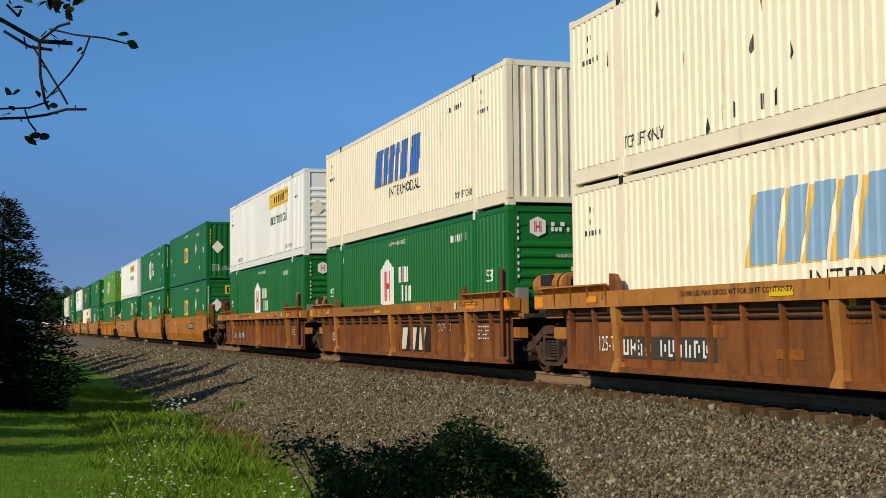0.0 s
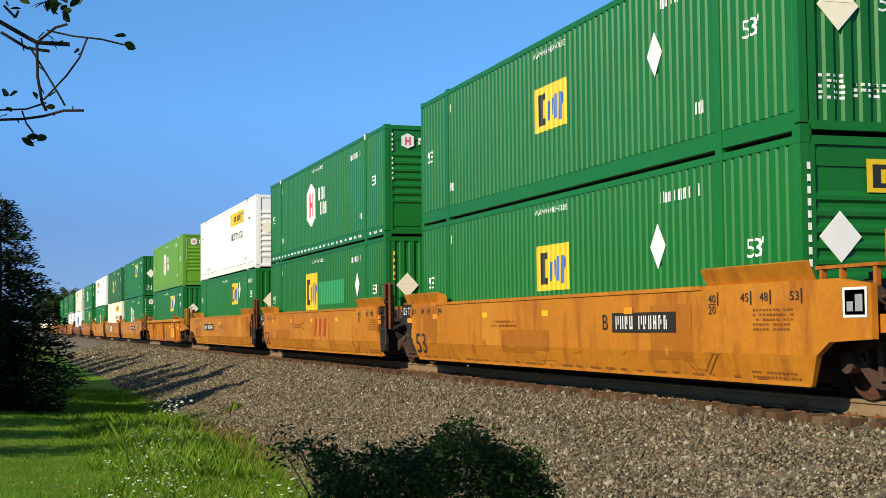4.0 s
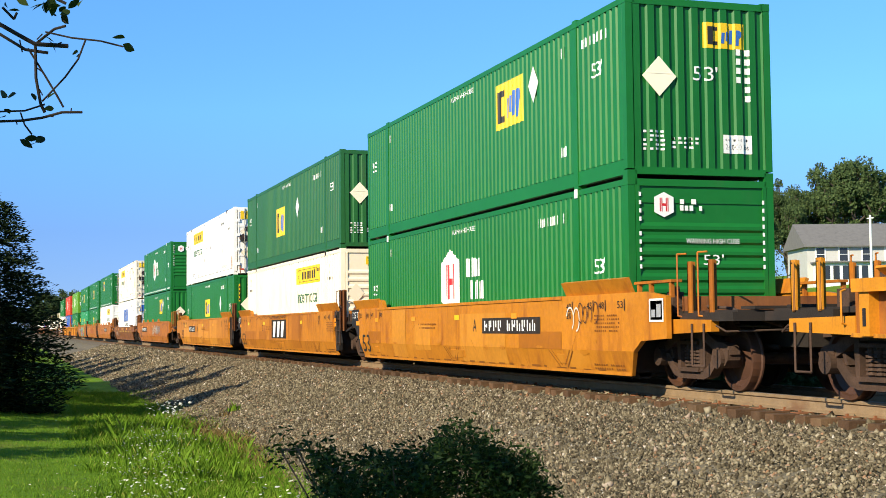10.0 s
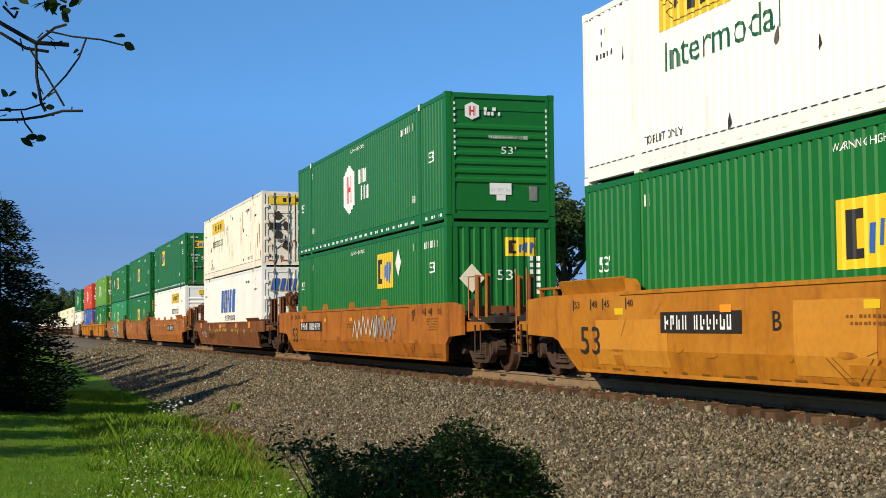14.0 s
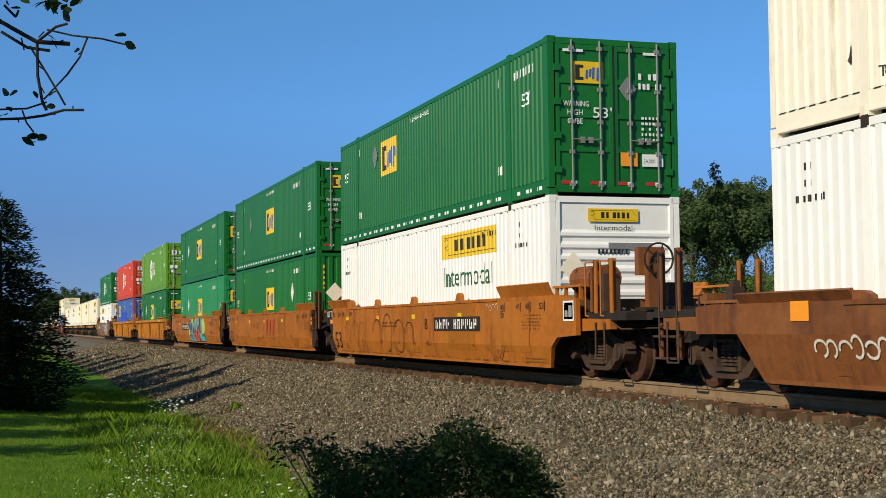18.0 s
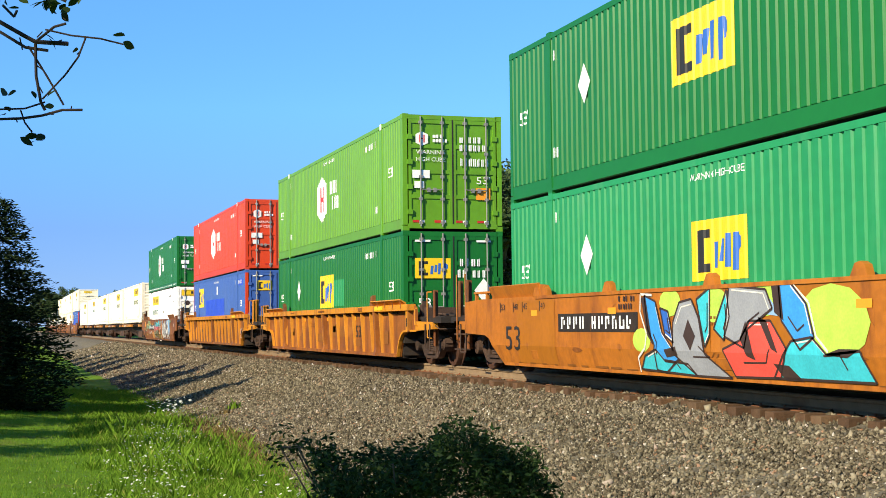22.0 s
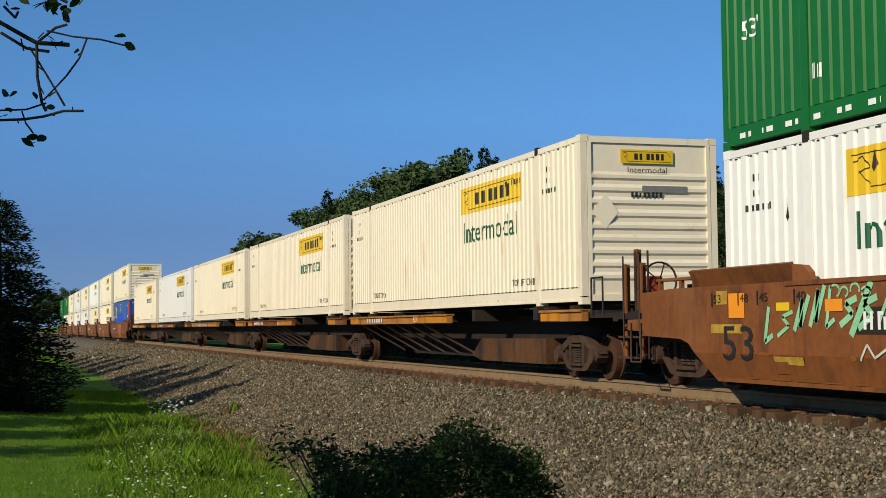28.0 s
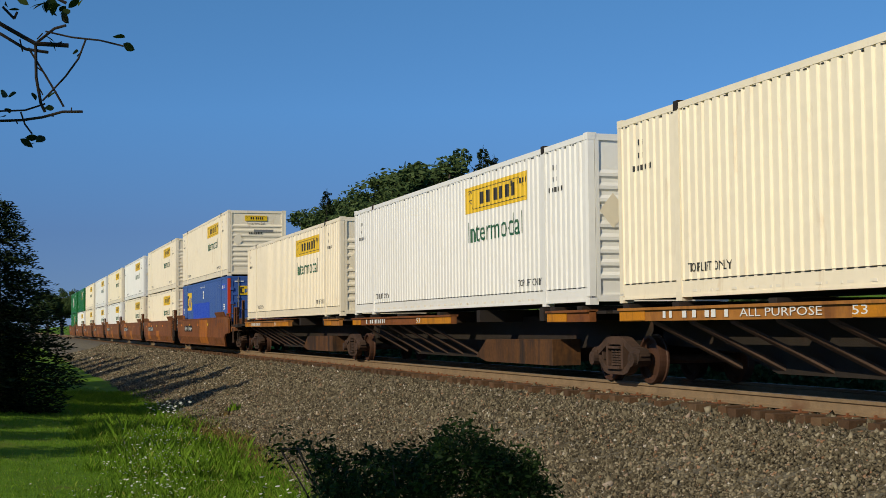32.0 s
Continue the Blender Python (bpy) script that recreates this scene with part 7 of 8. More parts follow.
for k in range(600):
    for x in (-85.2 - k * 0.52, ):
        rest.box(x - 0.11, x + 0.11, YC - 1.3, YC + 1.3, -0.36, -0.19)
tagged(part("far_sleepers", rest, M["tie"], TIES), kind="stuff")


# ---------------------------------------------------------------- loose stone, grass, trees, house
def np_mesh(name, V, F, smooth=False):
    """A mesh from numpy arrays: V (n, 3), F (m, k) with k corners a face."""
    me = bpy.data.meshes.new(name)
    m, k = F.shape
    me.vertices.add(len(V))
    me.vertices.foreach_set("co", np.ascontiguousarray(V, dtype=np.float32).ravel())
    me.loops.add(m * k)
    me.loops.foreach_set("vertex_index", np.ascontiguousarray(F, dtype=np.int32).ravel())
    me.polygons.add(m)
    me.polygons.foreach_set("loop_start", np.arange(0, m * k, k, dtype=np.int32))
    me.update(calc_edges=True)
    return me


def scatter(V, F, places, spin, size):
    """Copies of a small shape joined into one mesh. places (n, 3), spin (n, 3, 3), size (n, 3)."""
    n, v = len(places), len(V)
    P = np.einsum("nij,nvj->nvi", spin, V[None] * size[:, None]) + places[:, None]
    return P.reshape(-1, 3), (F[None] + (np.arange(n) * v)[:, None, None]).reshape(-1, F.shape[1])


def spins(n, rs, tilt=math.pi):
    a, b, c = rs.uniform(0, 2 * math.pi, n), rs.uniform(-tilt, tilt, n), rs.uniform(-tilt, tilt, n)
    ca, sa, cb, sb, cc, sc = np.cos(a), np.sin(a), np.cos(b), np.sin(b), np.cos(c), np.sin(c)
    o, z = np.ones(n), np.zeros(n)
    A = np.stack([ca, -sa, z, sa, ca, z, z, z, o], -1).reshape(n, 3, 3)
    B = np.stack([cb, z, sb, z, o, z, -sb, z, cb], -1).reshape(n, 3, 3)
    C = np.stack([o, z, z, z, cc, -sc, z, sc, cc], -1).reshape(n, 3, 3)
    return A @ B @ C


def island_mat(name, stops, rough=0.9, transmit=0.0, bump=0.0):
    """A surface whose tone is drawn for each loose piece from a ramp."""
    m = bpy.data.materials.new(name)
    m.use_nodes = True
    n, l = m.node_tree.nodes, m.node_tree.links
    b = n["Principled BSDF"]
    b.inputs["Roughness"].default_value = rough
    b.inputs["Specular IOR Level"].default_value = 0.12
    g = n.new("ShaderNodeNewGeometry")
    r = n.new("ShaderNodeValToRGB")
    while len(r.color_ramp.elements) < len(stops):
        r.color_ramp.elements.new(0.5)
    for e, (p, c) in zip(r.color_ramp.elements, stops):
        e.position, e.color = p, (*c, 1)
    l.new(g.outputs["Random Per Island"], r.inputs["Fac"])
    no = n.new("ShaderNodeTexNoise")
    no.inputs["Scale"].default_value, no.inputs["Detail"].default_value = 9.0, 5
    co = n.new("ShaderNodeTexCoord")
    l.new(co.outputs["Object"], no.inputs["Vector"])
    mr = n.new("ShaderNodeMapRange")
    mr.inputs["From Min"].default_value, mr.inputs["From Max"].default_value = 0.3, 0.7
    mr.inputs["To Min"].default_value, mr.inputs["To Max"].default_value = 0.78, 1.2
    l.new(no.outputs["Fac"], mr.inputs["Value"])
    sc = n.new("ShaderNodeVectorMath")
    sc.operation = "SCALE"
    l.new(r.outputs["Color"], sc.inputs[0])
    l.new(mr.outputs[0], sc.inputs["Scale"])
    l.new(sc.outputs[0], b.inputs["Base Color"])
    if transmit:
        tr = n.new("ShaderNodeBsdfTranslucent")
        l.new(sc.outputs[0], tr.inputs["Color"])
        mx = n.new("ShaderNodeMixShader")
        mx.inputs["Fac"].default_value = transmit
        l.new(b.outputs[0], mx.inputs[1])
        l.new(tr.outputs[0], mx.inputs[2])
        l.new(mx.outputs[0], n["Material Output"].inputs["Surface"])
    return m


M["stone"] = island_mat("crushed_stone", [(0.0, (0.042, 0.034, 0.022)), (0.35, (0.104, 0.085, 0.054)), (0.72, (0.182, 0.152, 0.098)), (0.92, (0.300, 0.258, 0.178)), (0.975, (0.23, 0.120, 0.065)), (1.0, (0.54, 0.50, 0.43))])
M["blade"] = island_mat("grass_blade", [(0.0, (0.085, 0.165, 0.011)), (0.5, (0.130, 0.245, 0.016)), (0.9, (0.185, 0.300, 0.028)), (1.0, (0.28, 0.27, 0.07))], 0.7, 0.3)
M["needles"] = island_mat("spruce_needles", [(0.0, (0.007, 0.015, 0.006)), (0.6, (0.016, 0.030, 0.009)), (1.0, (0.040, 0.058, 0.016))], 0.7, 0.1)
M["leaf"] = island_mat("broad_leaves", [(0.0, (0.020, 0.050, 0.010)), (0.6, (0.045, 0.095, 0.018)), (1.0, (0.085, 0.140, 0.030))], 0.6, 0.25)
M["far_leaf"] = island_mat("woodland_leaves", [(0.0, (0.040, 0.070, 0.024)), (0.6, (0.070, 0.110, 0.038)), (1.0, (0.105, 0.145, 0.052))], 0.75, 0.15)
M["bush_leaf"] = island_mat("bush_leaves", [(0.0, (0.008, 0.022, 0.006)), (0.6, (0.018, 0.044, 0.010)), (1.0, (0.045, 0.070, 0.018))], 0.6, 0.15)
M["petal"] = island_mat("flower_heads", [(0.0, (0.62, 0.62, 0.50)), (1.0, (0.85, 0.85, 0.80))], 0.8, 0.3)
# bark darkened in its colour: the twigs hang in the crown's shade
M["twig"] = mat("shaded_twig_bark", (0.022, 0.016, 0.013), 0.9, vary=0.3, scale=9)
M["bark"] = mat("grey_brown_bark", (0.075, 0.058, 0.044), 0.9, vary=0.4, scale=7, bump=0.6, bump_scale=25)

rs = np.random.RandomState(11)
CHIP = np.array([(1.2, 0, 0.2), (0.1, 1.2, -0.1), (-1.2, 0.2, 0), (0, -1.2, 0.2), (0.3, 0.1, 1.2), (-0.2, 0, -1.2)])          # a sharp-edged chip of stone
CHIP_F = np.array([(0, 1, 4), (1, 2, 4), (2, 3, 4), (3, 0, 4), (1, 0, 5), (2, 1, 5), (3, 2, 5), (0, 3, 5)])


def stones(x0, x1, y0, y1, per, size, flat_top=None):
    n = int((x1 - x0) * (y1 - y0) * per)
    x, y = rs.uniform(x0, x1, n), rs.uniform(y0, y1, n)
    z = ballast_z(x, y) + rs.uniform(-0.012, 0.022, n)
    s = size * rs.lognormal(0, 0.32, n)
    dims = np.stack([s * rs.uniform(0.35, 0.75, n), s * rs.uniform(0.35, 0.6, n), s * rs.uniform(0.25, 0.5, n)], -1)
    return scatter(CHIP * (1 + 0.30 * rs.uniform(-1, 1, CHIP.shape)), CHIP_F, np.stack([x, y, z], -1), spins(n, rs), dims)


def join(chunks):
    Vs, Fs, k = [], [], 0
    for V, F in chunks:
        Vs.append(V)
        Fs.append(F + k)
        k += len(V)
    return np.concatenate(Vs), np.concatenate(Fs)


chunks = []
for x0, x1, per, size in ((-14, -8.5, 1250, 0.036), (-20, -14, 1100, 0.037), (-28, -20, 900, 0.038), (-38, -28, 600, 0.042), (-55, -38, 400, 0.047), (-75, -55, 260, 0.055), (-125, -75, 75, 0.085)):
    for y0 in np.arange(4.2, 9.2, 1.0):
        if y0 < 0.72 * -x0 + 1.5:
            chunks.append(stones(x0, x1, y0, min(y0 + 1.0, 9.4), per, size))
for y0 in (9.3, 10.6):
    chunks.append(stones(-30, -8, y0, y0 + 1.3, 220, 0.045))
chunks.append(stones(-40, -9, 3.5, 4.3, 60, 0.05))
tagged(part("ballast_stones", np_mesh("ballast_stones", *join(chunks)), M["stone"]), "loose grey-brown crushed ballast stones with pale flecks", "ballast stones", kind="stuff")


def blades(n, x, y, h, w, lean, seed):
    r = np.random.RandomState(seed)
    z = np.maximum(ground_z(x, y) + ripple(x, y, 5, 0.03, 3), np.where((y > 3.9), ballast_z(x, y), -9)) - 0.01
    a = r.uniform(0, 2 * math.pi, n)
    hh = h * r.lognormal(0, 0.35, n)
    d = np.stack([np.cos(a), np.sin(a)], -1)
    b = r.uniform(0, 2 * math.pi, n)
    tip = np.stack([np.cos(b), np.sin(b)], -1) * (hh * lean * r.uniform(0.2, 1, n))[:, None]
    base = np.stack([x, y, z], -1)
    P = np.stack([base - np.concatenate([d * w, np.zeros((n, 1))], 1), base + np.concatenate([d * w, np.zeros((n, 1))], 1),
                  base + np.concatenate([tip * 0.35 + d * w * 0.7, hh[:, None] * 0.62], 1), base + np.concatenate([tip, hh[:, None]], 1)], 1)
    return P.reshape(-1, 3), np.arange(n * 4).reshape(n, 4)


# mown lawn, then the rough strip beside the stone
n1 = 90000
x1 = -11 - 45 * rs.uniform(0, 1, n1) ** 1.6
lawn = blades(n1, x1, rs.uniform(-1.6, 3.6, n1), 0.034, 0.0042, 0.7, 1)
n2 = 150000
x2 = -10.5 - 42 * rs.uniform(0, 1, n2) ** 1.5
y2 = 3.2 + rs.normal(0, 0.85, n2)
keep = (y2 < 4.75 + 0.25 * np.sin(x2 * 1.7)) & (y2 > 0.8)
rough_ = blades(int(keep.sum()), x2[keep], y2[keep], 0.056, 0.0028, 0.8, 2)
tagged(part("grass", np_mesh("grass", *join([lawn, rough_])), M["blade"]), "bright green mown grass with a taller weedy strip", "grass", kind="stuff")

M["dry"] = island_mat("dry_grass", [(0.0, (0.10, 0.065, 0.025)), (0.6, (0.20, 0.14, 0.05)), (1.0, (0.30, 0.23, 0.10))], 0.8, 0.2)
n3 = 6000
x3 = -29.0 + rs.normal(0, 3.0, n3)
y3 = 4.15 + rs.normal(0, 0.28, n3)
tagged(part("dry_grass", np_mesh("dry_grass", *blades(n3, x3, y3, 0.075, 0.005, 1.0, 9)), M["dry"]), "dry brown grass where the lawn meets the ballast", "grass", kind="stuff")
n4 = 22000                                   # taller tufts in clumps along the rough strip
cx, cy = rs.uniform(-34, -12, 90), rs.uniform(1.3, 3.9, 90)
pick = rs.randint(0, 90, n4)
n5 = 24000                                   # a weedy bank before the stone
x5 = rs.uniform(-34, -21, n5)
y5 = 3.0 + 0.25 * np.sin(x5 * 0.9) + rs.normal(0, 0.42, n5)
bank = blades(n5, x5, y5, 0.15, 0.0034, 0.6, 12)
tufts = blades(n4, cx[pick] + rs.normal(0, 0.16, n4), cy[pick] + rs.normal(0, 0.13, n4), 0.088, 0.0028, 0.7, 10)
tagged(part("grass_tufts", np_mesh("grass_tufts", *join([tufts, bank])), M["blade"]), "tall uncut grass tufts along the lawn's edge", "grass", kind="stuff")


def flower_patch(name, label, n, x, y, h, head, seed):
    r = np.random.RandomState(seed)
    z = np.maximum(ground_z(x, y), np.where(y > 3.9, ballast_z(x, y), -9))
    hh = h * r.uniform(0.6, 1.25, n)
    ring = np.array([(math.cos(k * math.pi / 3), math.sin(k * math.pi / 3), 0.0) for k in range(6)] + [(0, 0, 0.25)])
    F = np.array([(k, (k + 1) % 6, 6) for k in range(6)])
    s = head * r.uniform(0.5, 1.3, n)
    V, Fs = scatter(ring, F, np.stack([x, y, z + hh], -1), spins(n, r, 0.6), np.stack([s, s, s], -1))
    heads = part(name, np_mesh(name, V, Fs), M["petal"])
    tagged(heads, label, "wildflowers", kind="stuff")
    base = np.stack([x, y, z], -1)
    up = np.stack([x, y, z + hh], -1)
    o = np.array([0.004, 0, 0])
    S = np.stack([base - o, base + o, up + o * 0.6, up - o * 0.6], 1).reshape(-1, 3)
    part("stems", np_mesh("stems", S, np.arange(len(S)).reshape(-1, 4)), M["blade"], heads)


nf = 520
fx = -15.5 - 14 * rs.uniform(0, 1, nf) ** 1.3
flower_patch("white_flowers", "small white wildflowers in the rough grass", nf, fx, 1.4 + rs.normal(0, 0.45, nf) + (-15.5 - fx) * 0.13, 0.28, 0.015, 3)
flower_patch("flower_clump", "tall pale flower clump at the stone's edge", 70, -33.5 + rs.normal(0, 0.6, 70), 3.75 + rs.normal(0, 0.25, 70), 0.5, 0.035, 4)
flower_patch("flower_clump", "white flowers beside the dark bush", 24, -17.5 + rs.normal(0, 1.0, 24), 3.4 + rs.normal(0, 0.25, 24), 0.25, 0.03, 5)


def weed(x, y, h, n, seed):
    r = np.random.RandomState(seed)
    root = thing("weed", "small brown and green weed growing in the ballast", "weed", at=(x, y, float(ballast_z(np.array([x]), np.array([y]))[0])))
    V, F = blades(n, r.normal(0, 0.10, n), np.full(n, 3.0) + r.normal(0, 0.10, n), h, 0.02, 0.7, seed)
    V = V - np.array([0, 3.0, V[:, 2].min() + 0.01])
    part("leaves", np_mesh("leaves", V, F), M["dry"] if seed == 7 else M["blade"], root)
    part("seed_head", Geo().rod((0.03, 0, 0), (0.10, 0.05, h * 1.2), 0.008, 5, 0.018), M["bark"], root, "dark brown seed head")


weed(-34.5, 5.45, 0.15, 40, 6)
weed(-33.6, 5.15, 0.12, 30, 7)


# ---- spruces
def spruce_mesh(h, r0, seed, thin=1.0):
    r = np.random.RandomState(seed)
    quads = []
    z = 0.12
    while z < h - 0.1:
        f = 1 - z / h
        n = int((10 + 13 * f) * thin)
        for k in range(n):
            a = r.uniform(0, 2 * math.pi)
            ln = r0 * (f ** 0.66) * r.uniform(0.72, 1.08) + 0.1
            if z < 1.3:
                ln *= 0.62 + 0.38 * z / 1.3
            ways = int(12 + ln * 17)
            for i in range(ways):
                t = (i + r.uniform(0, 1)) / ways
                rad = ln * (0.12 + 0.88 * t)
                zz = z + 0.05 - 0.30 * ln * t + 0.16 * ln * t * t + r.normal(0, 0.05)
                aa = a + r.normal(0, 0.10) * (0.4 + t)
                quads.append((rad * math.cos(aa), rad * math.sin(aa), zz, aa + r.choice((-1, 1)) * r.uniform(0.1, 1.1), r.uniform(0.10, 0.24) * (0.75 + 0.4 * f), r.uniform(0.016, 0.036) / thin ** 0.7, r.uniform(-0.45, 0.5)))
        z += 0.115 + 0.05 * f
    for k in range(26):
        quads.append((r.normal(0, 0.03), r.normal(0, 0.03), h - 0.25 + 0.03 * k * 0.6, r.uniform(0, 6.28), 0.12 * (1 - k / 30), 0.02, 0.9))
    q = np.array(quads)
    d = np.stack([np.cos(q[:, 3]) * np.cos(q[:, 6]), np.sin(q[:, 3]) * np.cos(q[:, 6]), np.sin(q[:, 6])], -1)
    s = np.cross(d, r.normal(0, 1, d.shape))
    s /= np.linalg.norm(s, axis=1)[:, None] + 1e-6
    c = q[:, :3]
    L, W = q[:, 4:5], q[:, 5:6]
    P = np.stack([c - s * W * 0.8, c + d * L * 0.5 - s * W, c + d * L, c + d * L * 0.5 + s * W, ], 1)
    return np_mesh("crown", P.reshape(-1, 3), np.arange(len(P) * 4).reshape(-1, 4))


SPRUCE = [spruce_mesh(7.0, 2.55, 5), spruce_mesh(6.9, 2.5, 6, 0.5)]


def spruce(x, y, k, scale, turn, tall=1.0):
    root = thing("spruce_tree", "dense dark green spruce with branches to the ground", "spruce tree", "row of spruces", (x, y, float(ground_z(x, y)) - 0.05))
    root.rotation_euler.z = turn
    root.scale = (scale, scale, scale)
    part("crown", SPRUCE[k], M["needles"], root)
    root.scale.z *= tall
    part("trunk", shared("spruce_trunk", lambda: Geo().rod((0, 0, -0.2), (0, 0, 6.6), 0.14, 8, 0.015).mesh("trunk")), M["bark"], root)


spruce(-38.0, -0.19, 0, 0.93, 0.3, 0.86)
# the row behind it: each tree's shadow crosses the ballast and ends beside the track
for k, (x, tall) in enumerate(((-43.2, 0.89), (-48.6, 0.88), (-52.9, 0.83), (-57.2, 0.81), (-67.5, 0.82), (-73.5, 0.85), (-80.0, 0.82), (-87.0, 0.81), (-95.0, 0.81))):
    spruce(x, -3.0, 1, 1.62, 1.7 * k, tall * 0.765)
# an extra tree out of view, added to widen the first spruce's shadow
spruce(-36.4, -3.0, 1, 1.40, 0.9, 0.66)
for k, (x, y, s) in enumerate(((-21.0, -6.4, 0.92), (-25.2, -6.2, 0.95), (-29.2, -6.0, 0.97), (-33.2, -5.6, 0.98), (-37.0, -5.2, 0.95))):
    spruce(x, y, 1, s, 2.1 * k + 0.5)


# ---- broad-leaved trees
LEAF = np.array([(0, -0.5, 0), (0.30, -0.1, 0.06), (0, 0.55, 0.0), (-0.30, -0.1, 0.06)], float)
LEAF_F = np.array([(0, 1, 2, 3)])


def limbs(g, base, way, length, radius, depth, r, tips):
    """A tapered limb that forks."""
    p, d, n = Vector(base), Vector(way).normalized(), 3
    for i in range(n):
        q = p + d * (length / n)
        g.rod(p, q, radius * (1 - 0.22 * i / n), 6, radius * (1 - 0.22 * (i + 1) / n))
        p, d = q, (d + Vector((r.uniform(-0.25, 0.25), r.uniform(-0.25, 0.25), r.uniform(-0.05, 0.2)))).normalized()
    tips.append((p.copy(), length))
    if depth:
        for k in range(3):
            w = (d + Vector((r.uniform(-0.9, 0.9), r.uniform(-0.9, 0.9), r.uniform(-0.2, 0.5)))).normalized()
            limbs(g, p, w, length * r.uniform(0.6, 0.8), radius * 0.62, depth - 1, r, tips)


def broad_tree_mesh(h, spread, leaves, leaf, seed):
    r = random.Random(seed)
    g, tips = Geo(), []
    limbs(g, (0, 0, -0.3), (0, 0, 1), h * 0.34, h * 0.028, 0, r, tips)
    top = tips.pop()[0]
    for k in range(5):
        a = 6.28 * k / 5 + r.uniform(-0.4, 0.4)
        limbs(g, top, (math.cos(a) * spread, math.sin(a) * spread, r.uniform(0.6, 1.4)), h * 0.22, h * 0.015, 2, r, tips)
    limbs(g, top, (0, 0, 1), h * 0.26, h * 0.018, 2, r, tips)
    q = np.random.RandomState(seed)
    centres = np.array([tuple(t[0]) for t in tips])
    pick = q.randint(0, len(centres), leaves)
    clump = np.array([h * 0.075 * q.uniform(0.5, 1.25) for _ in tips])
    off = q.normal(0, 1, (leaves, 3)) * np.array([1, 1, 0.7])
    off *= (clump[pick] / (np.linalg.norm(off, axis=1) + 1e-6) * q.uniform(0.25, 1.0, leaves) ** 0.5)[:, None]
    s = leaf * q.uniform(0.6, 1.4, leaves)
    V, F = scatter(LEAF, LEAF_F, centres[pick] + off, spins(leaves, q), np.stack([s, s, s], -1))
    zt = V[:, 2].max()
    return g.mesh("trunk"), np_mesh("crown", V * np.array([1, 1, h / zt]), F)


WOODS = [broad_tree_mesh(11.0, 0.9, 13000, 0.25, 31), broad_tree_mesh(12.0, 0.7, 13000, 0.25, 32), broad_tree_mesh(10.0, 1.1, 13000, 0.25, 33)]
CONIFER = spruce_mesh(12.0, 2.5, 9, 0.3)


def wood_tree(x, y, top, k, turn, wide=1.0):
    base = float(ground_z(x, y))
    hs = (11.0, 12.0, 10.0)[k]
    s = (top - base) / hs
    root = thing("broadleaf_tree", "leafy green tree on the bank behind the line", "tree", "trees beyond the tracks", (x, y, base))
    root.rotation_euler.z, root.scale = turn, (s * wide, s * wide, s)
    part("trunk", WOODS[k][0], M["bark"], root)
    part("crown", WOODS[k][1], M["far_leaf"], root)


def wood_conifer(x, y, top, turn):
    base = float(ground_z(x, y))
    s = (top - base) / 12.0
    root = thing("conifer_tree", "tall dark conifer among the bank trees", "conifer tree", "trees beyond the tracks", (x, y, base))
    root.rotation_euler.z, root.scale = turn, (s, s, s)
    part("crown", CONIFER, M["needles"], root)
    part("trunk", shared("conifer_trunk", lambda: Geo().rod((0, 0, -0.2), (0, 0, 11.5), 0.22, 8, 0.02).mesh("trunk")), M["bark"], root)


rw = random.Random(12)
for x, y, top in ((-109, 25.4, 10.4), (-110, 27.5, 11.6), (-106, 28.6, 13.2), (-108, 30.5, 14.6), (-105, 33, 14.5), (-107, 35.5, 15.4), (-103, 39.5, 14.6), (-104, 42.5, 11.5),
                  (-116, 25, 11.5), (-116, 31, 13.5), (-115, 38, 14.5), (-112, 28.5, 12.5), (-113, 34.5, 13.8), (-109, 40.5, 14)):
    wood_tree(x, y, top, rw.randrange(3), rw.uniform(0, 6.28), rw.uniform(1.1, 1.5))
for x, y, top in ((-103, 36.3, 15.2), (-104, 37.6, 14.6), (-106, 32.4, 13.8), (-107, 24.4, 11.9), (-105, 34.8, 13.4)):
    wood_conifer(x, y, top, rw.uniform(0, 6.28))
for x, y, top in ((-99, 49.5, 11.8), (-98, 51.6, 12.4), (-97, 54.2, 11.8), (-98.5, 55.5, 12.6), (-99, 46, 9.5), (-99, 57.2, 12.2), (-101, 52.5, 12.3), (-142, 84.5, 18.4), (-140, 87, 18.0), (-141, 90.5, 16.6), (-136.6, 92.5, 19.8), (-134.8, 95.1, 20.6),
                  (-145, 95, 20.5), (-146, 100, 21.5), (-142, 104, 20), (-144, 91, 16), (-140, 110, 20), (-135, 84, 14.5)):
    wood_tree(x, y, top, rw.randrange(3), rw.uniform(0, 6.28), rw.uniform(0.8, 1.05))
wood_conifer(-96.5, 53.3, 13.6, 1.0)
for x, y, top in ((-270, 7.5, 8.0), (-272, 10.2, 9.0), (-268, 13.5, 8.8), (-271, 17.0, 8.0), (-275, 21, 8.4), (-280, 27, 9), (-285, 34, 9.5), (-240, 30, 8.5), (-230, 40, 6.4), (-200, 42, 6.6), (-180, 44, 6.6), (-160, 40, 6.4), (-262, 4.5, 7.0)):
    wood_tree(x, y, top, rw.randrange(3), rw.uniform(0, 6.28), rw.uniform(1.0, 1.35))


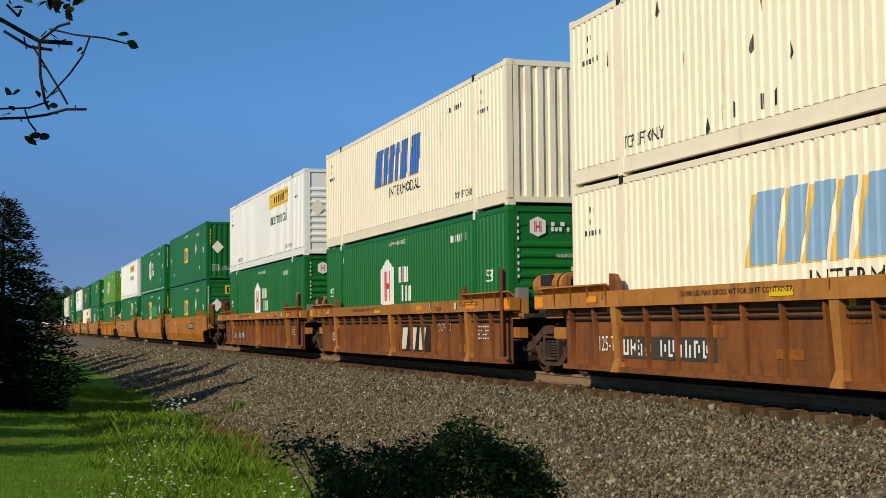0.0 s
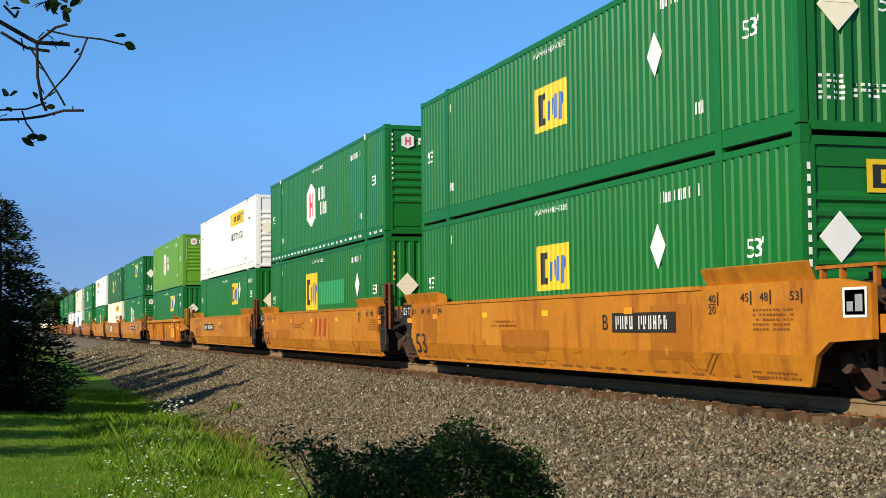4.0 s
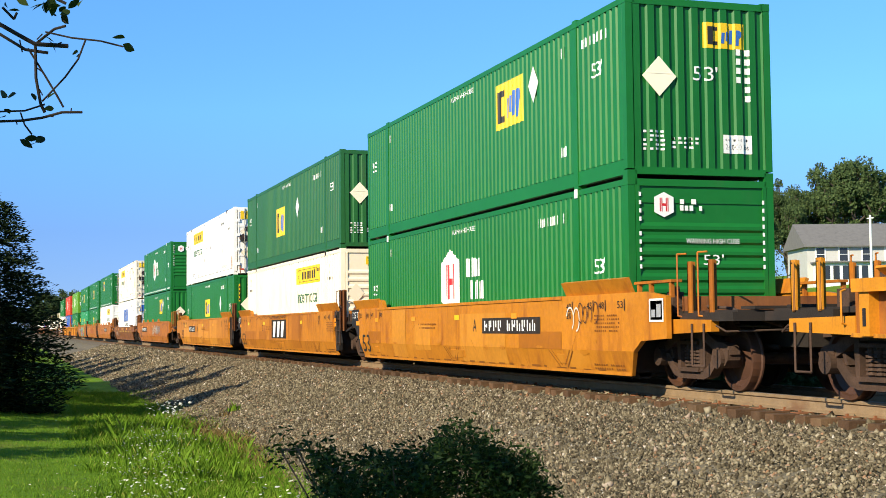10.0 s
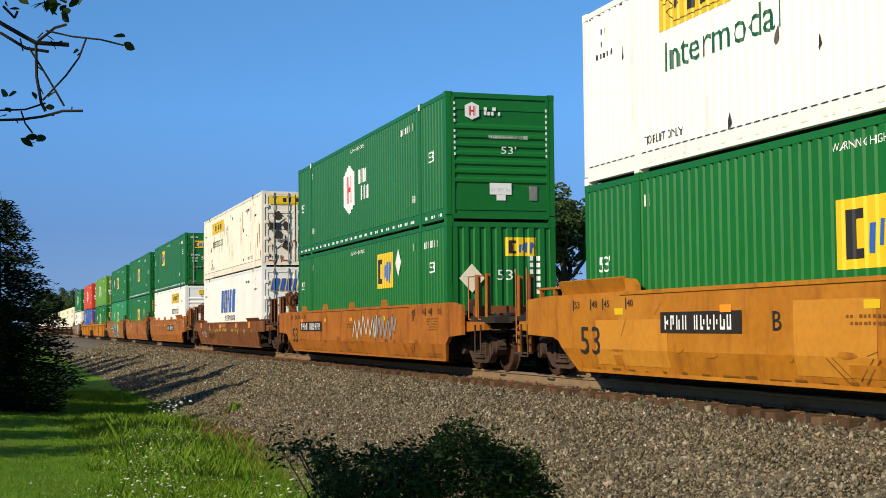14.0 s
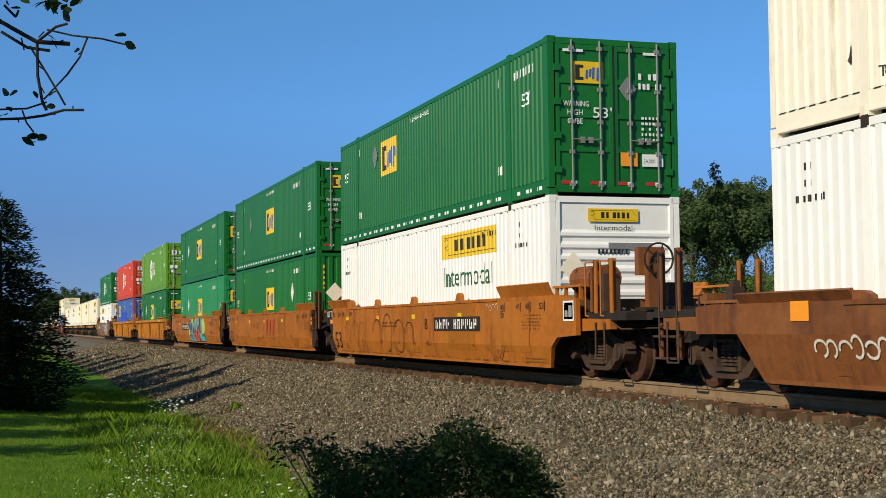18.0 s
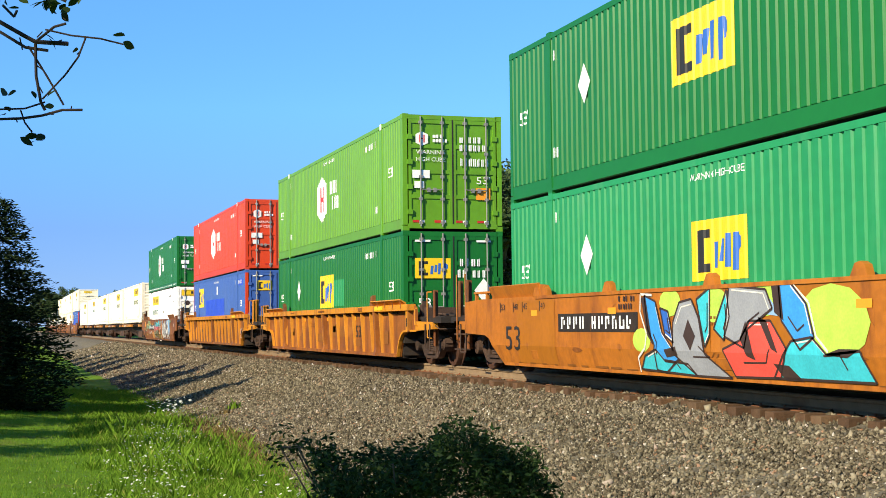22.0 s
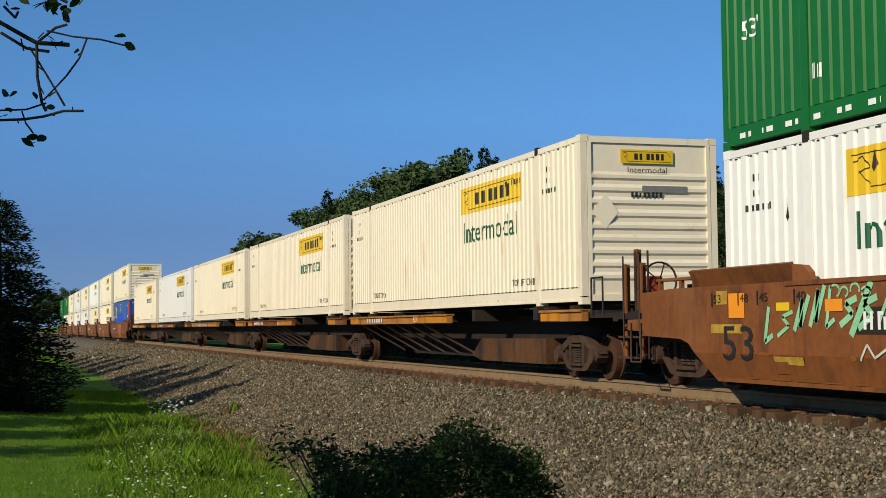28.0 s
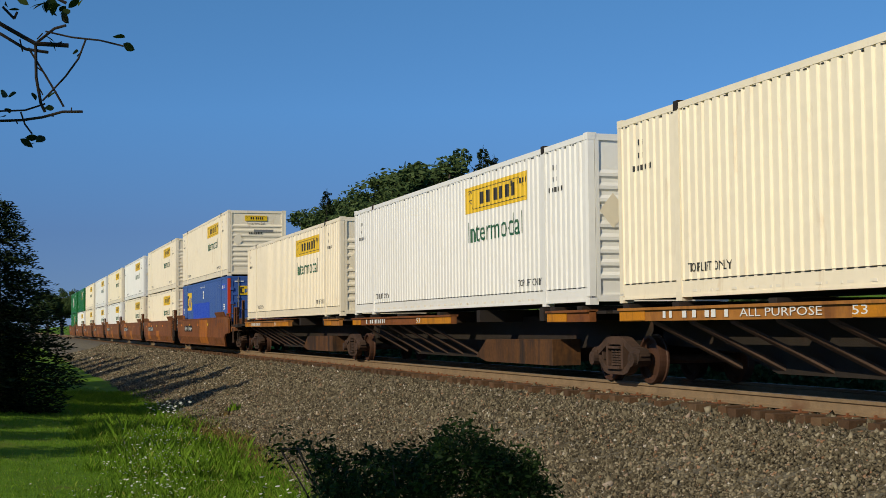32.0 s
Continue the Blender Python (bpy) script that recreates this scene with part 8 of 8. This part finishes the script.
# ---- low brush added right behind the train: its shaded front darkens the view under the cars
def brush(x, y, w, h, seed):
    q = np.random.RandomState(seed)
    n = 2600
    a, rr = q.uniform(0, 6.28, n), q.uniform(0, 1, n) ** 0.6
    lump = 0.75 + 0.25 * np.sin(a * 3 + seed)
    p = np.stack([np.cos(a) * rr * w * lump, np.sin(a) * rr * w * 0.5 * lump, q.uniform(0.02, 1, n) * h * np.sqrt(np.clip(1 - rr ** 2, 0.05, 1)) * lump], -1)
    V, F = scatter(LEAF, LEAF_F, p, spins(n, q), np.repeat(q.uniform(0.12, 0.26, (n, 1)), 3, 1))
    root = thing("brush_clump", "low leafy brush added on the far bank", "shrub", "brush beyond the tracks", (x, y, float(ground_z(x, y)) - 0.05))
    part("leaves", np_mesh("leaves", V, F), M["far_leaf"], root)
    for dx, dy in ((0.2, 0.1), (-0.3, 0.0)):
        part("stem", Geo().path([(0, 0, 0), (dx, dy, h * 0.6)], 0.03), M["bark"], root)


for k in range(19):
    brush(-76 + 3.7 * k + rw.uniform(-0.5, 0.5), 16.0 + rw.uniform(-0.4, 0.6), 3.0, 1.25 + rw.uniform(-0.15, 0.25), 40 + k)

for k, (x, y) in enumerate(((-98, 47.5), (-97, 50.5), (-95, 53), (-94, 56), (-104, 43), (-105, 37), (-106, 31), (-107, 25), (-96, 45))):
    brush(x, y, 4.2, 6.5, 70 + k)
brush(-100, 55, 6.0, 8.0, 90)


# ---- near tree that shades the bush, with the limb that hangs into view
def near_tree():
    root = thing("shade_tree", "leafy apple tree with a sparse low limb", "tree", at=(-4.2, -3.6, float(ground_z(-4.2, -3.6))))
    trunk, crown = broad_tree_mesh(6.4, 0.9, 6500, 0.13, 51)
    part("trunk", trunk, M["bark"], root)
    part("crown", crown, M["leaf"], root)
    o = Vector((-4.2, -3.6, float(ground_z(-4.2, -3.6))))

    def at(x, y, z):
        return tuple(Vector((x, y, z)) - o)
    g = Geo()
    g.path([at(-4.25, -3.5, 1.4), at(-4.5, -2.4, 1.75), at(-4.8, -1.2, 2.1), at(-5.1, -0.3, 2.16)], 0.030)
    part("low_limb", g, M["bark"], root)
    part("twig", Geo().path([at(-5.1, -0.3, 2.16), at(-5.2, -0.03, 2.058), at(-5.18, 0.06, 2.005), at(-5.17, 0.095, 1.985), at(-5.15, 0.21, 1.98)], 0.0085), M["twig"], root)
    part("twig", Geo().path([at(-5.19, -0.03, 2.02), at(-5.18, 0.06, 1.965), at(-5.17, 0.14, 1.955)], 0.006), M["twig"], root)
    part("twig", Geo().path([at(-5.17, 0.095, 1.985), at(-5.15, 0.16, 2.04), at(-5.13, 0.20, 2.05)], 0.005), M["twig"], root)
    part("twig", Geo().path([at(-5.16, 0.13, 2.03), at(-5.12, 0.22, 2.005), at(-5.10, 0.32, 1.995), at(-5.06, 0.40, 1.97)], 0.0036), M["twig"], root)
    part("twig", Geo().path([at(-5.17, 0.095, 1.985), at(-5.17, 0.098, 1.86), at(-5.17, 0.115, 1.765), at(-5.17, 0.13, 1.735)], 0.0062), M["twig"], root)
    part("twig", Geo().path([at(-5.18, 0.07, 1.97), at(-5.17, 0.13, 1.87), at(-5.16, 0.17, 1.80), at(-5.16, 0.195, 1.755)], 0.0042), M["twig"], root)
    part("twig", Geo().path([at(-5.17, 0.12, 1.775), at(-5.15, 0.20, 1.865), at(-5.13, 0.245, 1.93), at(-5.11, 0.27, 2.0)], 0.0035), M["twig"], root)
    part("twig", Geo().path([at(-5.21, -0.06, 1.70), at(-5.19, 0.05, 1.705), at(-5.17, 0.12, 1.715), at(-5.15, 0.19, 1.735), at(-5.13, 0.26, 1.735)], 0.0052), M["twig"], root)
    part("twig", Geo().path([at(-5.2, -0.05, 1.735), at(-5.18, 0.06, 1.74), at(-5.17, 0.13, 1.765)], 0.0036), M["twig"], root)
    part("twig", Geo().path([at(-5.19, 0.045, 1.735), at(-5.19, 0.06, 1.69), at(-5.18, 0.085, 1.655)], 0.0034), M["twig"], root)
    part("twig", Geo().path([at(-5.18, 0.04, 2.0), at(-5.18, 0.05, 1.955)], 0.003), M["twig"], root)
    part("twig", Geo().path([at(-5.2, -0.02, 2.12), at(-5.18, 0.02, 2.075), at(-5.18, 0.03, 2.1)], 0.005), M["twig"], root)
    part("twig", Geo().path([at(-5.15, 0.02, 2.24), at(-5.13, 0.14, 2.16), at(-5.12, 0.2, 2.13)], 0.006), M["twig"], root)
    q = np.random.RandomState(8)
    spots = [(-5.07, 0.385, 2.005), (-5.06, 0.42, 1.968), (-5.2, -0.015, 1.80), (-5.18, 0.015, 1.795), (-5.16, 0.09, 1.79), (-5.17, 0.155, 1.80), (-5.17, 0.145, 1.75), (-5.18, 0.085, 1.64), (-5.19, 0.065, 1.622), (-5.17, 0.115, 1.635),
             (-5.18, 0.10, 1.62), (-5.2, 0.0, 1.74), (-5.2, -0.02, 1.715), (-5.15, 0.145, 2.0), (-5.15, 0.155, 1.975), (-5.14, 0.235, 1.955), (-5.2, -0.01, 2.13), (-5.19, 0.02, 2.11), (-5.2, -0.03, 2.15)]
    spots += [(-5.13 + q.normal(0, 0.03), 0.15 + q.normal(0, 0.045), 2.118 + q.normal(0, 0.010)) for _ in range(18)]
    p = np.array([at(*s) for s in spots])
    oval = np.array([(0, -0.55, 0), (0.20, -0.32, 0.05), (0.29, 0.0, 0.07), (0.20, 0.30, 0.04), (0.0, 0.62, -0.04), (-0.20, 0.30, 0.04), (-0.29, 0.0, 0.07), (-0.20, -0.32, 0.05)])
    V, F = scatter(oval, np.array([range(8)]), p, spins(len(p), q, 1.3), np.repeat(q.uniform(0.036, 0.060, (len(p), 1)), 3, 1))
    # the bush's darker leaf colour stands in for shade on these leaves
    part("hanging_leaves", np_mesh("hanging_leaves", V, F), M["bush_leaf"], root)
    # stubs and thorns along the twigs
    for x, y, z in ((-5.17, 0.06, 2.0), (-5.16, 0.10, 2.0), (-5.15, 0.17, 1.985), (-5.17, 0.098, 1.9), (-5.17, 0.11, 1.82), (-5.14, 0.24, 1.94), (-5.16, 0.15, 1.72), (-5.14, 0.22, 1.73), (-5.18, 0.03, 1.70), (-5.12, 0.20, 2.06)):
        part("twig", Geo().path([at(x, y, z), at(x, y + q.uniform(-0.012, 0.022), z + q.uniform(-0.03, 0.028))], 0.0026), M["twig"], root)


near_tree()


# ---- dark bush before the camera
def bush():
    q = np.random.RandomState(17)
    x0, y0 = -6.3, 1.86
    slim = LEAF * np.array((0.75, 1.15, 1.0))
    z0 = float(ground_z(x0, y0))
    root = thing("bush", "dense dark green leafy bush in shade", "bush", at=(x0, y0, z0))
    across, deep = np.array((0.30, 0.954, 0.0)), np.array((-0.954, 0.30, 0.0))
    us = [-0.67, -0.57, -0.48, -0.34, -0.23, -0.09, 0.04, 0.10, 0.15, 0.19, 0.26, 0.34, 0.39, 0.46, 0.56, 0.60, 0.69]
    tops = [1.66, 1.67, 1.66, 1.55, 1.63, 1.63, 1.65, 1.67, 1.73, 1.77, 1.74, 1.71, 1.64, 1.62, 1.62, 1.52, 1.38]
    P = []
    for k in range(760):
        u = q.uniform(-0.46, 0.64) if k > 40 else q.uniform(-0.66, -0.40)
        top = np.interp(u, us, tops) + q.normal(0, 0.018)
        z = top - (abs(q.normal(0, 0.16)) if k % 3 else q.uniform(0, 1.2)) - 0.03
        if k <= 40:
            z = top - abs(q.normal(0, 0.035))
        c = across * u + deep * q.uniform(-0.38, 0.38) * (1 - (u / 0.75) ** 2) + np.array((0, 0, max(z, 0.15)))
        n = 26 if k > 40 else 7
        P.append(c + q.normal(0, 0.032, (n, 3)))
        if k % 9 == 0:
            mid = c * 0.55 + np.array((0, 0, 0.25))
            part("stem", Geo().path([tuple(across * u * 0.25), tuple(mid), tuple(c)], 0.004, 5), M["bark"], root)
    P = [np.concatenate(P)]
    P = P[0]
    s = q.uniform(0.018, 0.036, len(P))
    V, F = scatter(slim, LEAF_F, P, spins(len(P), q), np.stack([s, s, s], -1))
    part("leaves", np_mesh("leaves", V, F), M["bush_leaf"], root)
    part("stem", Geo().path([tuple(across * -0.25 + np.array((0, 0, 1.2))), tuple(across * -0.38 + np.array((0, 0, 1.53))), tuple(across * -0.5 + np.array((0, 0, 1.64))), tuple(across * -0.66 + np.array((0, 0, 1.645)))], 0.005, 5), M["bark"], root)


bush()


# ---- house on the bank
def house():
    M["siding"] = mat("pale_grey_siding", (0.50, 0.50, 0.47), 0.7, vary=0.08, scale=1.2)
    M["shingle"] = mat("grey_shingles", (0.16, 0.155, 0.15), 0.9, vary=0.2, scale=2.5, dirt=(0.09, 0.085, 0.08), dirt_amount=0.3)
    M["trim_white"] = mat("white_trim", (0.78, 0.78, 0.76), 0.6, vary=0.05)
    M["pane"] = mat("dark_window_glass", (0.03, 0.035, 0.04), 0.08, vary=0.1, spec=0.6)
    root = thing("house", "two-storey pale house with grey roof and glazed porch", "house", at=(-121.4, 77.6, 5.2))
    root.rotation_euler.z = radians(72)          # the long front faces the line
    # local: x along the front, front faces -y
    w, dp = 15.0, 8.0
    part("wall", Geo().box(0, w, 0, dp, -1.5, 3.7), M["siding"], root)
    part("roof", Geo().add([(-0.4, -0.5, 3.6), (w + 0.4, -0.5, 3.6), (w + 0.4, dp / 2, 6.1), (-0.4, dp / 2, 6.1), (w + 0.4, dp + 0.5, 3.6), (-0.4, dp + 0.5, 3.6),
                            (-0.4, -0.5, 3.45), (w + 0.4, -0.5, 3.45), (w + 0.4, dp + 0.5, 3.45), (-0.4, dp + 0.5, 3.45)],
                           [(0, 1, 2, 3), (3, 2, 4, 5), (0, 6, 7, 1), (5, 4, 8, 9), (0, 3, 5), (0, 5, 9, 6), (1, 4, 2), (1, 7, 8, 4), (6, 9, 8, 7)]), M["shingle"], root)
    part("porch", Geo().box(0.6, w - 0.6, -2.4, -0.002, -1.5, 1.75), M["trim_white"], root, "white glazed porch")
    part("porch_roof", Geo().slab([(0.3, 1.76), (w - 0.3, 1.76), (w - 0.3, 1.9), (0.3, 1.9)], -2.8, -0.01), M["shingle"], root)
    for k in range(14):
        win = part("porch_window", shared("porch_window", lambda: Geo().box(0, 0.62, -0.03, 0.0, 0, 1.35).mesh("porch_window")), M["pane"], root, place=pose(1.0 + k * 0.95, -2.405, 0.1))
    for k in range(6):
        win = part("window", shared("house_window", lambda: Geo().box(-0.1, 1.0, -0.05, 0.0, -0.1, 1.5).mesh("window")), M["trim_white"], root, place=pose(0.9 + k * 2.35, -0.005, 2.0))
        part("pane", shared("house_pane", lambda: Geo().box(0.05, 0.85, -0.07, -0.05, 0.05, 0.68).box(0.05, 0.85, -0.07, -0.05, 0.74, 1.36).mesh("pane")), M["pane"], win)
    tagged(part("utility_pole", Geo().rod((0, 0, -3), (0, 0, 7.2), 0.14, 8, 0.11).rod((-0.5, 0, 6.9), (0.5, 0, 6.9), 0.06, 6), M["trim_white"], place=pose(-112.0, 78.6, 4.0)), "pale pole before the house", "utility pole")


house()



# ---------------------------------------------------------------- motion
def motions():
    for ob, lead, z in MOVERS:
        walk(ob, [(t, pose(lead + s, YC, z)) for t, s in GONE])
    # wheels roll at the train's mean speed; all leading (and all trailing) wheelsets share one rolling action
    speed = (GONE[-1][1] - GONE[0][1]) / 32.0 / WHEEL_R
    for s in (1, -1):
        sets = [ob for ob in scene.objects if ob.name.split(".")[0] == "wheelset" and ob.location.x * s > 0]
        first = sets[0]
        walk(first, [(k / FPS, Matrix.Translation((0.9 * s, 0, WHEEL_R)) @ Matrix.Rotation(speed * k / FPS, 4, "Y")) for k in range(32 * FPS + 1)])
        for ob in sets[1:]:
            ob.rotation_mode = "QUATERNION"
            data = ob.animation_data_create()
            data.action = first.animation_data.action
            data.action_slot = first.animation_data.action_slot


motions()
